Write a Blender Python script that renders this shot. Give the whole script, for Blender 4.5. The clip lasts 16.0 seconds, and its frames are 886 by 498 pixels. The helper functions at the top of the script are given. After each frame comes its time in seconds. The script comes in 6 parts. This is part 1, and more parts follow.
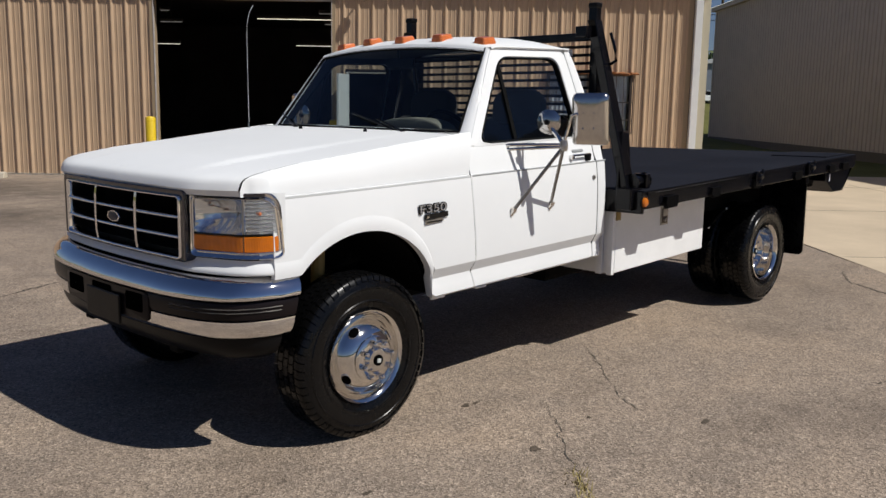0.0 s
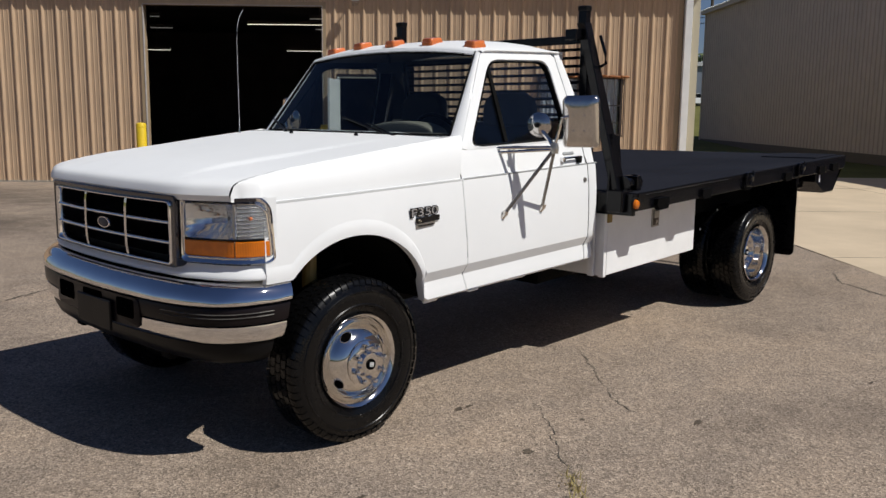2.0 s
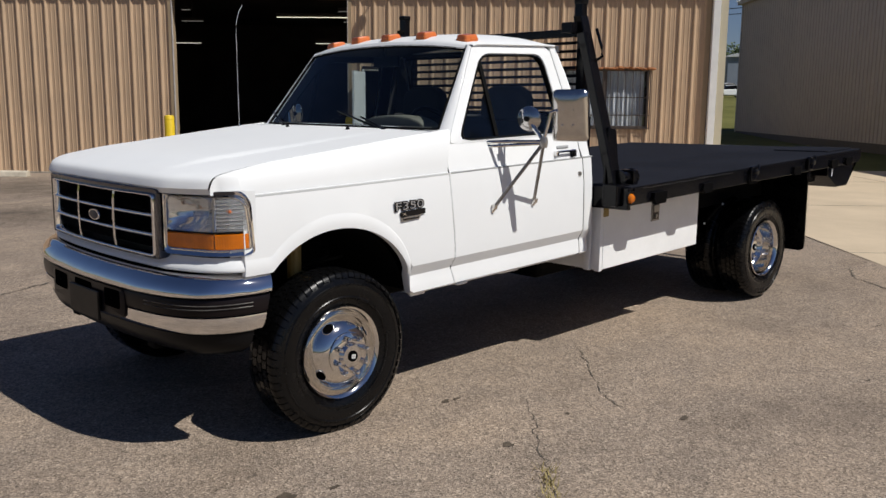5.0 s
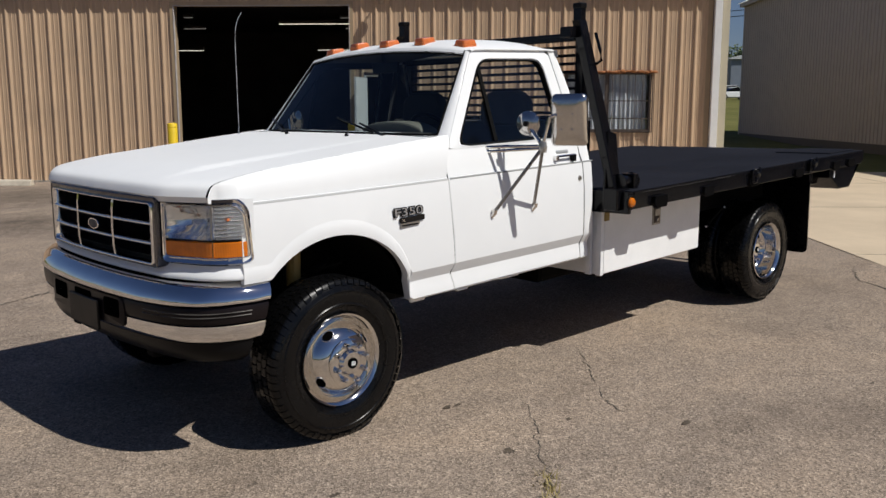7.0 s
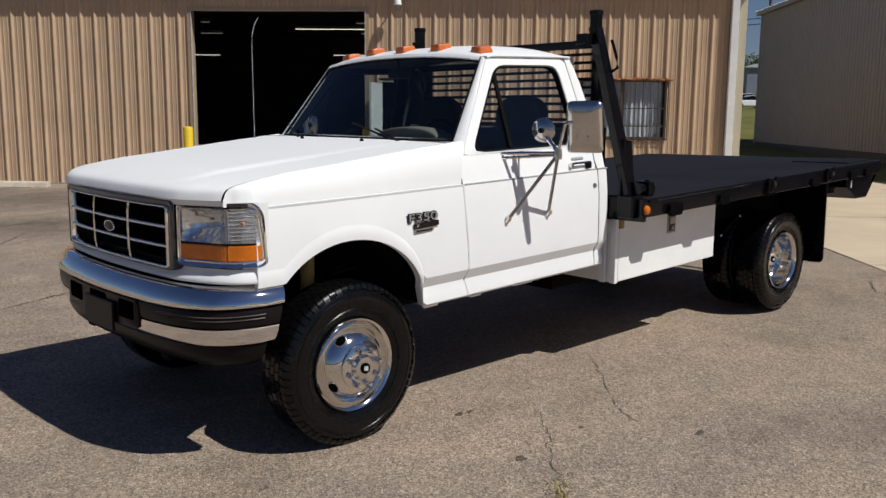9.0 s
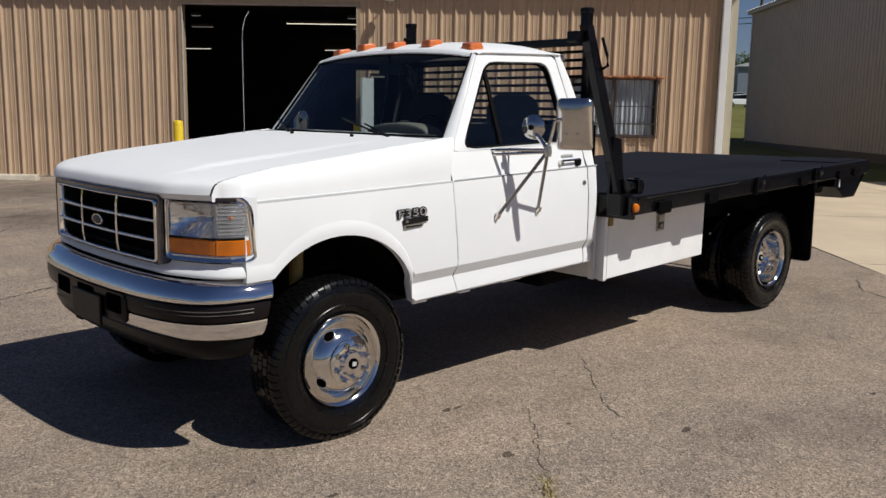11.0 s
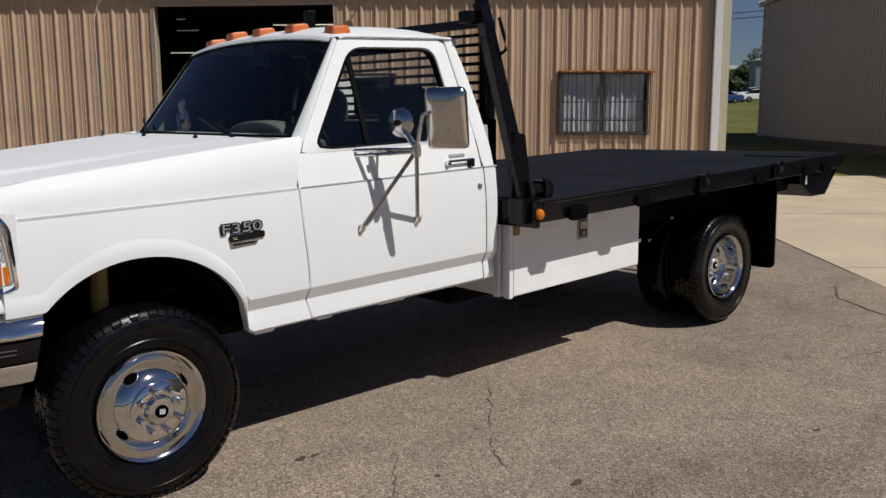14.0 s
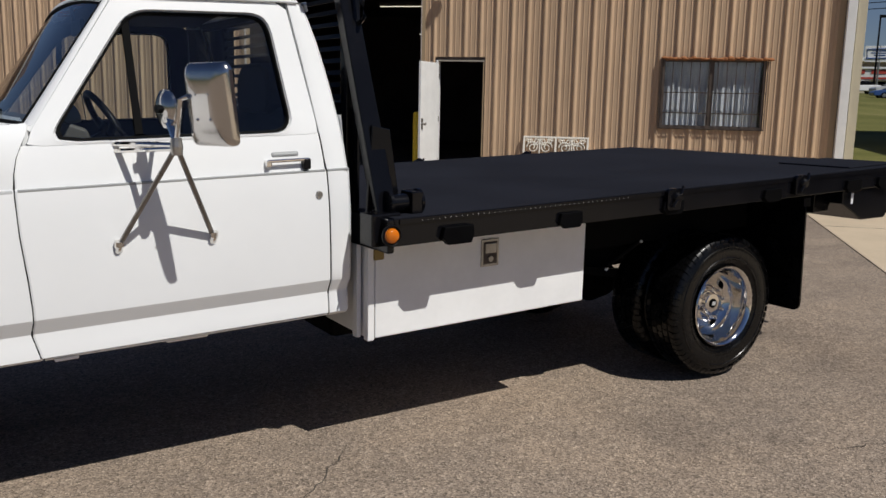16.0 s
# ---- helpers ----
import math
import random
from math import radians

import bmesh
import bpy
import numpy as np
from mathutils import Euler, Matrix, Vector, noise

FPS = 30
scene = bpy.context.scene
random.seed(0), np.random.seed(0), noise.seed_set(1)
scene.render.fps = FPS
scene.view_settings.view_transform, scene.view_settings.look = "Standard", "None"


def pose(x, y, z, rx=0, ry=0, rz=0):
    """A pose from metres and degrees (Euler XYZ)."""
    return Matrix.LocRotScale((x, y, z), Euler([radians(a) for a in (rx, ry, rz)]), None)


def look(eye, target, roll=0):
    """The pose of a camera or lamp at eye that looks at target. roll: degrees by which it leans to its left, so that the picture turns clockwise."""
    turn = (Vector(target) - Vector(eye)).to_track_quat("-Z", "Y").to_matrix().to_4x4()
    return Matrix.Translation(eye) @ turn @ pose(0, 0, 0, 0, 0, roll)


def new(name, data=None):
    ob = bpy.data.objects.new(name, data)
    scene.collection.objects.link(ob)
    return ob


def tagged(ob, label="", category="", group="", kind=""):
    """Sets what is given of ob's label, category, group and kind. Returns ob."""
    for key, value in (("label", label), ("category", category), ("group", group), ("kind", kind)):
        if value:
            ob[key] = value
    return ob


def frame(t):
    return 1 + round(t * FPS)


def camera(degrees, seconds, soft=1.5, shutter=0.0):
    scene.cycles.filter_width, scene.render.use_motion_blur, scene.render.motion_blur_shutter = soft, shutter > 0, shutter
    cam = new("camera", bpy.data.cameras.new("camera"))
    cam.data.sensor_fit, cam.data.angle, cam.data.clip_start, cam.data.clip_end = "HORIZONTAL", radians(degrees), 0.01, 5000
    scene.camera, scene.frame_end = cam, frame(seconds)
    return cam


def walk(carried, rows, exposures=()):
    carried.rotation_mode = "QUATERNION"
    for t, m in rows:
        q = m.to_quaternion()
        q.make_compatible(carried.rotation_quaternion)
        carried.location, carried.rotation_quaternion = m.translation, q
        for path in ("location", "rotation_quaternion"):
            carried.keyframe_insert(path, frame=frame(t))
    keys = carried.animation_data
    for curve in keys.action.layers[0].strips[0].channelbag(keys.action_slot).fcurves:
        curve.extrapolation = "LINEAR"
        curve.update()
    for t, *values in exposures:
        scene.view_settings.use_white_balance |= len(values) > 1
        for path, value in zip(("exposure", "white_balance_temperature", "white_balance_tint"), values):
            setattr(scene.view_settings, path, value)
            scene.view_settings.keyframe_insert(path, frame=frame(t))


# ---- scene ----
cam = camera(54.1, 16.0)
PATH = [
    (0, (-2.579, -3.902, 1.508), (-1.155, -2.533, 1.19), 1.0),
    (0.5, (-2.584, -3.901, 1.507), (-1.156, -2.535, 1.196), 1.1),
    (1, (-2.583, -3.905, 1.508), (-1.147, -2.545, 1.206), 1.1),
    (1.5, (-2.584, -3.905, 1.505), (-1.14, -2.555, 1.2), 1.0),
    (2, (-2.576, -3.905, 1.504), (-1.14, -2.548, 1.196), 0.6),
    (2.5, (-2.583, -3.898, 1.511), (-1.175, -2.522, 1.161), 0.2),
    (3, (-2.585, -3.897, 1.509), (-1.181, -2.515, 1.165), -0.0),
    (3.5, (-2.552, -3.928, 1.506), (-1.155, -2.541, 1.153), 0.2),
    (4, (-2.484, -4.054, 1.515), (-1.106, -2.645, 1.175), 0.9),
    (6.5, (-2.396, -4.111, 1.519), (-1.022, -2.693, 1.199), -0.0),
    (7, (-2.392, -4.11, 1.521), (-1.022, -2.687, 1.205), -0.0),
    (7.5, (-2.401, -4.113, 1.522), (-1.032, -2.688, 1.216), 0.3),
    (8, (-2.399, -4.114, 1.521), (-1.034, -2.683, 1.222), 0.4),
    (8.5, (-2.393, -4.113, 1.522), (-1.036, -2.675, 1.217), 0.5),
    (9, (-2.392, -4.102, 1.521), (-1.042, -2.657, 1.218), 0.5),
    (11.5, (-2.387, -4.117, 1.521), (-1.019, -2.692, 1.208), 1.0),
    (12, (-2.353, -4.157, 1.515), (-0.988, -2.729, 1.201), 0.4),
    (12.5, (-2.252, -4.203, 1.501), (-0.931, -2.743, 1.152), -0.8),
    (13, (-2.014, -4.091, 1.482), (-0.695, -2.609, 1.228), 0.4),
    (13.5, (-1.737, -4.036, 1.495), (-0.396, -2.577, 1.23), 1.5),
    (14, (-1.345, -4.117, 1.49), (-0.018, -2.653, 1.182), -0.2),
    (14.5, (-0.961, -4.123, 1.48), (0.303, -2.597, 1.205), -0.8),
    (15, (-0.499, -4.066, 1.511), (0.724, -2.512, 1.216), -0.1),
    (15.5, (-0.016, -4.144, 1.518), (1.091, -2.514, 1.175), -1.0),
    (16, (0.386, -4.089, 1.503), (1.436, -2.422, 1.163), 1.2),
]
walk(cam, [(t, look(eye, target, roll)) for t, eye, target, roll in PATH], ((0, 0.0), (12.5, 0.0), (13.0, -0.03), (13.5, -0.30), (14.0, -0.20), (14.5, -0.18), (15.5, -0.18), (16, -0.15)))

# ---- world, sun ----
SUN_DIR = Vector((-0.22, 0.74, -1.0)).normalized()      # the way the light goes
world = bpy.data.worlds.new("sky")
scene.world = world
world.use_nodes = True
wn = world.node_tree.nodes
sky = wn.new("ShaderNodeTexSky")
sky.sky_type = "NISHITA"
sky.sun_disc = False
sky.sun_elevation = math.asin(-SUN_DIR.z)
sky.sun_rotation = math.atan2(-SUN_DIR.x, -SUN_DIR.y)
sky.altitude, sky.air_density, sky.dust_density, sky.ozone_density = 200, 1.0, 0.25, 2.0
wn["Background"].inputs[1].default_value = 0.0345
blue = wn.new("ShaderNodeMix")
blue.data_type, blue.blend_type = "RGBA", "MULTIPLY"
blue.inputs[0].default_value = 1.0
blue.inputs[7].default_value = (0.94, 1.0, 1.28, 1)
world.node_tree.links.new(sky.outputs[0], blue.inputs[6])
world.node_tree.links.new(blue.outputs[2], wn["Background"].inputs[0])
sun = new("sun", bpy.data.lights.new("sun", "SUN"))
sun.data.energy, sun.data.angle, sun.data.color = 4.27, radians(0.55), (0.995, 0.968, 0.918)
sun.matrix_world = look((0, 0, 30), Vector((0, 0, 30)) + SUN_DIR)

# ---- materials ----


def base_mat(name):
    m = bpy.data.materials.new(name)
    m.use_nodes = True
    return m, m.node_tree.nodes, m.node_tree.links, m.node_tree.nodes["Principled BSDF"]


def rgb(c, k=1.0):
    return (c[0] * k, c[1] * k, c[2] * k, 1)


def ramp(n, l, fac, stops):
    r = n.new("ShaderNodeValToRGB")
    while len(r.color_ramp.elements) < len(stops):
        r.color_ramp.elements.new(0.5)
    for e, (p, c) in zip(r.color_ramp.elements, stops):
        e.position, e.color = p, c
    l.new(fac, r.inputs[0])
    return r.outputs[0]


def noise_tex(n, l, scale, detail=4, rough=0.6, vec=None, stretch=None):
    t = n.new("ShaderNodeTexNoise")
    t.inputs["Scale"].default_value, t.inputs["Detail"].default_value, t.inputs["Roughness"].default_value = scale, detail, rough
    if vec is None:
        vec = n.new("ShaderNodeTexCoord").outputs["Object"]
    if stretch:
        mp = n.new("ShaderNodeMapping")
        mp.inputs["Scale"].default_value = stretch
        l.new(vec, mp.inputs[0])
        vec = mp.outputs[0]
    l.new(vec, t.inputs["Vector"])
    return t.outputs["Fac"]


def mix(n, l, fac, a, b, mode="MIX"):
    m = n.new("ShaderNodeMix")
    m.data_type, m.blend_type = "RGBA", mode
    for s, v in ((m.inputs[0], fac), (m.inputs[6], a), (m.inputs[7], b)):
        if isinstance(v, (int, float, tuple)):
            s.default_value = v
        else:
            l.new(v, s)
    return m.outputs[2]


def plain(name, col, rough=0.6, metal=0.0, var=0.12, scale=3.0, fine=60.0, bump=0.15, depth=0.001, coat=0.0, rvar=0.1, stretch=None, spec=0.5):
    """A solid surface with broad and fine variation of colour, gloss and relief."""
    m, n, l, b = base_mat(name)
    big = noise_tex(n, l, scale, 4, stretch=stretch)
    small = noise_tex(n, l, fine, 3, stretch=stretch)
    c1 = ramp(n, l, big, [(0.3, rgb(col, 1 - var)), (0.7, rgb(col, 1 + var * 0.6))])
    c2 = mix(n, l, 0.5, c1, ramp(n, l, small, [(0.3, rgb((1, 1, 1), 1 - var * 0.8)), (0.7, (1, 1, 1, 1))]), "MULTIPLY")
    l.new(c2, b.inputs["Base Color"])
    r = n.new("ShaderNodeMapRange")
    r.inputs[3].default_value, r.inputs[4].default_value = max(0.02, rough - rvar), min(1, rough + rvar)
    l.new(big, r.inputs[0])
    l.new(r.outputs[0], b.inputs["Roughness"])
    b.inputs["Metallic"].default_value = metal
    b.inputs["Specular IOR Level"].default_value = spec
    b.inputs["Coat Weight"].default_value = coat
    b.inputs["Coat Roughness"].default_value = 0.04
    if bump:
        bp = n.new("ShaderNodeBump")
        bp.inputs["Strength"].default_value, bp.inputs["Distance"].default_value = bump, depth
        l.new(small, bp.inputs["Height"])
        l.new(bp.outputs[0], b.inputs["Normal"])
    return m


def glass_mat(name, tint, rough=0.0):
    m, n, l, b = base_mat(name)
    out = n["Material Output"]
    tr = n.new("ShaderNodeBsdfTransparent")
    tr.inputs[0].default_value = (*tint, 1)
    gl = n.new("ShaderNodeBsdfGlossy")
    gl.inputs["Roughness"].default_value = rough + 0.01
    lw = n.new("ShaderNodeLayerWeight")
    lw.inputs[0].default_value = 0.5
    pw = n.new("ShaderNodeMath")
    pw.operation = "POWER"
    pw.inputs[1].default_value = 5.0
    l.new(lw.outputs["Facing"], pw.inputs[0])
    fr = n.new("ShaderNodeMapRange")
    fr.inputs[3].default_value = 0.062
    l.new(pw.outputs[0], fr.inputs[0])
    ms = n.new("ShaderNodeMixShader")
    l.new(fr.outputs[0], ms.inputs[0])
    l.new(tr.outputs[0], ms.inputs[1])
    l.new(gl.outputs[0], ms.inputs[2])
    l.new(ms.outputs[0], out.inputs[0])
    n.remove(b)
    return m


def lens_mat(name, col, trans=0.5, rough=0.12):
    m, n, l, b = base_mat(name)
    t = n.new("ShaderNodeTexWave")
    t.inputs["Scale"].default_value = 40
    l.new(n.new("ShaderNodeTexCoord").outputs["Object"], t.inputs[0])
    bp = n.new("ShaderNodeBump")
    bp.inputs["Strength"].default_value, bp.inputs["Distance"].default_value = 0.25, 0.002
    l.new(t.outputs["Fac"], bp.inputs["Height"])
    l.new(bp.outputs[0], b.inputs["Normal"])
    big = noise_tex(n, l, 14, 3)
    l.new(ramp(n, l, big, [(0.3, rgb(col, 0.75)), (0.7, rgb(col, 1.0))]), b.inputs["Base Color"])
    b.inputs["Roughness"].default_value = rough
    b.inputs["Transmission Weight"].default_value = trans
    b.inputs["IOR"].default_value = 1.4
    b.inputs["Coat Weight"].default_value = 0.6
    return m


def glow_mat(name, col, strength):
    m, n, l, b = base_mat(name)
    b.inputs["Emission Color"].default_value = rgb(col)
    b.inputs["Emission Strength"].default_value = strength
    b.inputs["Base Color"].default_value = rgb(col)
    return m


def asphalt_mat():
    m, n, l, b = base_mat("asphalt")
    co = n.new("ShaderNodeTexCoord").outputs["Object"]
    v = n.new("ShaderNodeTexVoronoi")
    v.inputs["Scale"].default_value = 125
    l.new(co, v.inputs["Vector"])
    v2 = n.new("ShaderNodeTexVoronoi")
    v2.inputs["Scale"].default_value = 55
    l.new(co, v2.inputs["Vector"])
    sep = n.new("ShaderNodeSeparateColor")
    l.new(v.outputs["Color"], sep.inputs[0])
    stones = ramp(n, l, sep.outputs[0], [(0.0, (0.135, 0.109, 0.088, 1)), (0.2, (0.232, 0.188, 0.152, 1)), (0.6, (0.322, 0.261, 0.211, 1)), (0.88, (0.385, 0.315, 0.257, 1)), (1.0, (0.52, 0.432, 0.357, 1))])
    sep2 = n.new("ShaderNodeSeparateColor")
    l.new(v2.outputs["Color"], sep2.inputs[0])
    s2 = ramp(n, l, sep2.outputs[1], [(0.0, (0.62, 0.61, 0.60, 1)), (0.5, (0.97, 0.96, 0.95, 1)), (1.0, (1.34, 1.31, 1.26, 1))])
    c = mix(n, l, 0.40, stones, s2, "MULTIPLY")
    big = noise_tex(n, l, 0.45, 5, 0.62, co)
    c = mix(n, l, 1.0, c, ramp(n, l, big, [(0.28, (0.72, 0.71, 0.71, 1)), (0.52, (1, 0.99, 0.97, 1)), (0.75, (1.16, 1.12, 1.05, 1))]), "MULTIPLY")
    mid = noise_tex(n, l, 3.2, 5, 0.7, co)
    c = mix(n, l, 1.0, c, ramp(n, l, mid, [(0.3, (0.87, 0.87, 0.87, 1)), (0.6, (1.03, 1.02, 1.0, 1))]), "MULTIPLY")
    smear = noise_tex(n, l, 0.9, 4, 0.62, co, (0.55, 1.6, 1.0))
    c = mix(n, l, 1.0, c, ramp(n, l, smear, [(0.30, (0.72, 0.71, 0.70, 1)), (0.46, (0.97, 0.97, 0.97, 1)), (0.70, (1.07, 1.05, 1.02, 1))]), "MULTIPLY")
    fine = noise_tex(n, l, 26, 3, 0.6, co)
    c = mix(n, l, 1.0, c, ramp(n, l, fine, [(0.35, (0.94, 0.94, 0.94, 1)), (0.6, (1.02, 1.02, 1.02, 1))]), "MULTIPLY")
    # old oil and tyre marks: ragged darker areas, each at its place on the lot
    for px, py, rad, deep in ((2.8, 12.2, 2.6, 0.55), (1.5, 8.3, 1.9, 0.60), (-0.6, 6.2, 1.6, 0.72), (-3.0, 9.5, 2.4, 0.66), (4.6, 9.8, 1.8, 0.62), (3.35, -1.5, 0.55, 0.88), (5.2, -1.0, 0.9, 0.90), (1.9, -2.6, 0.7, 0.86), (-0.9, -2.3, 0.8, 0.86)):
        dist = n.new("ShaderNodeVectorMath")
        dist.operation = "DISTANCE"
        l.new(co, dist.inputs[0])
        dist.inputs[1].default_value = (px, py, 0)
        rag = n.new("ShaderNodeMath")
        rag.operation = "MULTIPLY_ADD"
        l.new(mid, rag.inputs[0])
        rag.inputs[1].default_value = rad * 1.5
        l.new(dist.outputs["Value"], rag.inputs[2])
        span = n.new("ShaderNodeMapRange")
        span.interpolation_type = "SMOOTHSTEP"
        span.inputs[1].default_value, span.inputs[2].default_value = rad * 0.7, rad * 1.75
        span.inputs[3].default_value, span.inputs[4].default_value = 1.0, 0.0
        l.new(rag.outputs[0], span.inputs[0])
        c = mix(n, l, span.outputs[0], c, (deep, deep * 0.99, deep * 0.98, 1), "MULTIPLY")
    l.new(c, b.inputs["Base Color"])
    b.inputs["Roughness"].default_value = 0.85
    b.inputs["Specular IOR Level"].default_value = 0.3
    bp = n.new("ShaderNodeBump")
    bp.inputs["Strength"].default_value, bp.inputs["Distance"].default_value = 0.7, 0.005
    l.new(v.outputs["Distance"], bp.inputs["Height"])
    bp2 = n.new("ShaderNodeBump")
    bp2.inputs["Strength"].default_value, bp2.inputs["Distance"].default_value = 0.5, 0.02
    l.new(mid, bp2.inputs["Height"])
    l.new(bp.outputs[0], bp2.inputs["Normal"])
    l.new(bp2.outputs[0], b.inputs["Normal"])
    return m


def siding_mat(name, col, streak=0.14):
    m, n, l, b = base_mat(name)
    co = n.new("ShaderNodeTexCoord").outputs["Object"]
    st = noise_tex(n, l, 5.0, 5, 0.6, co, (3.0, 3.0, 0.25))
    big = noise_tex(n, l, 0.9, 4, 0.6, co)
    c = ramp(n, l, st, [(0.3, rgb(col, 1 - streak)), (0.7, rgb(col, 1.06))])
    c = mix(n, l, 1.0, c, ramp(n, l, big, [(0.3, (0.9, 0.9, 0.9, 1)), (0.7, (1.05, 1.04, 1.02, 1))]), "MULTIPLY")
    inf = n.new("ShaderNodeObjectInfo")
    c = mix(n, l, 1.0, c, ramp(n, l, inf.outputs["Random"], [(0.0, (0.96, 0.96, 0.96, 1)), (1.0, (1.03, 1.03, 1.03, 1))]), "MULTIPLY")
    l.new(c, b.inputs["Base Color"])
    b.inputs["Roughness"].default_value = 0.45
    b.inputs["Specular IOR Level"].default_value = 0.35
    bp = n.new("ShaderNodeBump")
    bp.inputs["Strength"].default_value, bp.inputs["Distance"].default_value = 0.3, 0.004
    l.new(noise_tex(n, l, 3.0, 2, 0.5, co), bp.inputs["Height"])
    l.new(bp.outputs[0], b.inputs["Normal"])
    return m


def grass_mat():
    m, n, l, b = base_mat("grass")
    co = n.new("ShaderNodeTexCoord").outputs["Object"]
    a = noise_tex(n, l, 0.16, 6, 0.65, co)
    f = noise_tex(n, l, 18, 4, 0.7, co)
    c = ramp(n, l, a, [(0.3, (0.10, 0.105, 0.030, 1)), (0.6, (0.17, 0.165, 0.055, 1)), (0.8, (0.25, 0.22, 0.10, 1))])
    c = mix(n, l, 1.0, c, ramp(n, l, f, [(0.3, (0.6, 0.62, 0.6, 1)), (0.7, (1.15, 1.12, 1.1, 1))]), "MULTIPLY")
    l.new(c, b.inputs["Base Color"])
    b.inputs["Roughness"].default_value = 0.95
    b.inputs["Specular IOR Level"].default_value = 0.1
    return m


def leaf_mat():
    m, n, l, b = base_mat("foliage")
    g = n.new("ShaderNodeNewGeometry")
    l.new(ramp(n, l, g.outputs["Random Per Island"], [(0.0, (0.025, 0.045, 0.012, 1)), (0.6, (0.05, 0.085, 0.022, 1)), (1.0, (0.09, 0.12, 0.035, 1))]), b.inputs["Base Color"])
    b.inputs["Roughness"].default_value = 0.7
    return m


PAINT = plain("white_paint", (0.80, 0.81, 0.81), 0.36, var=0.025, scale=1.5, fine=9, bump=0.01, depth=0.001, coat=0.05, rvar=0.05, spec=0.02)
PAINT2 = plain("toolbox_paint", (0.88, 0.88, 0.87), 0.4, var=0.06, scale=4, fine=30, bump=0.12, coat=0.15)
CHROME = plain("chrome", (0.78, 0.77, 0.765), 0.03, 1.0, var=0.04, scale=6, fine=40, bump=0, rvar=0.02)
DARKCHR = plain("dark_chrome", (0.10, 0.10, 0.115), 0.14, 1.0, var=0.08, scale=6, fine=40, bump=0, rvar=0.03)
STEEL = plain("polished_steel", (0.76, 0.735, 0.70), 0.08, 1.0, var=0.06, scale=9, fine=50, bump=0.02, rvar=0.03)
BRUSHED = plain("brushed_steel", (0.60, 0.575, 0.55), 0.17, 1.0, var=0.08, scale=9, fine=90, bump=0.05, rvar=0.04)
SILVER = plain("lamp_silver", (0.82, 0.84, 0.88), 0.13, 1.0, var=0.05, scale=9, fine=60, bump=0.05)
# near-black painted as shade in gaps and holes; also the wheel badge's own colour
SHADE_BADGE = plain("shade_and_badge_black", (0.002, 0.002, 0.002), 0.95, var=0.2, bump=0, spec=0.0)
# paler grey for the fender crease's painted shade; also the antenna's gleam
CREASE_GLEAM = plain("pale_crease_gleam", (0.56, 0.57, 0.57), 0.4, var=0.05)
TAG = plain("white_tag", (0.75, 0.76, 0.78), 0.5, var=0.1)
DULL = plain("dull_metal", (0.42, 0.40, 0.37), 0.38, 0.9, var=0.25, scale=14, fine=80, bump=0.1)
BADGEM = plain("badge_silver", (0.42, 0.42, 0.43), 0.35, 0.6, var=0.1)
BRACE = plain("weathered_steel", (0.27, 0.255, 0.24), 0.30, 0.9, var=0.25, scale=14, fine=80, bump=0.1)
BLACKP = plain("black_paint", (0.0045, 0.0045, 0.0058), 0.19, var=0.25, scale=5, fine=45, bump=0.16, depth=0.002, rvar=0.07, spec=0.24)
DECK = plain("black_deck", (0.0165, 0.0178, 0.0245), 0.85, spec=0.06, var=0.25, scale=1.6, fine=140, bump=0.6, depth=0.002, rvar=0.15)
RUBBER = plain("rubber", (0.0034, 0.0034, 0.0037), 0.27, spec=0.18, coat=0.18, var=0.3, scale=9, fine=70, bump=0.3, rvar=0.15)
BLACKPL = plain("black_plastic", (0.006, 0.006, 0.0065), 0.35, spec=0.14, var=0.2, scale=9, fine=120, bump=0.2)
SEAL = plain("seal_rubber", (0.005, 0.005, 0.005), 0.85, var=0.2, scale=9, fine=90, bump=0.1, spec=0.1)
BUMPBLACK = plain("bumper_strip", (0.010, 0.007, 0.0075), 0.32, var=0.2, scale=7, fine=90, bump=0.1, spec=0.18)
FLATBLK = plain("flat_black_paint", (0.0024, 0.0024, 0.0030), 0.6, spec=0.05, var=0.3, scale=8, fine=60, bump=0.2)
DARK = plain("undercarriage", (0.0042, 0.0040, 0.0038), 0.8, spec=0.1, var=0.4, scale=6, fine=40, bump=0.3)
BRASS = plain("yellow_spring", (0.30, 0.20, 0.05), 0.5, var=0.2, scale=9, fine=40)
# grey painted as shade in the door's crease and handle recess
SHADEGREY = plain("shade_grey", (0.34, 0.35, 0.35), 0.4, var=0.05)
INNER = plain("cab_cloth", (0.055, 0.052, 0.050), 0.9, var=0.2, scale=8, fine=120, bump=0.4)
DASHM = plain("dash_vinyl", (0.24, 0.225, 0.18), 0.6, var=0.1, scale=8, fine=160, bump=0.3)
DASHD = plain("dark_dash_vinyl", (0.085, 0.08, 0.07), 0.65, var=0.1, scale=8, fine=160, bump=0.3)
GLASS = glass_mat("tinted_glass", (0.80, 0.85, 0.85))
WSGLASS = glass_mat("windshield_glass", (0.51, 0.58, 0.61))
CLEAR = glass_mat("clear_glass", (0.93, 0.94, 0.94))
AMBER = lens_mat("amber_lens", (0.88, 0.22, 0.006), 0.2)
AMBERC = lens_mat("cab_light_lens", (0.78, 0.20, 0.05), 0.15, 0.3)
LAMPCLR = lens_mat("clear_lens", (0.85, 0.87, 0.88), 0.75, 0.06)
SIDING = siding_mat("tan_siding", (0.562, 0.400, 0.264))
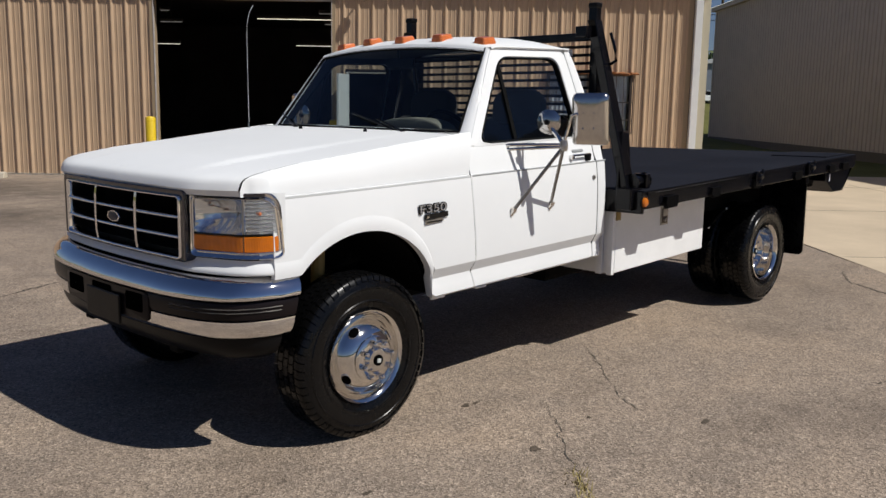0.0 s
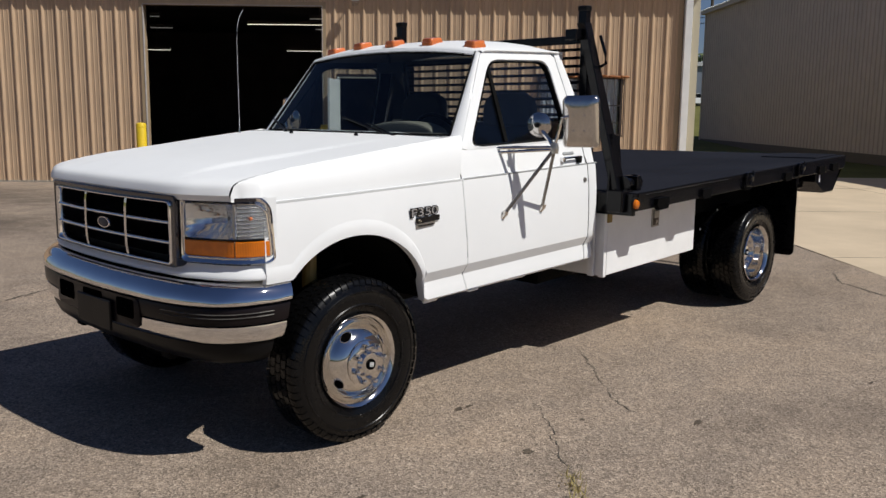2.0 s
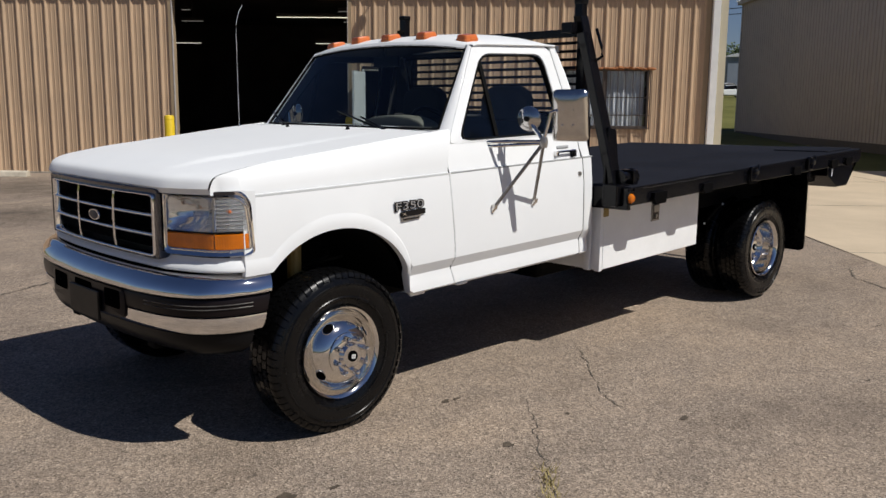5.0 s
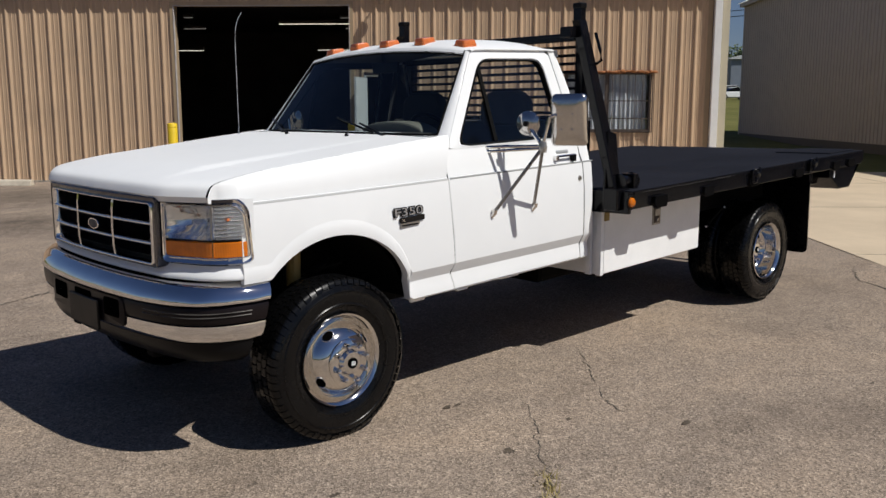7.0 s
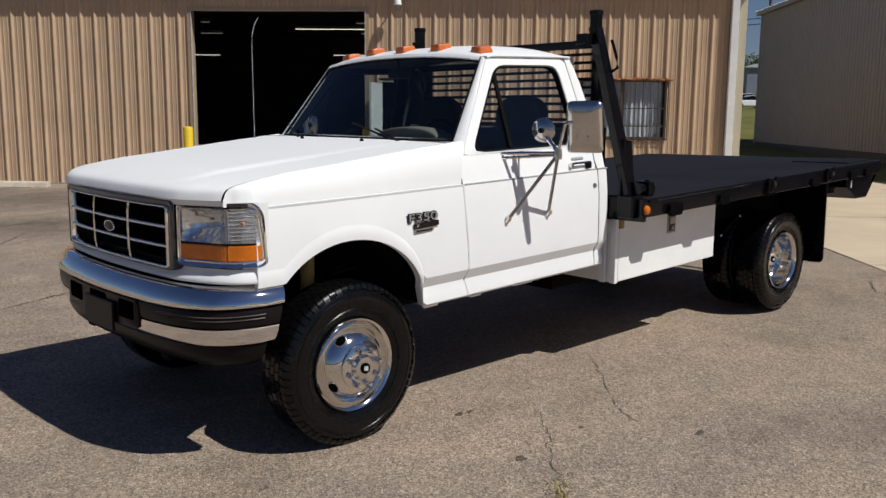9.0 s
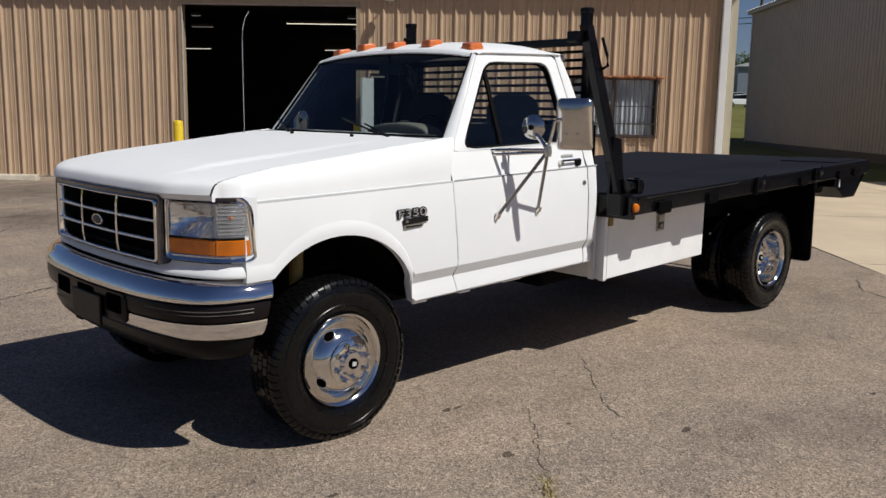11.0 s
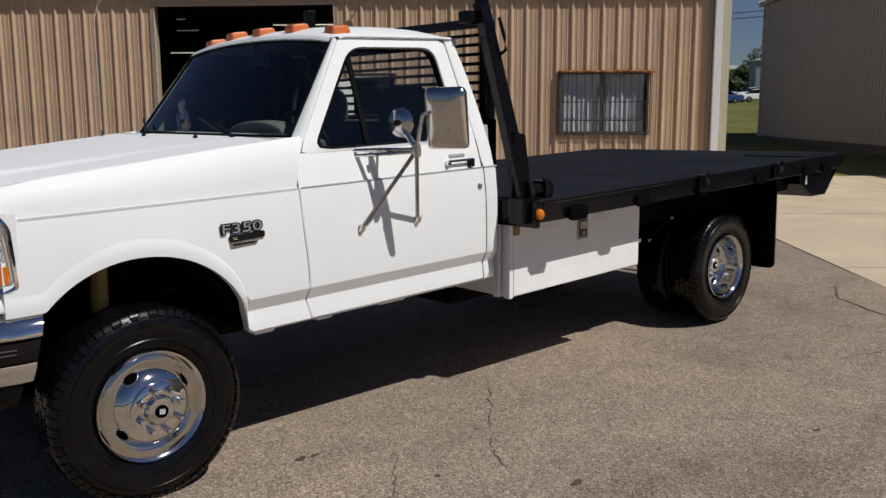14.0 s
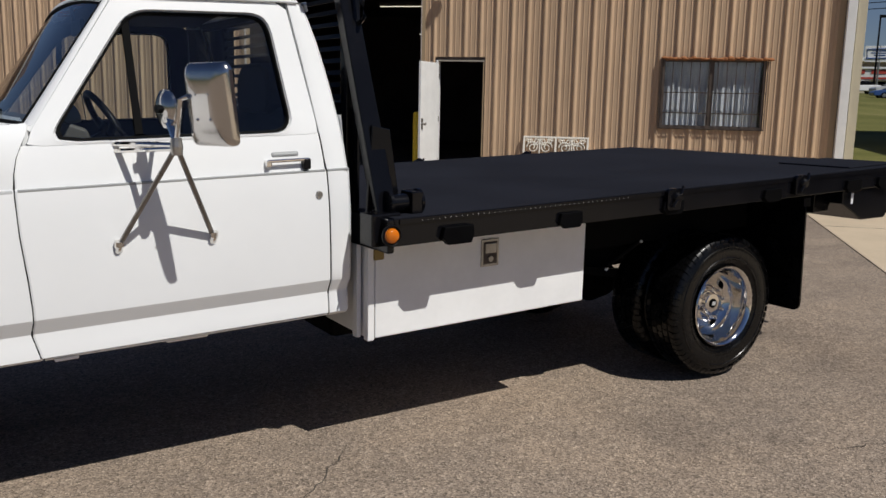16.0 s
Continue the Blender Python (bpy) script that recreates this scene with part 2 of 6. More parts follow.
TRIMT = siding_mat("tan_trim", (0.40, 0.30, 0.19), 0.06)
CREAM = siding_mat("cream_corner_trim", (0.58, 0.53, 0.40), 0.06)
SIDE2 = siding_mat("grey_tan_siding", (0.455, 0.365, 0.325), 0.06)
WHITEM = plain("white_metal", (0.82, 0.82, 0.80), 0.45, var=0.08, scale=3, fine=30)
IRONW = plain("worn_white_trim", (0.50, 0.46, 0.43), 0.6, var=0.2, scale=6, fine=50)
IRON = plain("white_iron", (0.84, 0.80, 0.70), 0.55, var=0.12, scale=9, fine=60)
RUST = plain("rusty_iron", (0.33, 0.13, 0.045), 0.85, var=0.4, scale=22, fine=120, bump=0.6)
BARS = plain("window_bars", (0.10, 0.075, 0.06), 0.7, var=0.35, scale=20, fine=90, bump=0.4)
CURTAIN = plain("curtain", (0.60, 0.63, 0.68), 0.85, var=0.1, scale=3, fine=200, bump=0.3)
YELLOW = plain("yellow_paint", (0.80, 0.56, 0.02), 0.5, var=0.12, scale=4, fine=30, bump=0.2)
CONCRETE = plain("concrete", (0.58, 0.47, 0.335), 0.85, var=0.14, scale=0.7, fine=45, bump=0.35, depth=0.002, spec=0.2)
CONC2 = plain("old_concrete", (0.40, 0.36, 0.30), 0.9, var=0.25, scale=6, fine=45, bump=0.5, depth=0.004, spec=0.2)
KERB = plain("pale_concrete", (0.60, 0.53, 0.42), 0.9, var=0.2, scale=6, fine=45, bump=0.5, depth=0.004, spec=0.2)
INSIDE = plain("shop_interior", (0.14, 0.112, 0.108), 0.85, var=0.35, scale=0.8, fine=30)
ASPHALT, GRASS, LEAF = asphalt_mat(), grass_mat(), leaf_mat()
BARK = plain("bark", (0.10, 0.075, 0.055), 0.9, var=0.3, scale=5, fine=40, bump=0.6, depth=0.01)
CRACKM = plain("crack_filler", (0.085, 0.072, 0.058), 0.95, var=0.3, scale=20, fine=150, bump=0.5)
OIL = plain("oil_stain", (0.105, 0.080, 0.056), 0.7, var=0.4, scale=25, fine=110, bump=0.4, depth=0.003)
TUBE = glow_mat("fluorescent_tube", (1.0, 0.93, 0.70), 1.1)
TUBE3 = glow_mat("faint_fluorescent_tube", (1.0, 0.95, 0.85), 0.12)
# blue-grey puts shade into the colour of the pale far shed
SHEDSHADE = plain("shaded_shed_metal", (0.20, 0.23, 0.28), 0.5, var=0.1, scale=1.0, fine=20)
TUBE2 = glow_mat("dim_fluorescent_tube", (1.0, 0.95, 0.80), 0.7)
BLUEP = plain("blue_car_paint", (0.03, 0.08, 0.25), 0.3, var=0.1, coat=0.5)
GREYP = plain("grey_car_paint", (0.45, 0.46, 0.48), 0.3, var=0.1, coat=0.5)
BLUED = plain("dark_blue_enamel", (0.010, 0.016, 0.045), 0.3, var=0.1, spec=0.3)
REDM = plain("red_sign", (0.50, 0.06, 0.04), 0.6, var=0.15)
ROOFM = plain("metal_roof", (0.66, 0.66, 0.66), 0.4, 0.3, var=0.1)

# ---- mesh helpers ----


def part(name, bm, material, parent=None, label="", smooth=0.0, bevel=0.0, solid=0.0, m=None):
    """Link a bmesh as one mesh object under a thing or a part."""
    me = bpy.data.meshes.new(name)
    bmesh.ops.recalc_face_normals(bm, faces=bm.faces)
    bm.to_mesh(me)
    bm.free()
    ob = new(name, me)
    if material is not None:
        me.materials.append(material)
    if smooth:
        me.polygons.foreach_set("use_smooth", [True] * len(me.polygons))
        me.set_sharp_from_angle(angle=radians(smooth))
    if solid:
        s = ob.modifiers.new("thickness", "SOLIDIFY")
        s.thickness, s.offset = solid, 0
    if bevel:
        b = ob.modifiers.new("edge", "BEVEL")
        b.width, b.segments, b.limit_method = bevel, 2, "ANGLE"
    if parent is not None:
        ob.parent = parent
    if m is not None:
        ob.matrix_basis = m
    if label:
        ob["label"] = label
    return ob


def hold(name, m=None):
    ob = new(name)
    ob.empty_display_size = 0.2
    if m is not None:
        ob.matrix_basis = m
    return ob


def box(x0, x1, y0, y1, z0, z1, bm=None):
    bm = bm or bmesh.new()
    v = [bm.verts.new(p) for p in ((x0, y0, z0), (x1, y0, z0), (x1, y1, z0), (x0, y1, z0), (x0, y0, z1), (x1, y0, z1), (x1, y1, z1), (x0, y1, z1))]
    for f in ((3, 2, 1, 0), (4, 5, 6, 7), (0, 1, 5, 4), (1, 2, 6, 5), (2, 3, 7, 6), (3, 0, 4, 7)):
        bm.faces.new([v[i] for i in f])
    return bm


def sheet(rows, bm=None, close=False):
    """A skin through rows of points; close joins each row's ends."""
    bm = bm or bmesh.new()
    g = [[bm.verts.new(p) for p in r] for r in rows]
    n = len(g[0])
    for a, b in zip(g, g[1:]):
        for i in range(n if close else n - 1):
            j = (i + 1) % n
            q = [a[i], a[j], b[j], b[i]]
            if len({tuple(w.co) for w in q}) >= 3:
                bm.faces.new(q)
    return bm


def cap(bm, pts, flip=False):
    f = bm.faces.new([bm.verts.new(p) for p in (reversed(pts) if flip else pts)])
    return f


def prism(outline, y0, y1, axis="y", bm=None):
    """An outline (two coordinates) pushed from y0 to y1 along an axis."""
    bm = bm or bmesh.new()

    def at(p, d):
        return {"y": (p[0], d, p[1]), "x": (d, p[0], p[1]), "z": (p[0], p[1], d)}[axis]
    a = [bm.verts.new(at(p, y0)) for p in outline]
    b = [bm.verts.new(at(p, y1)) for p in outline]
    bm.faces.new(a)
    bm.faces.new(b)
    for i in range(len(outline)):
        j = (i + 1) % len(outline)
        bm.faces.new([a[i], a[j], b[j], b[i]])
    return bm


def tube(pts, r, seg=8, bm=None, taper=1.0):
    """A round bar along a line of points."""
    bm = bm or bmesh.new()
    pts = [Vector(p) for p in pts]
    rows = []
    up = Vector((0, 0, 1))
    for i, p in enumerate(pts):
        d = (pts[min(i + 1, len(pts) - 1)] - pts[max(i - 1, 0)]).normalized()
        a = d.cross(up)
        a = d.cross(Vector((1, 0, 0))) if a.length < 0.05 else a
        a.normalize()
        b = d.cross(a)
        k = r * (1 + (taper - 1) * i / max(1, len(pts) - 1))
        rows.append([p + a * math.cos(t) * k + b * math.sin(t) * k for t in (2 * math.pi * s / seg for s in range(seg))])
    sheet(rows, bm, True)
    cap(bm, rows[0])
    cap(bm, rows[-1], True)
    return bm


def lathe(profile, seg=48, bm=None, axis="y", c=(0, 0, 0)):
    """A profile of (radius, along) turned about an axis."""
    bm = bm or bmesh.new()
    rows = []
    for r, h in profile:
        row = []
        for s in range(seg):
            t = 2 * math.pi * s / seg
            p = (r * math.cos(t), h, r * math.sin(t)) if axis == "y" else (r * math.cos(t), r * math.sin(t), h)
            row.append((p[0] + c[0], p[1] + c[1], p[2] + c[2]))
        rows.append(row)
    sheet(rows, bm, True)
    return bm


def lerp(t, pts):
    """Piecewise line through (t, v) pairs."""
    if t <= pts[0][0]:
        return pts[0][1]
    for (a, va), (b, vb) in zip(pts, pts[1:]):
        if t <= b:
            return va + (vb - va) * (t - a) / (b - a)
    return pts[-1][1]


def curve(t, pts):
    """Smooth curve through (t, v) pairs."""
    if t <= pts[0][0]:
        return pts[0][1]
    if t >= pts[-1][0]:
        return pts[-1][1]
    n = len(pts)
    for i in range(n - 1):
        if t <= pts[i + 1][0]:
            (x0, y0), (x1, y1) = pts[i], pts[i + 1]
            m0 = (pts[i + 1][1] - pts[max(i - 1, 0)][1]) / (pts[i + 1][0] - pts[max(i - 1, 0)][0])
            m1 = (pts[min(i + 2, n - 1)][1] - pts[i][1]) / (pts[min(i + 2, n - 1)][0] - pts[i][0])
            h = x1 - x0
            s = (t - x0) / h
            return (2 * s**3 - 3 * s**2 + 1) * y0 + (s**3 - 2 * s**2 + s) * h * m0 + (-2 * s**3 + 3 * s**2) * y1 + (s**3 - s**2) * h * m1


def frange(a, b, n):
    return [a + (b - a) * i / (n - 1) for i in range(n)]


def round_poly(pts, r, n=4):
    """A polygon with its corners rounded."""
    out = []
    k = len(pts)
    for i in range(k):
        p, a, b = Vector(pts[i]), Vector(pts[i - 1]), Vector(pts[(i + 1) % k])
        da, db = (a - p), (b - p)
        ra = min(r, da.length * 0.45, db.length * 0.45)
        q0, q1 = p + da.normalized() * ra, p + db.normalized() * ra
        for j in range(n + 1):
            t = j / n
            out.append(tuple((1 - t) ** 2 * q0 + 2 * t * (1 - t) * p + t**2 * q1))
    return out


def text_part(name, words, size, material, parent, m, depth=0.003, swell=0.0):
    cu = bpy.data.curves.new(name, "FONT")
    cu.body, cu.size, cu.extrude, cu.align_x, cu.align_y, cu.offset = words, size, depth, "CENTER", "CENTER", swell
    tmp = new(name, cu)
    me = bpy.data.meshes.new_from_object(tmp)
    bpy.data.objects.remove(tmp)
    me.materials.clear()
    me.materials.append(material)
    ob = new(name, me)
    ob.parent = parent
    ob.matrix_basis = m
    return ob

# ---- the ground ----
B = pose(14.40, 5.03, 0, 0, 0, -45.7)                   # the shop's front: x along the wall, y into it
B_IN = B.inverted()


def lot_z(x, y):
    """The lot falls a little towards the truck's nose."""
    k = max(0.0, 1 - max(0.0, math.hypot(x - 2, y + 0.3) - 2.6) / 2.8)
    return 0.0085 * (x - 2.0) * k * k * (3 - 2 * k)


def far_z(x, y):
    q = B_IN @ Vector((x, y, 0))
    d = max(0.0, min(1.0, (q.y - 20.0) / 72.0))
    return 3.3 * (d ** 1.25)


def ground_sheet():
    ring = [0, 8, 16, 24, 30, 36, 42, 48, 54, 60, 66, 72, 80, 100, 150, 300, 700, 1600, 3200]
    rows = []
    for r in ring:
        rows.append([(14 + r * math.cos(a), 5 + r * math.sin(a), far_z(14 + r * math.cos(a), 5 + r * math.sin(a)) - 0.05) for a in (2 * math.pi * i / 72 for i in range(72))])
    bm = sheet(rows[1:], None, True)
    cap(bm, rows[1])
    bmesh.ops.remove_doubles(bm, verts=bm.verts, dist=0.001)
    g = part("ground", bm, GRASS, smooth=60)
    return tagged(g, "mown olive-green grass rising gently to the distance", "ground", kind="structure")


def lot():
    xs = [-45, -30, -20, -12] + frange(-8, 12, 41) + [16, 22, 30]
    ys = [-45, -30, -20, -12] + frange(-8, 8, 33) + [12, 18, 26, 40]
    bm = sheet([[(x, y, lot_z(x, y)) for x in xs] for y in ys])
    # cut the lot along the shop's line of grass
    e = B @ Vector((0, 2.5, 0))
    nrm = (B.to_3x3() @ Vector((0, 1, 0)))
    bmesh.ops.bisect_plane(bm, geom=bm.verts[:] + bm.edges[:] + bm.faces[:], plane_co=e, plane_no=nrm, clear_outer=True)
    o = part("asphalt_lot", bm, ASPHALT, smooth=60)
    return tagged(o, "worn grey-brown asphalt with exposed gravel and cracks", "asphalt", kind="structure")


ground_sheet()
LOT = lot()


def concrete_apron():
    # pale concrete beside the shop, up to the grass
    bm = box(-1.12, 26, -46, 3.4, -0.2, 0.012)
    o = part("pavement", bm, CONCRETE, m=B, bevel=0.01)
    tagged(o, "pale tan concrete apron beside the asphalt", "pavement", kind="structure")
    for y in (-9.2, -4.6, 0.0):
        part("joint", box(-1.11, 26, y - 0.003, y + 0.003, 0.0, 0.0160), CONC2, o)
    for x in (3.6, 8.2):
        part("joint", box(x - 0.003, x + 0.003, -45, 3.39, 0.0, 0.0160), CONC2, o)
    return o


concrete_apron()


def crack(pts, w, seed, material=CRACKM):
    """A ragged ribbon lying in the asphalt."""
    rnd = random.Random(seed)
    line = []
    for (x0, y0), (x1, y1) in zip(pts, pts[1:]):
        n = max(2, int(math.hypot(x1 - x0, y1 - y0) / 0.035))
        for i in range(n):
            t = i / n
            line.append((x0 + (x1 - x0) * t + rnd.gauss(0, 0.009), y0 + (y1 - y0) * t + rnd.gauss(0, 0.009)))
    line.append(pts[-1])
    rows = []
    for i, (x, y) in enumerate(line):
        k = w * (0.25 + 0.9 * rnd.random()) * min(1, 4 * i / len(line) + 0.15, 4 * (len(line) - i) / len(line) + 0.1)
        a, b = line[max(0, i - 1)], line[min(len(line) - 1, i + 1)]
        d = Vector((b[0] - a[0], b[1] - a[1], 0)).normalized()
        s = Vector((-d.y, d.x, 0)) * k
        rows.append([Vector((x, y, lot_z(x, y) + 0.003)) + s, Vector((x, y, lot_z(x, y) + 0.003)) - s])
    return part("crack", sheet(rows), material, LOT)


crack([(1.98, -0.82), (1.71, -1.11), (1.51, -1.30)], 0.0034, 1)
crack([(1.51, -1.30), (1.30, -1.52), (1.22, -1.72)], 0.003, 2)
crack([(1.02, -1.10), (0.95, -1.27), (0.77, -1.48), (0.49, -1.75), (0.28, -1.97), (0.18, -2.09), (-0.2, -2.6)], 0.0034, 3)
crack([(6.2, -0.9), (5.58, -1.18), (5.45, -1.37), (5.26, -1.61), (4.9, -2.3)], 0.010, 4)
crack([(-0.5, 3.05), (-0.19, 3.21), (0.08, 3.35), (0.48, 3.54), (1.4, 4.4)], 0.013, 5)
crack([(-2.2, 4.2), (-0.8, 4.9), (0.6, 6.6), (1.6, 8.2)], 0.014, 6)
crack([(-4.5, 5.2), (-2.0, 6.6), (0.5, 8.4)], 0.02, 7)
crack([(3.6, -1.9), (4.3, -2.1), (5.0, -2.6)], 0.003, 8)


def weeds():
    """Dry tufts growing in the crack."""
    rnd = random.Random(4)
    bm = bmesh.new()
    for i in range(130):
        t = rnd.random()
        x, y = 0.34 - 0.26 * t + rnd.gauss(0, 0.022), -1.90 - 0.26 * t + rnd.gauss(0, 0.022)
        a, h = rnd.random() * 6.28, 0.015 + 0.035 * rnd.random()
        d = Vector((math.cos(a), math.sin(a), 0))
        s = Vector((-d.y, d.x, 0)) * 0.0032
        p = Vector((x, y, lot_z(x, y)))
        bm.faces.new([bm.verts.new(q) for q in (p - s, p + s, p + d * 0.03 + Vector((0, 0, h)))])
    g = part("weed_tuft", bm, plain("dry_weed", (0.36, 0.29, 0.12), 0.9))
    tagged(g, "dry yellow-green weeds growing in a crack", "weeds", kind="stuff")


weeds()


def stain(x, y, r, seed):
    rnd = random.Random(seed)
    n = 22
    ph = [rnd.random() * 6.28 for _ in range(4)]
    pts = []
    for i in range(n):
        a = 2 * math.pi * i / n
        k = r * (0.75 + 0.18 * math.sin(2 * a + ph[0]) + 0.14 * math.sin(3 * a + ph[1]) + 0.12 * math.sin(7 * a + ph[2]))
        px, py = x + 1.25 * k * math.cos(a), y + 0.8 * k * math.sin(a)
        pts.append((px, py, lot_z(px, py) + 0.0035))
    bm = bmesh.new()
    cap(bm, pts)
    return part("stain", bm, OIL, LOT)


for i, (x, y, r) in enumerate([(0.43, -1.61, 0.035), (1.32, -1.99, 0.032), (0.63, -1.0, 0.03), (0.70, -1.01, 0.022), (-0.41, -1.42, 0.022), (-0.6, -1.355, 0.045), (0.95, -1.55, 0.018), (2.6, -2.4, 0.02)]):
    stain(x, y, r, i)

# ---- the shop building ----
PITCH = 0.2985
EAVE = 4.08


def siding(x0, x1, z0, z1):
    """Ribbed sheet metal, one rib each PITCH, two small swages between."""
    pts = []
    k0 = math.floor((x0 + 0.58) / PITCH) - 1
    k1 = math.ceil((x1 + 0.58) / PITCH) + 1
    for k in range(k0, k1):
        c = -0.58 + k * PITCH
        pts += [(c - 0.040, 0), (c - 0.012, -0.035), (c + 0.008, -0.035), (c + 0.046, 0)]
        for s in (0.105, 0.195):
            pts += [(c + s - 0.014, 0), (c + s - 0.006, -0.0065), (c + s + 0.006, -0.0065), (c + s + 0.014, 0)]

    def yat(x):
        return lerp(x, pts)
    row = [(x0, yat(x0))] + [p for p in pts if x0 < p[0] < x1] + [(x1, yat(x1))]
    return sheet([[(x, y, z) for x, y in row] for z in (z0, z1)])


def shop():
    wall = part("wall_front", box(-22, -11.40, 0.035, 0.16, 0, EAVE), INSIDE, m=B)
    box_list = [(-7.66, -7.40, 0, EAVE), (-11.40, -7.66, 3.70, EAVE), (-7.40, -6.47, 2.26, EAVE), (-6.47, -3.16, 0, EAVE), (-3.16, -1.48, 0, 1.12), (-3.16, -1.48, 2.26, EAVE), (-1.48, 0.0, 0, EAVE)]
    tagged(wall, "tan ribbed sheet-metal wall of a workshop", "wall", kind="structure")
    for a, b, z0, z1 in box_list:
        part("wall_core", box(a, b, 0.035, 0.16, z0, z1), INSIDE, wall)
    # ribbed sheets, three ribs wide
    edges = []
    x = -0.34
    while x > -22:
        edges.append(x)
        x -= 3 * PITCH
    edges.append(-22)
    holes = [(-11.44, -7.62, -1, 3.74), (-7.42, -6.45, -1, 2.30), (-3.22, -1.44, 1.06, 2.32)]
    for b, a in zip(edges, edges[1:]):
        cuts = sorted({a, b} | {h for lo, hi, _, _ in holes for h in (lo, hi) if a < h < b})
        for p, q in zip(cuts, cuts[1:]):
            mid = (p + q) / 2
            spans = [(0.02, EAVE)]
            for lo, hi, z0, z1 in holes:
                if lo < mid < hi:
                    spans = ([(0.02, z0)] if z0 > 0 else []) + [(z1, EAVE)]
            for z0, z1 in spans:
                part("siding_sheet", siding(p, q, z0, z1), SIDING, wall)
    # flat strip by the corner and the cream corner cap
    part("corner_strip", box(-0.34, -0.24, -0.006, 0.03, 0.02, EAVE), TRIMT, wall)
    part("corner_cap", box(-0.06, 0.088, -0.05, 0.06, 0.0, EAVE + 0.1), CREAM, wall, "cream corner flashing", bevel=0.006)
    part("base_sill", box(-22, -11.44, -0.05, 0.03, 0.0, 0.035), CONC2, wall)
    # other sides and roof
    o = part("wall_side", box(-0.02, 0.085, 0.06, 24, 0, 5.0), CREAM, m=B)
    tagged(o, "cream sheet-metal side wall of the workshop", "wall", kind="structure")
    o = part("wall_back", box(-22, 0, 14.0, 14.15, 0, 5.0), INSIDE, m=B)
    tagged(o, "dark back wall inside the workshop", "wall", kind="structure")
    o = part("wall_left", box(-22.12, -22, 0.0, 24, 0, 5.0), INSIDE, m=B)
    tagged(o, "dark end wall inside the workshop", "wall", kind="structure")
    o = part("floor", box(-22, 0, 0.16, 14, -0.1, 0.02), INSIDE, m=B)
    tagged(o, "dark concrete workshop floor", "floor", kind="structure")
    bm = bmesh.new()
    sheet([[(x, y, z) for x in (-22.3, 0.16)] for y, z in ((-0.20, EAVE + 0.16), (12, EAVE + 1.3), (24.2, EAVE + 0.1))], bm)
    o = part("roof", bm, ROOFM, m=B, solid=0.05)
    tagged(o, "low-pitched pale sheet-metal roof", "roof", kind="structure")
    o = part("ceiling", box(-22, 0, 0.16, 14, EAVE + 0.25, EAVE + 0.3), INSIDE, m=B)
    tagged(o, "dark workshop ceiling", "ceiling", kind="structure")
    # eave gutter and downspout
    prof = [(-0.215, EAVE + 0.13), (-0.215, EAVE + 0.03), (-0.19, EAVE), (-0.12, EAVE), (-0.10, EAVE + 0.13)]
    g = part("gutter", prism(prof, -22.3, 0.18, "x"), WHITEM, m=B, bevel=0.004)
    tagged(g, "white metal eave gutter along the workshop roof", "gutter", kind="structure")
    part("soffit", box(-22.2, 0.12, -0.12, 0.03, EAVE + 0.002, EAVE + 0.02), TRIMT, g)
    d = part("downspout", box(-0.235, -0.085, -0.13, -0.02, 0.12, EAVE), WHITEM, m=B, bevel=0.01)
    tagged(d, "white rectangular metal downspout at the corner", "downspout", kind="structure")
    for z in (0.6, 3.75):
        part("strap", box(-0.238, -0.082, -0.132, -0.004, z, z + 0.02), WHITEM, d)
    part("elbow", prism([(-0.13, 0.14), (-0.02, 0.14), (-0.14, 0.02), (-0.30, 0.02), (-0.30, 0.09), (-0.2, 0.09)], -0.235, -0.085, "x"), WHITEM, d)


shop()


def bay_door():
    o = part("door_1", box(-11.44, -11.36, -0.03, 0.2, 0.0, 3.74), TRIMT, m=B)
    tagged(o, "open overhead door bay with tan metal jambs", "bay door", kind="structure")
    part("jamb", box(-7.70, -7.62, -0.03, 0.2, 0.0, 3.74), TRIMT, o)
    part("head", box(-11.36, -7.70, -0.03, 0.2, 3.66, 3.74), TRIMT, o)
    for x in (-11.362, -7.698):
        part("jamb_edge", box(x - 0.007, x + 0.007, -0.038, 0.03, 0.0, 3.667), IRONW, o, "thin white jamb edge")
    part("head_edge", box(-11.355, -7.705, -0.038, 0.03, 3.653, 3.667), IRONW, o)
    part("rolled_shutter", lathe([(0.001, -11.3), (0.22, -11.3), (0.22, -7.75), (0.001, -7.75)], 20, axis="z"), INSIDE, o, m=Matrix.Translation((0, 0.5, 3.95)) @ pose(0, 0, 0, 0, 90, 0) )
    return o


bay_door()


def bollard(x, y, z1):
    c = hold("bollard", B @ pose(x, y, 0))
    prof = [(0.10, 0.0), (0.10, z1 - 0.03), (0.088, z1 - 0.008), (0.06, z1), (0.0005, z1 + 0.006)]
    part("post", lathe(prof, 24, axis="z"), YELLOW, c, smooth=40)
    part("band", lathe([(0.1015, z1 - 0.09), (0.103, z1 - 0.088), (0.103, z1 - 0.075), (0.1015, z1 - 0.073)], 24, axis="z"), YELLOW, c)
    part("collar", lathe([(0.17, 0.0), (0.17, 0.03), (0.10, 0.05)], 20, axis="z"), CONC2, c)
    return tagged(c, "yellow painted steel bollard beside the bay door", "bollard", group="bay bollards")


bollard(-11.32, -0.55, 1.26)
bollard(-7.59, -0.55, 1.26)


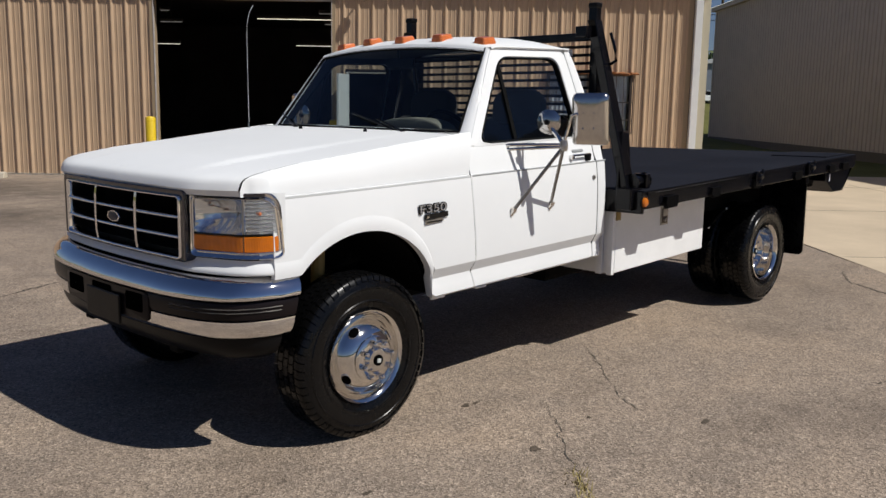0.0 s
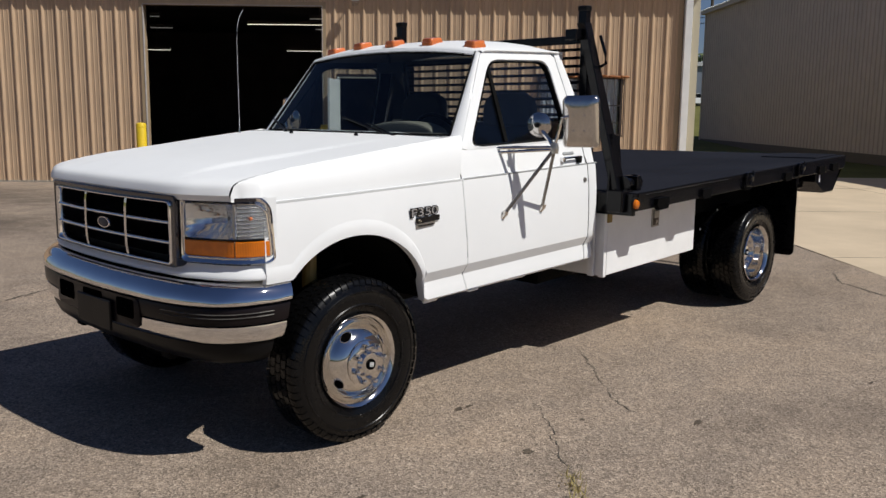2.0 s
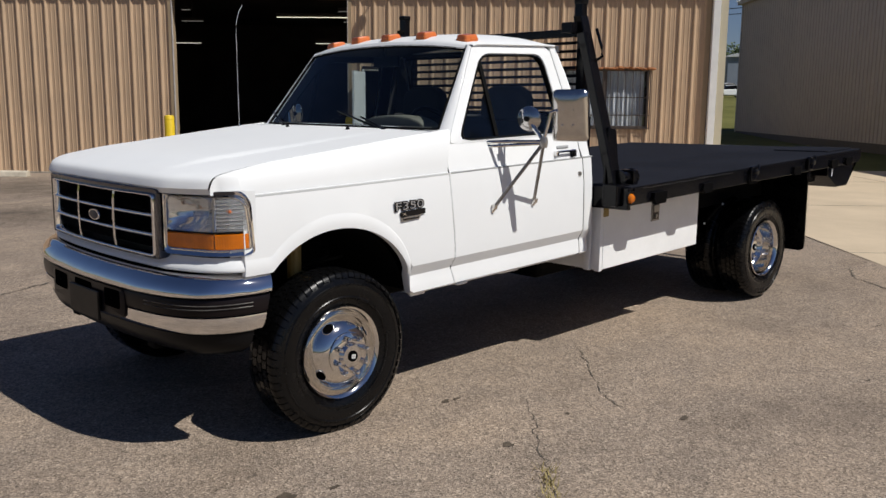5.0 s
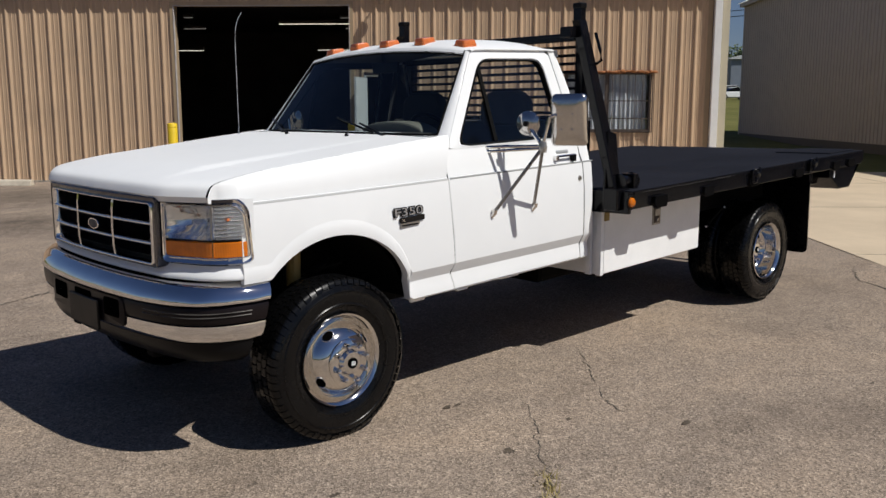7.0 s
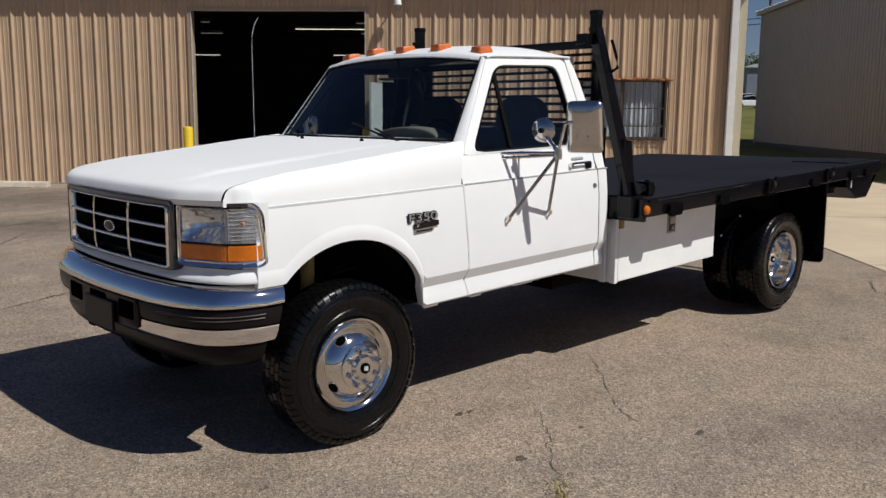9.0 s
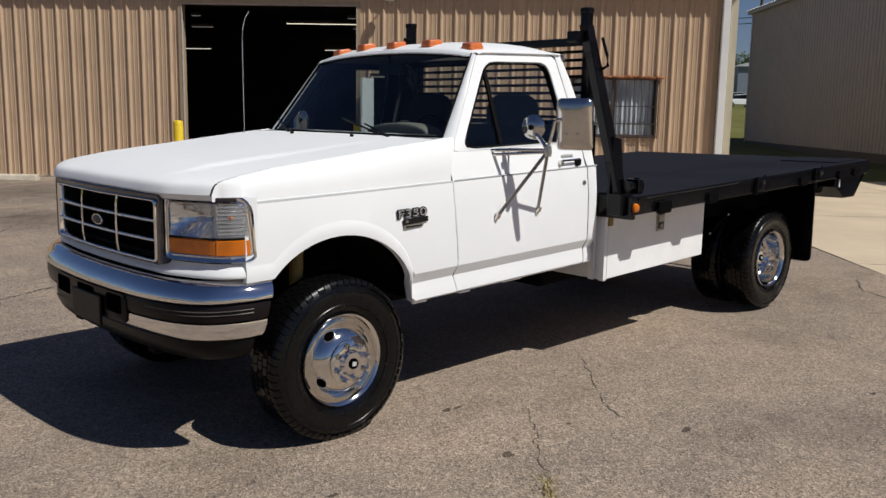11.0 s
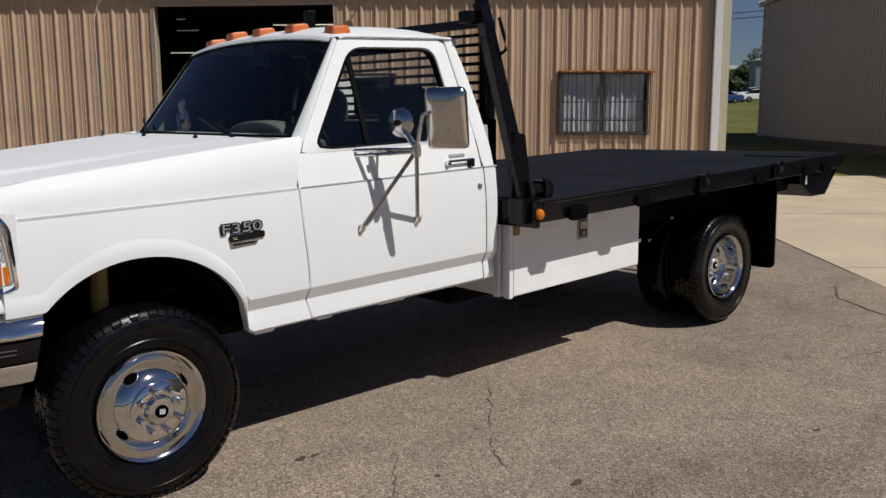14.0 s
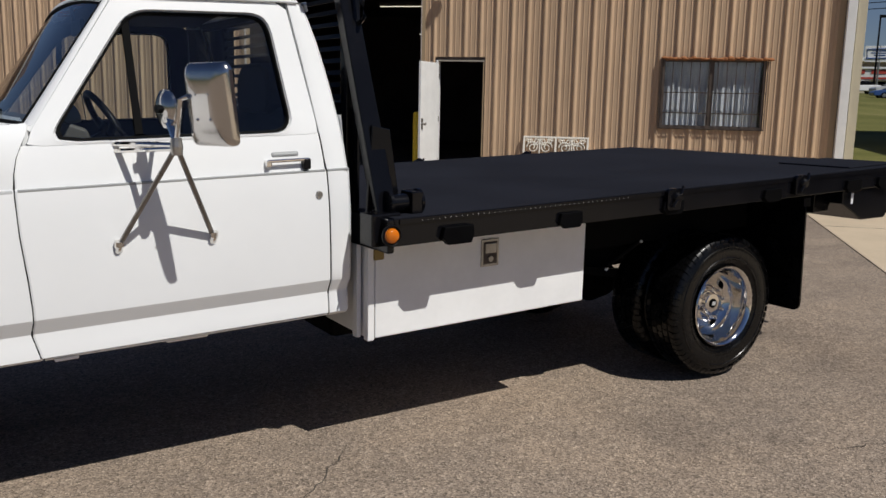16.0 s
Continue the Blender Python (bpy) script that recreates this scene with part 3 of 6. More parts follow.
def wall_door():
    o = part("door_2", box(-7.40, -7.36, -0.01, 0.18, 0, 2.24), WHITEM, m=B)
    tagged(o, "walk-in doorway standing open onto a dark interior", "doorway", kind="structure")
    part("jamb", box(-6.49, -6.47, -0.005, 0.10, 0, 2.24), TRIMT, o)
    part("head", box(-7.36, -6.47, -0.012, 0.10, 2.215, 2.245), CONC2, o)
    d = hold("door_leaf", B @ pose(-7.36, -0.04, 0.03, 0, 0, -98.0))
    part("panel", box(0, 0.86, -0.022, 0.022, 0, 2.15), WHITEM, d, bevel=0.004)
    for z in (0.25, 1.05, 1.85):
        part("hinge", tube([(0.0, 0.028, z), (0.0, 0.028, z + 0.1)], 0.01), DULL, d)
    k = part("knob", lathe([(0.0005, 0.09), (0.022, 0.085), (0.03, 0.065), (0.022, 0.045), (0.011, 0.04), (0.011, 0.02), (0.03, 0.018), (0.03, 0.0)], 16), DULL, d, m=pose(0.79, 0.02, 1.02))
    part("latch_plate", box(0.75, 0.83, 0.022, 0.026, 0.92, 1.12), DULL, d)
    tagged(d, "white metal walk-in door swung wide open", "door")


wall_door()


def shop_window():
    x0, x1, z0, z1 = -3.21, -1.45, 1.08, 2.29
    w = part("window_1", box(x0, x1, -0.045, 0.02, z0, z0 + 0.045), BARS, m=B, bevel=0.003)
    tagged(w, "barred workshop window with pleated curtains and a rusty top edge", "window", kind="structure")
    part("window_frame", box(x0, x1, -0.045, 0.02, z1 - 0.04, z1), BARS, w)
    part("window_frame", box(x0, x0 + 0.045, -0.045, 0.02, z0 + 0.045, z1 - 0.04), BARS, w)
    part("window_frame", box(x1 - 0.045, x1, -0.045, 0.02, z0 + 0.045, z1 - 0.04), BARS, w)
    xm = (x0 + x1) / 2 - 0.02
    part("mullion", box(xm - 0.035, xm + 0.035, -0.03, 0.02, z0 + 0.045, z1 - 0.04), BARS, w)
    for a, b in ((x0 + 0.045, xm - 0.035), (xm + 0.035, x1 - 0.045)):
        p = part("pane", box(a, b, 0.022, 0.026, z0 + 0.04, z1 - 0.04), CLEAR, w)
        p.visible_shadow = False
        rows = []
        n = 90
        for z in (z0 + 0.05, z1 - 0.03):
            rows.append([(a + (b - a) * (0.955 if a > xm else 0.99) * i / n, 0.066 + 0.011 * math.sin(i * 2 * math.pi * 8.5 / n) + 0.005 * math.sin(i * 1.7), z) for i in range(n + 1)])
        part("curtain", sheet(rows), CURTAIN, w, "pale pleated curtain", smooth=60)
    # the burglar bars stand off the wall
    n = 11
    for i in range(n + 1):
        x = x0 + 0.03 + (x1 - x0 - 0.06) * i / n
        part("bar", box(x - 0.006, x + 0.006, -0.077, -0.065, z0 - 0.01, z1 + 0.01), BARS, w)
    for z in (z0 - 0.01, z0 + 0.26, z0 + 0.62, z1 - 0.01):
        part("cross_bar", box(x0 - 0.03, x1 + 0.03, -0.065, -0.056, z, z + 0.02), BARS, w)
    for x in (x0 - 0.03, x1 + 0.02):
        part("side_bar", box(x, x + 0.012, -0.08, -0.03, z0 - 0.02, z1 + 0.02), BARS, w)
    # ragged rusted foam along the head
    rnd = random.Random(9)
    bm = bmesh.new()
    x = x0 - 0.02
    while x < x1 + 0.02:
        wd = 0.05 + 0.09 * rnd.random()
        r = 0.022 + 0.018 * rnd.random()
        bmesh.ops.create_icosphere(bm, subdivisions=2, radius=1, matrix=Matrix.LocRotScale((x + wd / 2, -0.06 + rnd.gauss(0, 0.012), z1 + 0.012 + rnd.gauss(0, 0.006)), None, (wd * 0.65, 0.05, r)))
        x += wd * 0.75
    for v in bm.verts:
        v.co += Vector((rnd.gauss(0, 0.004), rnd.gauss(0, 0.004), rnd.gauss(0, 0.004)))
    part("rusty_head", bm, RUST, w, "crumbling rust-coloured strip", smooth=50)


shop_window()


def wall_lamp():
    o = hold("wall_lamp", B @ pose(-7.0, 0, 3.80))
    part("bracket", tube([(0, -0.02, 0.06), (0, -0.22, 0.10), (0, -0.26, 0.06)], 0.015), WHITEM, o)
    part("hood", lathe([(0.001, 0.10), (0.05, 0.10), (0.07, 0.04), (0.085, -0.05), (0.075, -0.055)], 20, axis="z"), WHITEM, o, m=pose(0, -0.26, 0), smooth=40)
    part("globe", lathe([(0.07, -0.05), (0.075, -0.10), (0.05, -0.15), (0.001, -0.165)], 20, axis="z"), CLEAR, o, m=pose(0, -0.26, 0), smooth=60)
    part("base_plate", box(-0.05, 0.05, -0.03, 0.0, 0.0, 0.12), WHITEM, o)
    tagged(o, "white outdoor light fixed high on the workshop wall", "wall lamp")


wall_lamp()


def shop_lights():
    for x0, x1, y, z, mt in ((-10.46, -8.2, 6.0, 3.86, TUBE), (-9.4, -7.6, 6.0, 3.16, TUBE2), (-13.3, -12.58, 6.0, 3.15, TUBE2), (-13.1, -12.5, 6.0, 3.74, TUBE3), (-13.1, -12.85, 6.0, 4.04, TUBE3), (-8.77, -8.25, 6.0, 4.02, TUBE3), (-8.62, -8.25, 6.0, 3.74, TUBE3)):
        o = hold("strip_light", B @ pose((x0 + x1) / 2, y, z))
        h = (x1 - x0) / 2
        part("tube", tube([(-h, 0, 0), (h, 0, 0)], 0.010), mt, o)
        part("housing", box(-h, h, -0.06, 0.06, 0.025, 0.09), INSIDE, o)
        part("hanger", tube([(0, 0, 0.09), (0, 0, EAVE + 0.25 - z)], 0.006), INSIDE, o)
        tagged(o, "lit fluorescent strip light hanging in the workshop", "strip light", group="workshop strip lights")


shop_lights()


def scroll_panel():
    """White iron panel with scrolls, leaning on the wall."""
    o = hold("iron_panel", B @ pose(-5.06, -0.25, 0.0, -13, 0, 0))
    w, z0, z1 = 0.61, 0.50, 0.88
    part("top_rail", box(-w, w, -0.016, 0.016, z1 - 0.035, z1), IRON, o, bevel=0.004)
    part("bottom_rail", box(-w, w, -0.016, 0.016, z0, z0 + 0.035), IRON, o, bevel=0.004)
    for x in (-w, -0.018, w - 0.036):
        part("stile", box(x, x + 0.036, -0.016, 0.016, 0.0 if x != -0.018 else z0, z1 - 0.035), IRON, o, bevel=0.004)
    zc = (z0 + z1) / 2
    for cx in (-0.30, 0.30):
        for s in (-1, 1):
            for r0, ox, oz, turn in ((0.115, 0.135, -0.02, 1), (0.07, 0.07, 0.09, -1), (0.06, 0.20, 0.10, 1)):
                pts = []
                for i in range(28):
                    a = i / 27 * 3.4 * math.pi
                    r = r0 * (1 - 0.8 * i / 27)
                    pts.append((cx + s * (ox + r * math.cos(a * turn) - 0.01), 0, zc + oz + r * math.sin(a * turn)))
                part("scroll", tube(pts, 0.012, 6), IRON, o)
        part("leaf", tube([(cx, 0, z0 + 0.03), (cx, 0, z1 - 0.03)], 0.013, 6), IRON, o)
    tagged(o, "white wrought-iron scroll panel leaning on the wall", "iron panel")


scroll_panel()


def wheel_stop():
    o = part("wheel_stop", prism([(-0.10, 0), (-0.07, 0.10), (-0.04, 0.125), (0.04, 0.125), (0.07, 0.10), (0.10, 0)], -1.0, 1.0, "x"), KERB, m=B @ pose(-15.1, -1.0, 0), bevel=0.012)
    tagged(o, "weathered concrete wheel stop in front of the wall", "wheel stop")


wheel_stop()

# ---- the second building and the distance ----


def second_building():
    o = hold("warehouse", B @ pose(9.5, 0, 0))
    y1, ev = 29.9, 7.12
    bm = bmesh.new()
    pts = []
    y = -14.0
    while y < y1:
        pts += [(y, 0), (y + 0.14, 0), (y + 0.165, -0.03), (y + 0.215, -0.03), (y + 0.24, 0)]
        y += 0.305
    sheet([[(d, q, z) for q, d in pts if q <= y1] for z in (0.30, ev)], bm)
    part("ribbed_wall", bm, SIDE2, o)
    part("wall_core", box(0.03, 18, -14.0, y1 - 0.03, 0.0, ev), SIDE2, o)
    # dark band whose colour gives the shaded grass and soil below the wall
    part("footing", box(-0.03, 0.0, -14, y1, -0.05, 0.30), BARS, o, "dark strip painted as shaded grass and soil")
    # ribbed roof edge
    bm = bmesh.new()
    pr = []
    y = -14.3
    while y < y1 + 0.3:
        pr += [(y, 0), (y + 0.17, 0), (y + 0.2, 0.045), (y + 0.26, 0.045), (y + 0.29, 0)]
        y += 0.305
    sheet([[(x, q, z + h) for q, h in pr] for x, z in ((-0.30, ev + 0.02), (9, ev + 1.9), (18.3, ev + 0.02))], bm)
    part("roof", bm, ROOFM, o, solid=0.02)
    part("eave_trim", box(-0.26, -0.02, -14.2, y1 + 0.2, ev - 0.16, ev + 0.005), SIDE2, o)
    part("corner_trim", box(-0.05, 0.10, y1 - 0.1, y1 + 0.06, 0.1, ev), SIDE2, o)
    tagged(o, "tall grey-tan ribbed metal warehouse standing in shade", "building")


second_building()


def tree(x, y, h, r, seed):
    rnd = random.Random(seed)
    z = far_z(x, y) - 0.05
    o = hold("tree", pose(x, y, z))
    bm = tube([(0, 0, 0), (0.1, 0, h * 0.2), (0.0, 0.1, h * 0.45), (0.1, 0, h * 0.75)], h * 0.03, 8, taper=0.3)
    for i in range(7):
        a = i * 2.4 + rnd.random()
        zz = h * (0.28 + 0.06 * i)
        e = r * (0.5 + 0.3 * rnd.random())
        tube([(0, 0, zz), (e * 0.5 * math.cos(a), e * 0.5 * math.sin(a), zz + 0.1 * h), (e * math.cos(a), e * math.sin(a), zz + 0.17 * h)], h * 0.012, 5, bm, 0.3)
    part("trunk", bm, BARK, o)
    verts, faces = [], []
    clumps = []
    for i in range(26):
        a, rr, zz = rnd.random() * 6.28, r * math.sqrt(rnd.random()), rnd.random()
        k = math.sin(math.pi * (0.15 + 0.8 * zz))
        clumps.append((rr * k * math.cos(a), rr * k * math.sin(a), h * (0.28 + 0.68 * zz), r * (0.22 + 0.2 * rnd.random())))
    for cx, cy, cz, cr in clumps:
        for j in range(210):
            d = Vector((rnd.gauss(0, 1), rnd.gauss(0, 1), rnd.gauss(0, 0.8))).normalized() * cr * (0.55 + 0.5 * rnd.random())
            u = Vector((rnd.gauss(0, 1), rnd.gauss(0, 1), rnd.gauss(0, 1))).normalized()
            w = u.orthogonal().normalized()
            s = 0.22 + 0.18 * rnd.random()
            c = Vector((cx, cy, cz)) + d
            k = len(verts)
            verts += [c + u * s, c + w * s * 0.6, c - u * s, c - w * s * 0.6]
            faces.append((k, k + 1, k + 2, k + 3))
    me = bpy.data.meshes.new("crown")
    me.from_pydata([tuple(v) for v in verts], [], faces)
    me.materials.append(LEAF)
    new("crown", me).parent = o
    return tagged(o, "leafy dark green broad-leaved tree in the distance", "tree", group="distant trees")


for i, (bx, by, h, r) in enumerate([(37.2, 122, 7.9, 5.2), (31.3, 113, 4.6, 3.0), (36, 114, 5.0, 3.2), (46, 125, 9.5, 5.5), (55, 128, 10, 6.0)]):
    p = B @ Vector((bx, by, 0))
    tree(p.x, p.y, h, r, 20 + i)


def car(bx, by, turn, paint, words):
    p = B @ Vector((bx, by, 0))
    o = hold("parked_car", B @ pose(bx, by, far_z(p.x, p.y) - 0.17, 0, 0, turn))
    side = [(-2.3, 0.30), (-2.38, 0.55), (-2.25, 0.72), (-1.9, 0.82), (-1.0, 0.93), (1.35, 0.97), (2.1, 0.96), (2.32, 0.85), (2.36, 0.5), (2.28, 0.30)]
    part("body", prism(side, -0.86, 0.86), paint, o, bevel=0.06)
    cab = [(-1.2, 0.92), (-0.35, 1.38), (0.1, 1.44), (0.75, 1.42), (1.6, 0.97)]
    part("greenhouse", prism(cab, -0.72, 0.72), BLACKP, o, "dark car windows", bevel=0.04)
    part("roof", prism([(-0.4, 1.38), (0.05, 1.465), (0.72, 1.45), (0.95, 1.36), (0.7, 1.40), (0.1, 1.42)], -0.70, 0.70), paint, o, bevel=0.02)
    for x in (-1.35, 1.35):
        for y in (-0.80, 0.80):
            wh = part("wheel", lathe([(0.001, -0.09), (0.2, -0.09), (0.31, -0.08), (0.32, 0.08), (0.2, 0.09), (0.001, 0.09)], 20), RUBBER, o, m=pose(x, y, 0.32))
            part("rim", lathe([(0.001, -0.10), (0.18, -0.095), (0.2, -0.08)], 16), DULL, wh)
    return tagged(o, words, "car", group="parked cars")


car(15.0, 87, 8, BLUEP, "blue sedan parked beyond the grass")
car(19.9, 80, 3, BLUEP, "dark blue sedan parked beyond the grass")
car(22.0, 90, 12, GREYP, "silver-grey sedan parked beyond the grass")
car(26.5, 91, 12, PAINT, "white sedan parked beyond the grass")
car(30.5, 89, 12, GREYP, "silver sedan parked beyond the grass")
car(34.5, 88, 12, PAINT, "white sedan parked beyond the grass")
car(19.0, 93, 12, PAINT, "white sedan parked farther beyond the grass")
car(25.0, 84, 10, PAINT, "white sedan parked nearer across the grass")


def far_shop():
    o = hold("store_building", B @ pose(16, 130, 3.2))
    part("wall", box(-14, 16, 0, 12, 0, 4.2), CREAM, o)
    part("fascia", box(-14.2, 16.2, -0.5, 0, 2.5, 4.3), WHITEM, o, "white sign band")
    part("roof", box(-14.4, 16.4, -0.7, 12.3, 4.2, 4.5), WHITEM, o)
    for i in range(7):
        part("window", box(-12 + 4 * i, -9.4 + 4 * i, -0.06, 0, 0.6, 2.3), BLACKP, o)
    for k in range(9):
        part("letter_bar", box(-12 + 3 * k, -9.9 + 3 * k, -0.56, -0.5, 3.45, 4.05), REDM, o, "red bar of lettering")
    part("stripe", box(-14.2, 16.2, -0.55, -0.5, 2.65, 2.95), REDM, o)
    tagged(o, "low roadside store with a red and white fascia", "store")


far_shop()


def power_pole(bx, by, h, arm=True):
    p = B @ Vector((bx, by, 0))
    o = hold("utility_pole", B @ pose(bx, by, far_z(p.x, p.y) - 0.05))
    part("pole", tube([(0, 0, 0), (0, 0, h)], 0.16, 10, taper=0.65), BARK, o)
    if arm:
        part("cross_arm", box(-1.2, 1.2, -0.06, 0.06, h - 0.9, h - 0.78), BARK, o)
        for x in (-1.1, -0.5, 0.5, 1.1):
            part("insulator", lathe([(0.001, 0.2), (0.04, 0.18), (0.05, 0.05), (0.02, 0)], 8, axis="z"), DULL, o, m=pose(x, 0, h - 0.78))
    return tagged(o, "weathered wooden utility pole carrying wires", "utility pole", group="utility poles")


power_pole(19.9, 62, 17.0)


def lamp_pole(bx, by, h):
    p = B @ Vector((bx, by, 0))
    o = hold("street_lamp", B @ pose(bx, by, far_z(p.x, p.y) - 0.05))
    part("pole", tube([(0, 0, 0), (0, 0, h)], 0.13, 10, taper=0.7), BLACKPL, o)
    part("lamp_head", box(-0.1, 0.75, -0.18, 0.18, h - 0.1, h + 0.22), BLACKPL, o, bevel=0.05)
    tagged(o, "dark slender parking-lot lamp pole with a box head", "street lamp", group="parking-lot lamps")


lamp_pole(21.0, 95, 8.6)
lamp_pole(17.6, 98, 8.2)


def far_shed():
    o = hold("storage_shed", B @ pose(29.3, 100, 3.2))
    part("wall", box(0, 13, 0, 3, 0, 5.1), SHEDSHADE, o, "pale metal wall darkened to blue-grey for shade")
    part("roof", prism([(-0.3, 5.1), (6.5, 6.7), (13.3, 5.1), (13.3, 5.0), (-0.3, 5.0)], -0.3, 3.3), ROOFM, o)
    tagged(o, "pale grey metal shed beyond the parked cars", "shed")


far_shed()


def far_roof():
    o = hold("distant_building", B @ pose(44, 150, 3.2))
    part("wall", box(-13, 20, 0, 14, 0, 6.3), TRIMT, o)
    part("roof", box(-13.5, 20.5, -0.5, 14.5, 6.3, 7.0), WHITEM, o, "pale flat roof edge")
    tagged(o, "distant brown building with a pale roof edge", "building")


far_roof()


def road_sign():
    p = B @ Vector((22.4, 100, 0))
    o = hold("pole_sign", B @ pose(22.4, 100, far_z(p.x, p.y) - 0.05))
    part("pole", tube([(0, 0, 0), (0, 0, 5.7)], 0.12, 10), DULL, o)
    part("board", box(-1.65, 1.65, -0.1, 0.1, 3.75, 5.65), WHITEM, o, bevel=0.02)
    part("border", tube([(-1.4, -0.1, 4.15), (1.35, -0.1, 4.25), (1.35, -0.1, 5.35), (-1.4, -0.1, 5.25), (-1.4, -0.1, 4.15)], 0.09, 6), BLUEP, o, "dark blue border line")
    for i, w in enumerate((0.8, 1.0, 0.65)):
        part("bar", box(-w, w, -0.112, -0.1, 5.0 - 0.26 * i, 5.14 - 0.26 * i), BLUEP, o)
    tagged(o, "white roadside sign board with dark bars of lettering on a pole", "sign")


road_sign()


def wires():
    for k, (za, zb, xo) in enumerate(((17.5, 12.0, -0.5), (17.5, 11.8, 0.5), (10.4, 10.0, 0.0), (9.9, 9.5, 0.0))):
        pts = []
        for i in range(17):
            t = i / 16
            pts.append((19.9 + xo - 44 * t, 62 + (4 if k > 1 else 26) * t, za + (zb - za) * t - 3.0 * t * (1 - t)))
        o = part("power_line", tube(pts, 0.022 if k < 2 else 0.035, 5), BLACKP, m=B)
        tagged(o, "black overhead power line sagging between poles", "wire", group="overhead wires", kind="structure")


wires()


def tree_line():
    """A dark belt of trees far across the lot, behind the walk; it shows in the chrome."""
    rnd = random.Random(77)
    verts, faces = [], []
    for i in range(260):
        a = radians(150 + 170 * (i + rnd.random()) / 260)
        r = 150 + 20 * rnd.random()
        h = 3.5 + 4.5 * rnd.random() + 2.0 * math.sin(i * 0.11)
        bx, by = 2 + r * math.cos(a), -2 + r * math.sin(a)
        for j in range(46):
            t = rnd.random()
            c = Vector((bx + rnd.gauss(0, 2.2), by + rnd.gauss(0, 2.2), max(0.3, h * t)))
            u = Vector((rnd.gauss(0, 1), rnd.gauss(0, 1), rnd.gauss(0, 1))).normalized()
            w = u.orthogonal().normalized()
            s = 0.8 + 0.6 * rnd.random()
            k = len(verts)
            verts += [tuple(c + u * s), tuple(c + w * s * 0.7), tuple(c - u * s), tuple(c - w * s * 0.7)]
            faces.append((k, k + 1, k + 2, k + 3))
    me = bpy.data.meshes.new("tree_belt")
    me.from_pydata(verts, [], faces)
    me.materials.append(LEAF)
    tagged(new("tree_belt", me), "distant dark green belt of trees across the lot", "trees", kind="stuff")


tree_line()

# ---- the flatbed truck ----
# x runs from the nose to the tail with the front axle at 0, the driver's side at minus y; the body rides nose-down
TRUCK = hold("flatbed_truck", pose(0.035, 0, 0, 0, -2.18, 0))
tagged(TRUCK, "white single-cab dually truck with a black steel flatbed and chrome trim", "truck")

WIDTH = [(0.552, 0.905), (0.558, 0.921), (0.566, 0.929), (0.60, 0.9275), (0.647, 0.9205), (0.654, 0.9205), (0.662, 0.9245), (0.701, 0.9480), (0.709, 0.9515), (0.75, 0.9535), (0.84, 0.9545), (1.0, 0.952), (1.13, 0.940), (1.147, 0.937), (1.154, 0.925), (1.25, 0.903), (1.345, 0.872)]
HOOD_Z = [(-0.80, 1.165), (-0.765, 1.174), (-0.757, 1.199), (-0.748, 1.218), (-0.733, 1.231), (-0.70, 1.242), (-0.62, 1.253), (-0.45, 1.270), (0.0, 1.307), (0.36, 1.338), (0.74, 1.368)]


def width_at(z):
    return lerp(z, WIDTH)


def taper(x):
    return -0.024 * max(0.0, (0.15 - x) / 0.65) ** 2


LAMP_PLAN = [(-0.722, 0.604), (-0.612, 0.845), (-0.562, 0.893), (-0.508, 0.922), (-0.478, 0.929)]


def hood_nose(y):
    """The plan of the hood's lip above grille and lamps."""
    return curve(abs(y), [(0.0, -0.738), (0.3, -0.732), (0.604, -0.718), (0.75, -0.667), (0.845, -0.618), (0.90, -0.560)])


def glass_y(z):
    return 0.872 - 0.341 * (z - 1.345)


def arch_z(x):
    k = 1 - ((x + 0.025) / (0.442 if x < -0.025 else 0.464)) ** 2
    z = 0.56 + 0.397 * math.sqrt(k) if k > 0 else 0.552
    if x < 0:
        z = max(z, 0.81)
    return z


def edge_z(x):
    return curve(x, HOOD_Z)


HOOD_FRONT = hood_nose(0.852)


def hood_base(x, d):
    """Height of the hood's rim, d behind its lip."""
    if d >= 0.30:
        return edge_z(x)
    w = max(0.0, d / 0.30)
    return (1 - w) * edge_z(-0.76 + d) + w * edge_z(x)


def seam_y(x):
    return 0.857 + 0.009 * (x + 0.5) / 1.24


DOOR_FRONT = [(0.566, 0.757), (0.60, 0.748), (0.655, 0.733), (0.70, 0.738), (0.80, 0.733), (0.9, 0.722), (1.0, 0.711), (1.15, 0.705), (1.25, 0.718), (1.345, 0.762)]


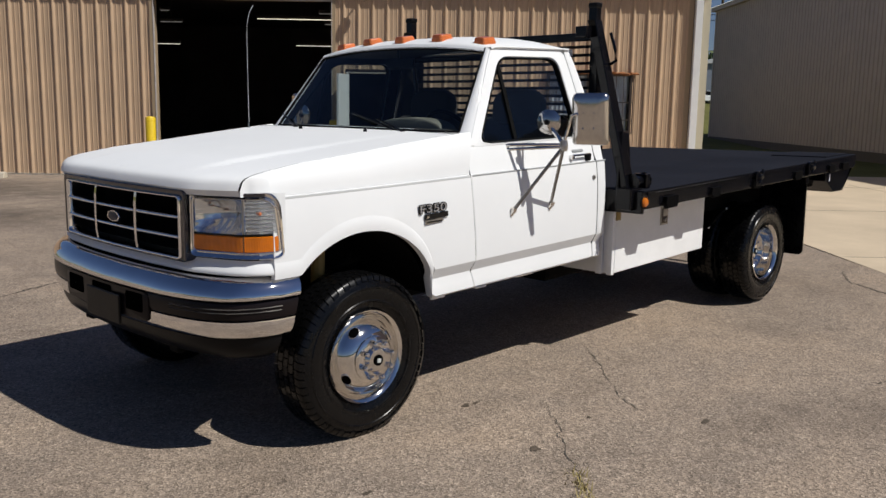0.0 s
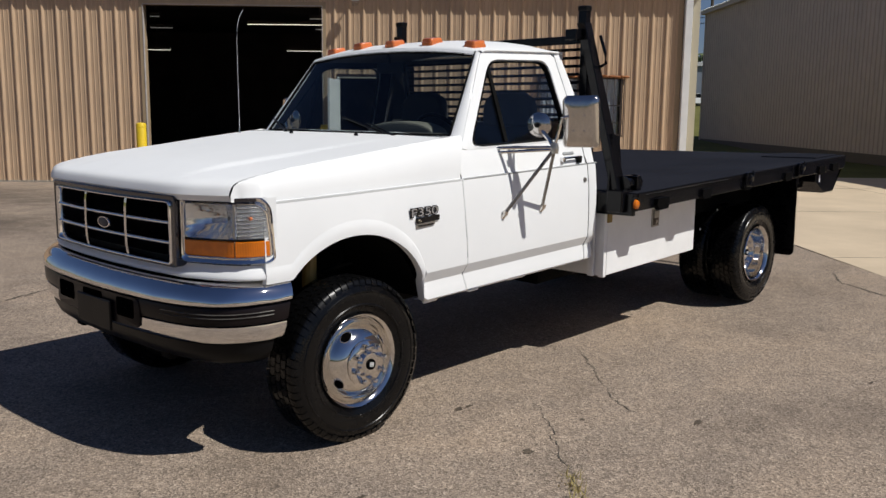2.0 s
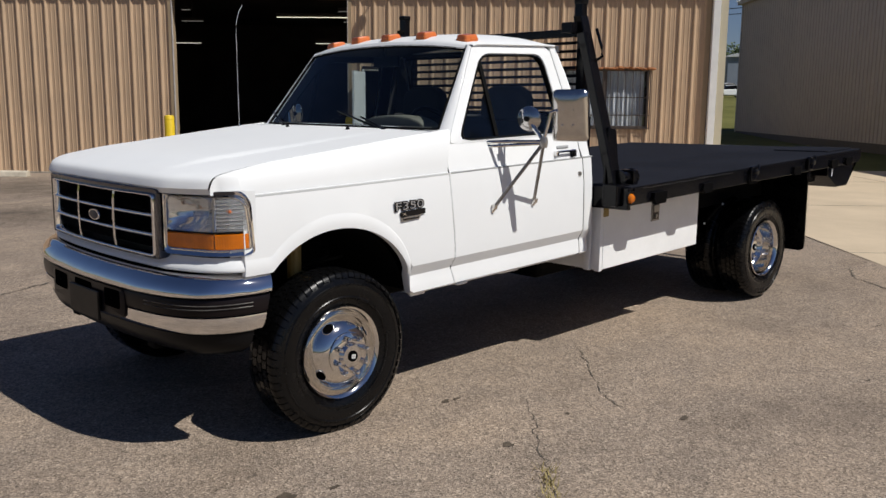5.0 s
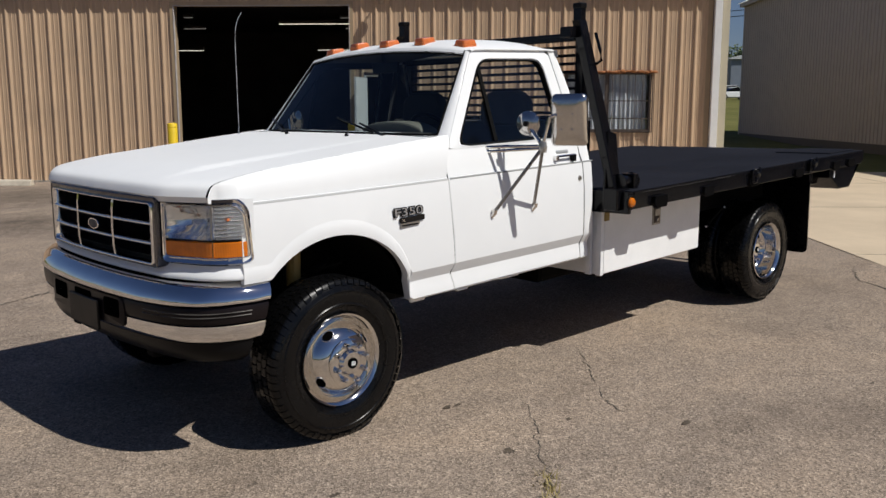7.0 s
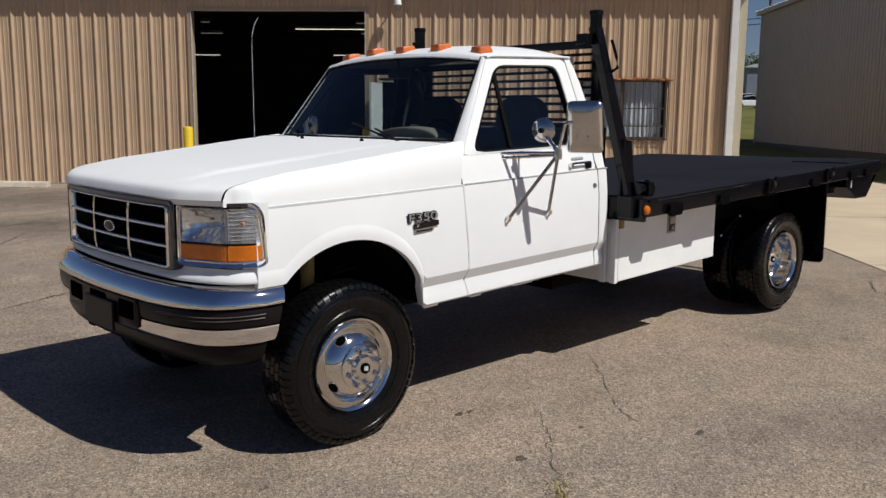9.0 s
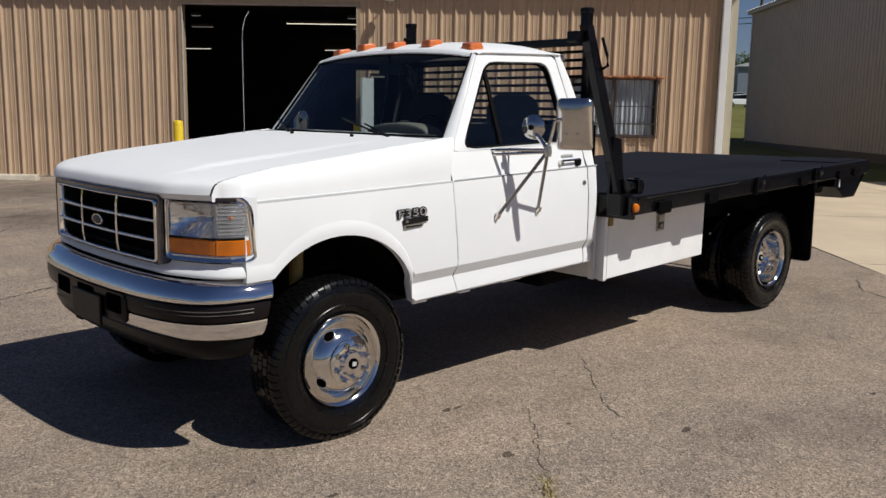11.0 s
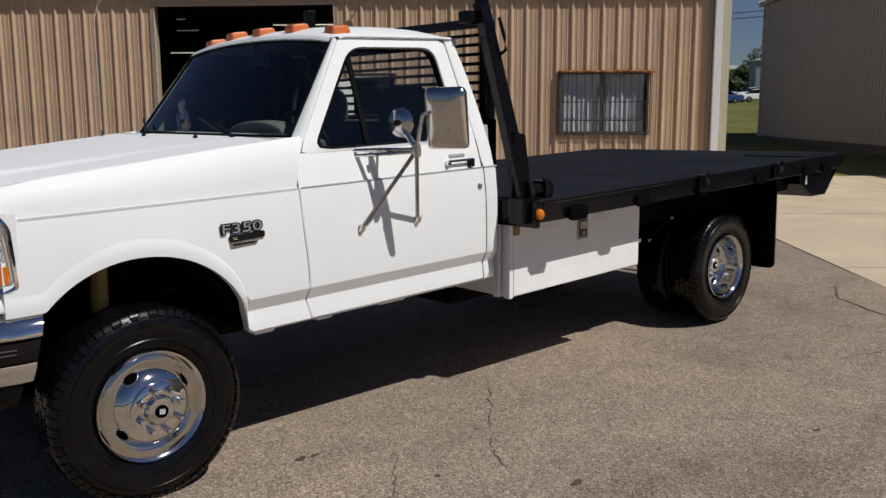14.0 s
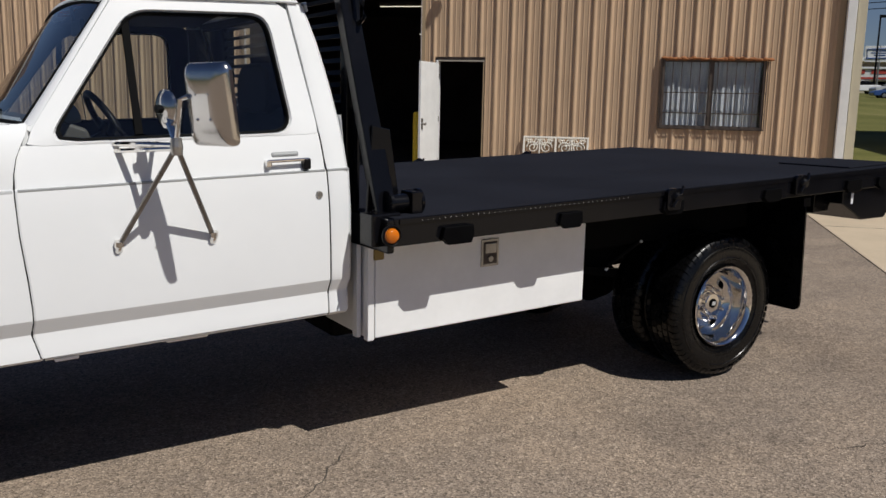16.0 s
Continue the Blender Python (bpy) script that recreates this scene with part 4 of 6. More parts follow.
def fender(s):
    xs = sorted(set([round(v, 4) for v in frange(-0.50, -0.47, 3) + frange(-0.466, 0.4385, 64) + frange(0.4389, 0.732, 12)]))
    rows = []
    for x in xs:
        zb, zt = arch_z(x), hood_base(x, x - HOOD_FRONT)
        low = [zb, zb + 0.014, zb + 0.03, zb + 0.06]
        lev = (0.647, 0.654, 0.662, 0.701, 0.709, 0.75, 0.84, 0.90, 1.0, 1.13, 1.147, 1.154)
        col = []
        flare = 1.0 if x < 0.44 else max(0.0, 1 - (x - 0.44) / 0.05)
        # inner flange, then up the side
        col.append((x, s * (width_at(max(zb, 0.6)) + taper(x) - 0.04), zb + 0.002))
        for i, z in enumerate(low):
            b = (0.002, 0.0035, 0.004, 0.003)[i] * flare
            col.append((x, s * (width_at(z) + taper(x) + b), z))
        for k, z in enumerate(lev):
            zz = max(z, zb + 0.07 + 0.0006 * k)
            zz = min(zz, 1.154)
            col.append((x, s * (width_at(zz) + taper(x)), zz))
        y0, y1 = width_at(1.154) + taper(x), seam_y(x)
        for t in (0.2, 0.4, 0.6, 0.75, 0.87, 0.95, 1.0):
            col.append((x, s * (y1 + (y0 - y1) * (1 - t**2.3)), 1.154 + (zt - 1.154) * (1 - (1 - t) ** 1.25)))
        col.append((x, s * (y1 - 0.004), zt - 0.02))
        pull = max(0.0, (x - 0.5) / 0.232)
        col = [(px + (curve(pz, DOOR_FRONT) - 0.0045 - 0.732) * pull, py, pz) for px, py, pz in col]
        rows.append(col)
    first = [(p[0] + 0.0, p[1] * 0.97, p[2]) for p in rows[0]]
    last = [(p[0], p[1] * 0.98, p[2]) for p in rows[-1]]
    o = part("fender", sheet([first] + rows + [last]), PAINT, TRUCK, smooth=20)
    rows = []
    for x in frange(HOOD_FRONT, -0.497, 9):
        t = (x - HOOD_FRONT) / (-0.497 - HOOD_FRONT)
        zt, yt = hood_base(x, x - HOOD_FRONT), seam_y(x)
        yo = max(yt + 0.002, lerp(x, LAMP_PLAN) - 0.016)
        rows.append([(x, s * (yt - 0.004), zt - 0.02)] + [(x, s * (yt + (yo - yt) * q), zt + (1.160 - zt) * q ** 2.6) for q in (0, 0.2, 0.4, 0.6, 0.75, 0.87, 0.95, 1)])
    part("fender_tip", sheet(rows), PAINT, TRUCK, smooth=60)
    # lower front return under the lamps
    def low(y):
        return lerp(y, [(0.0, -0.727), (0.3, -0.720), (0.604, -0.694), (0.75, -0.648), (0.845, -0.606), (0.893, -0.560), (0.915, -0.528), (0.9328, -0.487)])
    prof = ((0.891, 0.024), (0.880, 0.016), (0.866, 0.006), (0.852, -0.004), (0.842, -0.009), (0.836, -0.009), (0.831, -0.003), (0.831, 0.06))
    part("filler_panel", sheet([[(low(y) + d, s * (y - max(0.0, d) * 0.4 * min(1.0, y / 0.9)), z) for y in frange(0.0, 0.86, 20) + [0.88, 0.893, 0.905, 0.915, 0.923, 0.9328]] for z, d in prof]), PAINT, TRUCK, smooth=50)
    bm = bmesh.new()
    # dark wheel house behind the arch
    prev = []
    for i in range(25):
        a = math.pi * i / 24
        prev.append((-0.03 - 0.455 * math.cos(a), max(0.585, 0.53 + 0.43 * math.sin(a))))
    sheet([[(x, s * 0.90, z) for x, z in prev], [(x, s * 0.45, z) for x, z in prev]], bm)
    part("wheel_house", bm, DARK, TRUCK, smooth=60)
    return o


def hood():
    bm = bmesh.new()
    rows = []
    ys = frange(-0.842, 0.842, 81)
    us = [0, 0.006, 0.012, 0.018, 0.026, 0.036, 0.05, 0.07, 0.10, 0.16] + frange(0.22, 1.0, 16)
    for u in us:
        row = []
        for y in ys:
            xf = hood_nose(y)
            x = xf + u * (0.655 - xf)
            # height: the nose rolls down with its own plan
            d = x - xf
            base = hood_base(x, d)
            a = abs(y) / 0.842
            crown = 0.004 * (1 - a**2.2) * min(1, d / 0.25 + 0.15)
            bulge = 0.017 * (1 - 0.92 * u) / (1 + math.exp((abs(y) - 0.50 - 0.05 * u) * 95)) * max(0.0, min(1, (d - 0.08) / 0.24))
            row.append((x, y * (seam_y(x) - 0.0018) / 0.842, base + crown + bulge))
        rows.append(row)
    lip = [(p[0] + 0.015, p[1], p[2] - 0.025) for p in rows[0]]
    back = [(p[0] + 0.004, p[1], p[2] - 0.02) for p in rows[-1]]
    sheet([lip] + rows + [back], bm)
    return part("hood", bm, PAINT, TRUCK, smooth=35)


def cowl():
    rows = []
    for t in (0, 0.1, 1.0):
        rows.append([(0.662 + t * (0.115 + 0.10 * (1 - (1 - (y / 0.86) ** 2))) - 0.02 * (y / 0.86) ** 2, y, edge_z(0.66) + 0.003 * (1 - abs(y / 0.85) ** 2.2) + 0.002 + (-0.012 if 0 < t < 1 else 0.0) + t * 0.004) for y in frange(-0.86, 0.86, 21)])
    c = part("cowl", sheet(rows), PAINT, TRUCK, smooth=40)
    return c


def door(s):
    lev = [0.567, 0.572, 0.60, 0.647, 0.654, 0.662, 0.701, 0.709, 0.75, 0.84, 0.9, 1.0, 1.07, 1.13, 1.147, 1.154, 1.20, 1.25, 1.293]
    f_edge = DOOR_FRONT
    r_edge = [(0.64, 1.832), (0.9, 1.828), (1.15, 1.820), (1.345, 1.801)]
    rows = []
    for z in lev:
        a, b = curve(z, f_edge), curve(z, r_edge)
        y = width_at(z)
        rows.append([(a, s * (y - 0.03), z), (a, s * (y - 0.003), z), (a + 0.006, s * y, z)] + [(x, s * y, z) for x in frange(a + 0.06, b - 0.06, 14)] + [(b - 0.006, s * y, z), (b, s * (y - 0.003), z), (b, s * (y - 0.03), z)])
    low = [(p[0], p[1] - s * 0.03, p[2]) for p in rows[0]]
    d = part("door", sheet([low] + rows), PAINT, TRUCK, smooth=14)
    # the frame round the glass
    outer = [(0.773, 1.345), (1.073, 1.788), (1.115, 1.802), (1.70, 1.802), (1.742, 1.775), (1.801, 1.345)]
    inner = round_poly([(0.822, 1.304), (1.135, 1.750), (1.652, 1.750), (1.700, 1.304)], 0.075, 6)
    inner_edge = round_poly([(0.808, 1.297), (1.129, 1.760), (1.660, 1.760), (1.711, 1.297)], 0.08, 6)
    cx, cz = 1.36, 1.52

    def hit(poly, a):
        dx, dz = math.cos(a), math.sin(a)
        best = None
        for (x0, z0), (x1, z1) in zip(poly, poly[1:] + poly[:1]):
            ex, ez = x1 - x0, z1 - z0
            den = dx * ez - dz * ex
            if abs(den) < 1e-9:
                continue
            t = ((x0 - cx) * ez - (z0 - cz) * ex) / den
            q = ((x0 - cx) * dz - (z0 - cz) * dx) / den
            if t > 0 and -1e-6 <= q <= 1 + 1e-6:
                best = t if best is None else max(best, t)
        return (cx + best * dx, cz + best * dz)
    angles = [2 * math.pi * i / 96 for i in range(96)]
    angles += [math.atan2(z - cz, x - cx) % (2 * math.pi) for x, z in outer + [(0.75, 1.296), (1.80, 1.296)]]
    angles = sorted(set(round(a, 5) for a in angles))
    outline = [(0.752, 1.290)] + outer + [(1.803, 1.290)]
    lo = [hit(outline, a) for a in angles]
    le = [hit(inner_edge, a) for a in angles]
    li = [hit(inner, a) for a in angles]

    def gy(z):
        return glass_y(z) if z > 1.345 else width_at(z) + 0.001
    rows = [[(x, s * (gy(z) - 0.03), z) for x, z in lo], [(x, s * (gy(z) + 0.0005), z) for x, z in lo], [(x, s * (gy(z) + 0.004), z) for x, z in le], [(x, s * (gy(z) - 0.012), z) for x, z in li], [(x, s * (gy(z) - 0.03), z) for x, z in li]]
    part("window_frame", sheet(rows, None, True), PAINT, d, smooth=30)
    part("frame_trim", sheet([[(x, s * (gy(z) - 0.034), z) for x, z in lo], [(x, s * (gy(z) - 0.034), z) for x, z in li]], None, True), BLACKPL, d)
    seal_rows = [[(cx + (x - cx) * k, s * (gy(z) + dy), cz + (z - cz) * k) for x, z in li] for k, dy in ((1.006, -0.010), (1.0, 0.0035), (0.980, 0.000), (0.972, -0.030))]
    part("window_seal", sheet(seal_rows, None, True), SEAL, d, "black rubber window seal", smooth=40)
    bm = bmesh.new()
    cap(bm, [(cx + (x - cx) * 0.985, s * (gy(z) - 0.014), cz + (z - cz) * 0.985) for x, z in li])
    g = part("window_glass", bm, GLASS, d, "dark tinted side glass")
    g.visible_shadow = False
    # the bar between vent pane and main pane
    bm = bmesh.new()
    top_x, low_x = 1.116, 1.122
    sheet([[(low_x - 0.013, s * (gy(1.315) - 0.008), 1.315), (low_x + 0.013, s * (gy(1.315) - 0.008), 1.315)], [(top_x - 0.013, s * (gy(1.735) - 0.008), 1.735), (top_x + 0.013, s * (gy(1.735) - 0.008), 1.735)]], bm)
    part("vent_bar", bm, SEAL, d, solid=0.012)
    # handle, lock, line of the belt; a grey plate paints the shade of the handle's recess
    yh = width_at(1.20)
    h = part("handle", box(1.575, 1.745, yh + 0.020, yh + 0.032, 1.190, 1.204), CHROME, d, "chrome door handle", bevel=0.005)
    if s < 0:
        h.data.transform(Matrix.Diagonal((1, -1, 1, 1)))
        h.data.flip_normals()
    hb = part("handle_base", box(1.572, 1.594, yh - 0.01, yh + 0.028, 1.174, 1.20), CHROME, d, bevel=0.004)
    hb2 = part("push_button", box(1.722, 1.752, yh - 0.01, yh + 0.034, 1.158, 1.20), BLACKPL, d, "black latch button", bevel=0.006)
    pan = part("handle_recess", box(1.60, 1.715, yh - 0.02, yh + 0.0015, 1.206, 1.229), SHADEGREY, d, bevel=0.010)
    lk = part("lock", lathe([(0.0005, 0.008), (0.012, 0.008), (0.015, 0.003), (0.016, -0.01)], 16), DULL, d, "grey key lock", m=pose(1.805 - 0.02, 0, 1.055))
    for ob in (hb, hb2, pan):
        if s < 0:
            ob.data.transform(Matrix.Diagonal((1, -1, 1, 1)))
            ob.data.flip_normals()
    lk.matrix_basis = pose(1.785, s * (width_at(1.055)), 1.055) @ Matrix.Diagonal((1, s, 1, 1))
    # dark gaps at the door's edges
    for name, edge, off in (("front_gap", f_edge, -0.002), ("rear_gap", r_edge, 0.003)):
        part(name, tube([(curve(z, edge) + off, s * (width_at(z) - 0.0040), z) for z in (0.645, 0.67, 0.697, 0.75, 0.85, 0.95, 1.05, 1.147, 1.2, 1.25, 1.29)], 0.0028, 6), SEAL, d)
    # inner trim
    part("door_card", sheet([[(x, s * (width_at(z) - 0.10), z) for x in (0.80, 1.80)] for z in (0.66, 1.0, 1.30)]), INNER, d)
    return d


def crease(s):
    """The groove of the body line and the grey lower line, their shade painted as strips."""
    part("body_moulding", sheet([[(x, s * (width_at(1.147) + taper(x) + dy), z) for x in frange(-0.435, 0.697, 30)] for z, dy in ((1.141, 0.0012), (1.147, 0.0018), (1.151, 0.0012), (1.1535, -0.006))]), CREASE_GLEAM, TRUCK, smooth=30)
    part("body_moulding", sheet([[(x, s * (width_at(1.147) + dy), z) for x in frange(0.713, 1.816, 14)] for z, dy in ((1.144, 0.0012), (1.147, 0.0022), (1.151, 0.0018), (1.1535, -0.006))]), SHADEGREY, TRUCK, smooth=30)
    part("body_moulding", sheet([[(x, s * (width_at(1.147) + dy), z) for x in (1.826, 1.918)] for z, dy in ((1.144, 0.0012), (1.147, 0.0022), (1.151, 0.0018), (1.1535, -0.006))]), SHADEGREY, TRUCK)


def roof_top(x):
    return curve(x, [(1.05, 1.846), (1.12, 1.868), (1.25, 1.885), (1.5, 1.892), (1.70, 1.883), (1.80, 1.853), (1.84, 1.815)])


def roof_z(x, y):
    return 1.806 + (roof_top(x) - 1.806) * (1 - (abs(y) / 0.722) ** 3.8)


GLASS_TOP = 0.950


def screen(u, t):
    """A point of the windshield's plane: u across, t up."""
    e = Vector((0.758, 0.795, 1.362)).lerp(Vector((1.066, 0.692, 1.802)), t)
    c = Vector((0.700, 0, 1.366)).lerp(Vector((1.045, 0, 1.842)), t)
    w = abs(u) ** 2.3
    return Vector((c.x + (e.x - c.x) * w, u * e.y, c.z + (e.z - c.z) * w))


def cab_shell():
    cab = hold("cab")
    cab.parent = TRUCK
    for s in (-1, 1):
        # rocker
        rows = [[(x, s * y, z) for x in frange(0.770, 1.925, 10)] for z, y in ((0.545, 0.80), (0.548, 0.896), (0.554, 0.902), (0.560, 0.900), (0.563, 0.88))]
        part("rocker_panel", sheet(rows), PAINT, cab, smooth=40)
        part("rocker_panel", sheet([[(x, s * y, z) for x in (0.49, 0.765)] for z, y in ((0.545, 0.80), (0.550, 0.895), (0.56, 0.903))]), PAINT, cab)
        # quarter behind the door
        seam = [(0.64, 1.838), (0.9, 1.834), (1.15, 1.826), (1.345, 1.807), (1.60, 1.777), (1.80, 1.750)]
        back = [(0.55, 1.925), (1.15, 1.922), (1.345, 1.905), (1.50, 1.885), (1.66, 1.856), (1.80, 1.818)]
        rows = []
        for z in (0.552, 0.558, 0.566, 0.60, 0.647, 0.654, 0.662, 0.701, 0.709, 0.75, 0.85, 1.0, 1.13, 1.147, 1.154, 1.25, 1.345, 1.45, 1.55, 1.65, 1.75, 1.802):
            a, b = curve(max(z, 0.64), seam), curve(z, back)
            y = width_at(z) if z <= 1.345 else glass_y(z)
            rows.append([(a, s * (y - 0.03), z), (a, s * (y - 0.002), z), (a + 0.005, s * y, z), (b - 0.03, s * y, z), (b - 0.008, s * (y - 0.006), z), (b + 0.006, s * (y - 0.022), z), (b + 0.014, s * (y - 0.05), z)])
        part("rear_quarter", sheet(rows), PAINT, cab, smooth=30)
        part("cowl_corner", prism([(0.70, 1.27), (0.70, 1.345), (0.755, 1.360), (0.80, 1.360), (0.80, 1.27)], s * 0.80, s * 0.860), PAINT, cab)
        # windshield pillar
        rows = []
        for t in frange(0, 1, 9):
            w0 = Vector((0.758, 0.795, 1.362)).lerp(Vector((1.066, 0.692, 1.802)), t)
            d0 = Vector((0.768, 0.872, 1.338)).lerp(Vector((1.073, 0.718, 1.795)), t)
            mid = (w0 + d0) / 2 + Vector((-0.006, 0.006, 0.004))
            rows.append([(p.x, s * p.y, p.z) for p in (w0 + Vector((0.015, 0, -0.012)), w0, w0.lerp(mid, 0.5) + Vector((-0.003, 0, 0.003)), mid, d0.lerp(mid, 0.4) + Vector((-0.002, 0.003, 0)), d0, d0 + Vector((0.012, -0.03, 0)))])
        part("pillar", sheet(rows), PAINT, cab, smooth=45)
        part("drip_rail", tube([(1.085, s * 0.718, 1.798), (1.11, s * 0.723, 1.807), (1.2, s * 0.724, 1.809), (1.7, s * 0.724, 1.809), (1.79, s * 0.721, 1.806)], 0.007, 8), PAINT, cab, smooth=50)
    # roof
    rows = []
    for x in [1.05, 1.06, 1.08, 1.12, 1.18, 1.26, 1.36, 1.48, 1.6, 1.70, 1.76, 1.80, 1.825, 1.84]:
        zc = roof_top(x)
        row = []
        for y in frange(-0.722, 0.722, 29):
            a = abs(y) / 0.722
            zs = 1.806 if x < 1.8 else 1.806 - (x - 1.8) * 0.3
            bow = 0.045 * a * a * max(0, 1 - (x - 1.05) / 0.3)
            row.append((x + bow, y, zs + (zc - zs) * (1 - a**3.8)))
        rows.append(row)
    out = Vector((-0.006, 0, 0.005))
    us = frange(-1, 1, 29)
    lip = [tuple(screen(u, GLASS_TOP) + Vector((0.012, 0, -0.006))) for u in us]
    edge = [[tuple(screen(u, t) + out) for u in us] for t in (GLASS_TOP - 0.004, 0.980, 0.994)]
    part("roof", sheet([lip] + edge + rows), PAINT, cab, smooth=40)
    part("headliner", sheet([[(x, y, 1.785 + 0.045 * (1 - (abs(y) / 0.69) ** 2)) for y in frange(-0.69, 0.69, 9)] for x in (1.12, 1.5, 1.80)]), INNER, cab)
    # back wall with its window
    def back_x(z):
        return curve(z, [(0.55, 1.938), (1.15, 1.935), (1.345, 1.918), (1.50, 1.898), (1.66, 1.870), (1.80, 1.832)])
    part("back_panel", sheet([[(back_x(z), y, z) for y in (-0.87, 0.87)] for z in (0.56, 0.9, 1.15, 1.36)]), PAINT, cab)
    part("back_panel", sheet([[(back_x(z), y, z) for y in (-0.72, 0.72)] for z in (1.772, 1.79, 1.81)]), PAINT, cab)
    for s in (-1, 1):
        part("back_panel", sheet([[(back_x(z), s * 0.672, z), (back_x(z), s * (glass_y(z) - 0.045), z)] for z in (1.36, 1.5, 1.60, 1.70, 1.772)]), PAINT, cab)
    for z0, z1, w in ((0.66, 1.36, 0.84), (1.775, 1.80, 0.68)):
        part("rear_trim", sheet([[(back_x(z) - 0.02, y, z) for y in (-w, w)] for z in frange(z0, z1, 4)]), INNER, cab)
    for s in (-1, 1):
        part("rear_trim", sheet([[(back_x(z) - 0.02, s * 0.682, z), (back_x(z) - 0.05, s * (glass_y(z) - 0.03), z), (back_x(z) - 0.13, s * (glass_y(z) - 0.025), z)] for z in (1.345, 1.5, 1.6, 1.70, 1.775)]), INNER, cab)
        part("pillar_trim", sheet([[(w0.x + 0.012, s * (w0.y - 0.012), w0.z), (w0.x + 0.05, s * (w0.y - 0.005), w0.z - 0.02)] for w0 in (Vector((0.758, 0.795, 1.362)).lerp(Vector((1.066, 0.692, 1.802)), t) for t in frange(0, 1, 4))]), BLACKPL, cab)
    bm = sheet([[(back_x(z) - 0.006, y, z) for y in (-0.68, 0.68)] for z in (1.35, 1.5, 1.6, 1.7, 1.78)])
    g = part("rear_window", bm, CLEAR, cab, "dark rear window glass")
    g.visible_shadow = False
    part("window_seal", tube([(back_x(z) - 0.002, y, z) for y, z in ((-0.672, 1.365), (0.672, 1.365), (0.672, 1.5), (0.672, 1.64), (0.672, 1.770), (-0.672, 1.770), (-0.672, 1.64), (-0.672, 1.5), (-0.672, 1.365))], 0.010, 6), BLACKPL, cab)
    # windshield
    rows = []
    for t in frange(0, GLASS_TOP, 9):
        row = []
        for u in frange(-1, 1, 21):
            row.append(tuple(screen(u, t)))
        rows.append(row)
    g = part("windshield", sheet(rows), WSGLASS, cab, "green-tinted windshield", smooth=60)
    g.visible_shadow = False
    ring = [rows[0][i] for i in range(21)] + [rows[j][20] for j in range(1, 9)] + [rows[8][i] for i in range(19, -1, -1)] + [rows[j][0] for j in range(7, 0, -1)]
    part("windshield_seal", tube(ring + [ring[0]], 0.009, 6), SEAL, cab, "black windshield rubber", smooth=60)
    # floor and dark inside
    part("cab_floor", box(0.70, 1.90, -0.85, 0.85, 0.64, 0.66), INNER, cab)
    part("firewall", sheet([[(0.72, y, z) for y in (-0.86, 0.86)] for z in (0.62, 1.36)]), INNER, cab)
    return cab


def interior():
    dash = part("dashboard", prism([(0.74, 1.355), (0.80, 1.372), (0.90, 1.362), (0.97, 1.335), (0.99, 1.28), (0.96, 1.10), (0.76, 1.10)], -0.76, 0.76), DASHD, TRUCK, "dark grey-brown dashboard", bevel=0.012)
    hump = [(-0.30 + 0.27 * math.cos(a), 1.350 + 0.075 * math.sin(a) ** 0.8) for a in frange(0.0, math.pi, 22)]
    part("gauge_hood", prism(hump, 0.86, 0.985, "x"), DASHM, dash, bevel=0.012)
    wheel = hold("steering_wheel", pose(1.135, -0.38, 1.295, 0, -28, 0))
    wheel.parent = TRUCK
    ring = [(0, 0.185 * math.cos(a), 0.185 * math.sin(a)) for a in (2 * math.pi * i / 28 for i in range(29))]
    part("rim", tube(ring, 0.0135, 8), BLACKPL, wheel, smooth=60)
    for a in (math.radians(20), math.radians(160), math.radians(270)):
        part("spoke", tube([(-0.02, 0, 0), (0, 0.18 * math.cos(a), 0.18 * math.sin(a))], 0.016, 6), BLACKPL, wheel)
    part("hub", lathe([(0.0005, 0.02), (0.05, 0.02), (0.065, -0.01), (0.05, -0.04)], 16, axis="z"), BLACKPL, wheel, m=pose(0, 0, 0, 0, 90, 0))
    part("column", tube([(-0.03, 0, 0), (-0.22, 0, 0.0)], 0.035, 10), BLACKPL, wheel)
    seat = part("bench_seat", prism([(1.18, 0.70), (1.18, 0.92), (1.24, 0.985), (1.62, 0.96), (1.70, 1.02), (1.73, 1.36), (1.78, 1.40), (1.85, 1.37), (1.86, 0.70)], -0.74, 0.74), INNER, TRUCK, "dark cloth bench seat", bevel=0.03)
    for y in (-0.38, 0.38):
        pts = round_poly([(-0.20, 1.36), (-0.19, 1.52), (-0.12, 1.575), (0.12, 1.575), (0.19, 1.52), (0.20, 1.36)], 0.07, 4)
        bm = prism([(p[0] + y, p[1]) for p in pts], 1.715, 1.80, "x")
        part("seat_back_top", bm, INNER, seat, bevel=0.02)
    mir = part("rear_view_mirror", box(1.075, 1.092, -0.12, 0.12, 1.70, 1.765), BLACKPL, TRUCK, bevel=0.008)
    part("stalk", tube([(1.07, 0, 1.76), (1.055, 0, 1.84)], 0.008, 6), BLACKPL, mir)


def grille_x(y):
    """The plan of the grille, flatter than the nose behind it."""
    return -0.735 + 0.075 * y * y


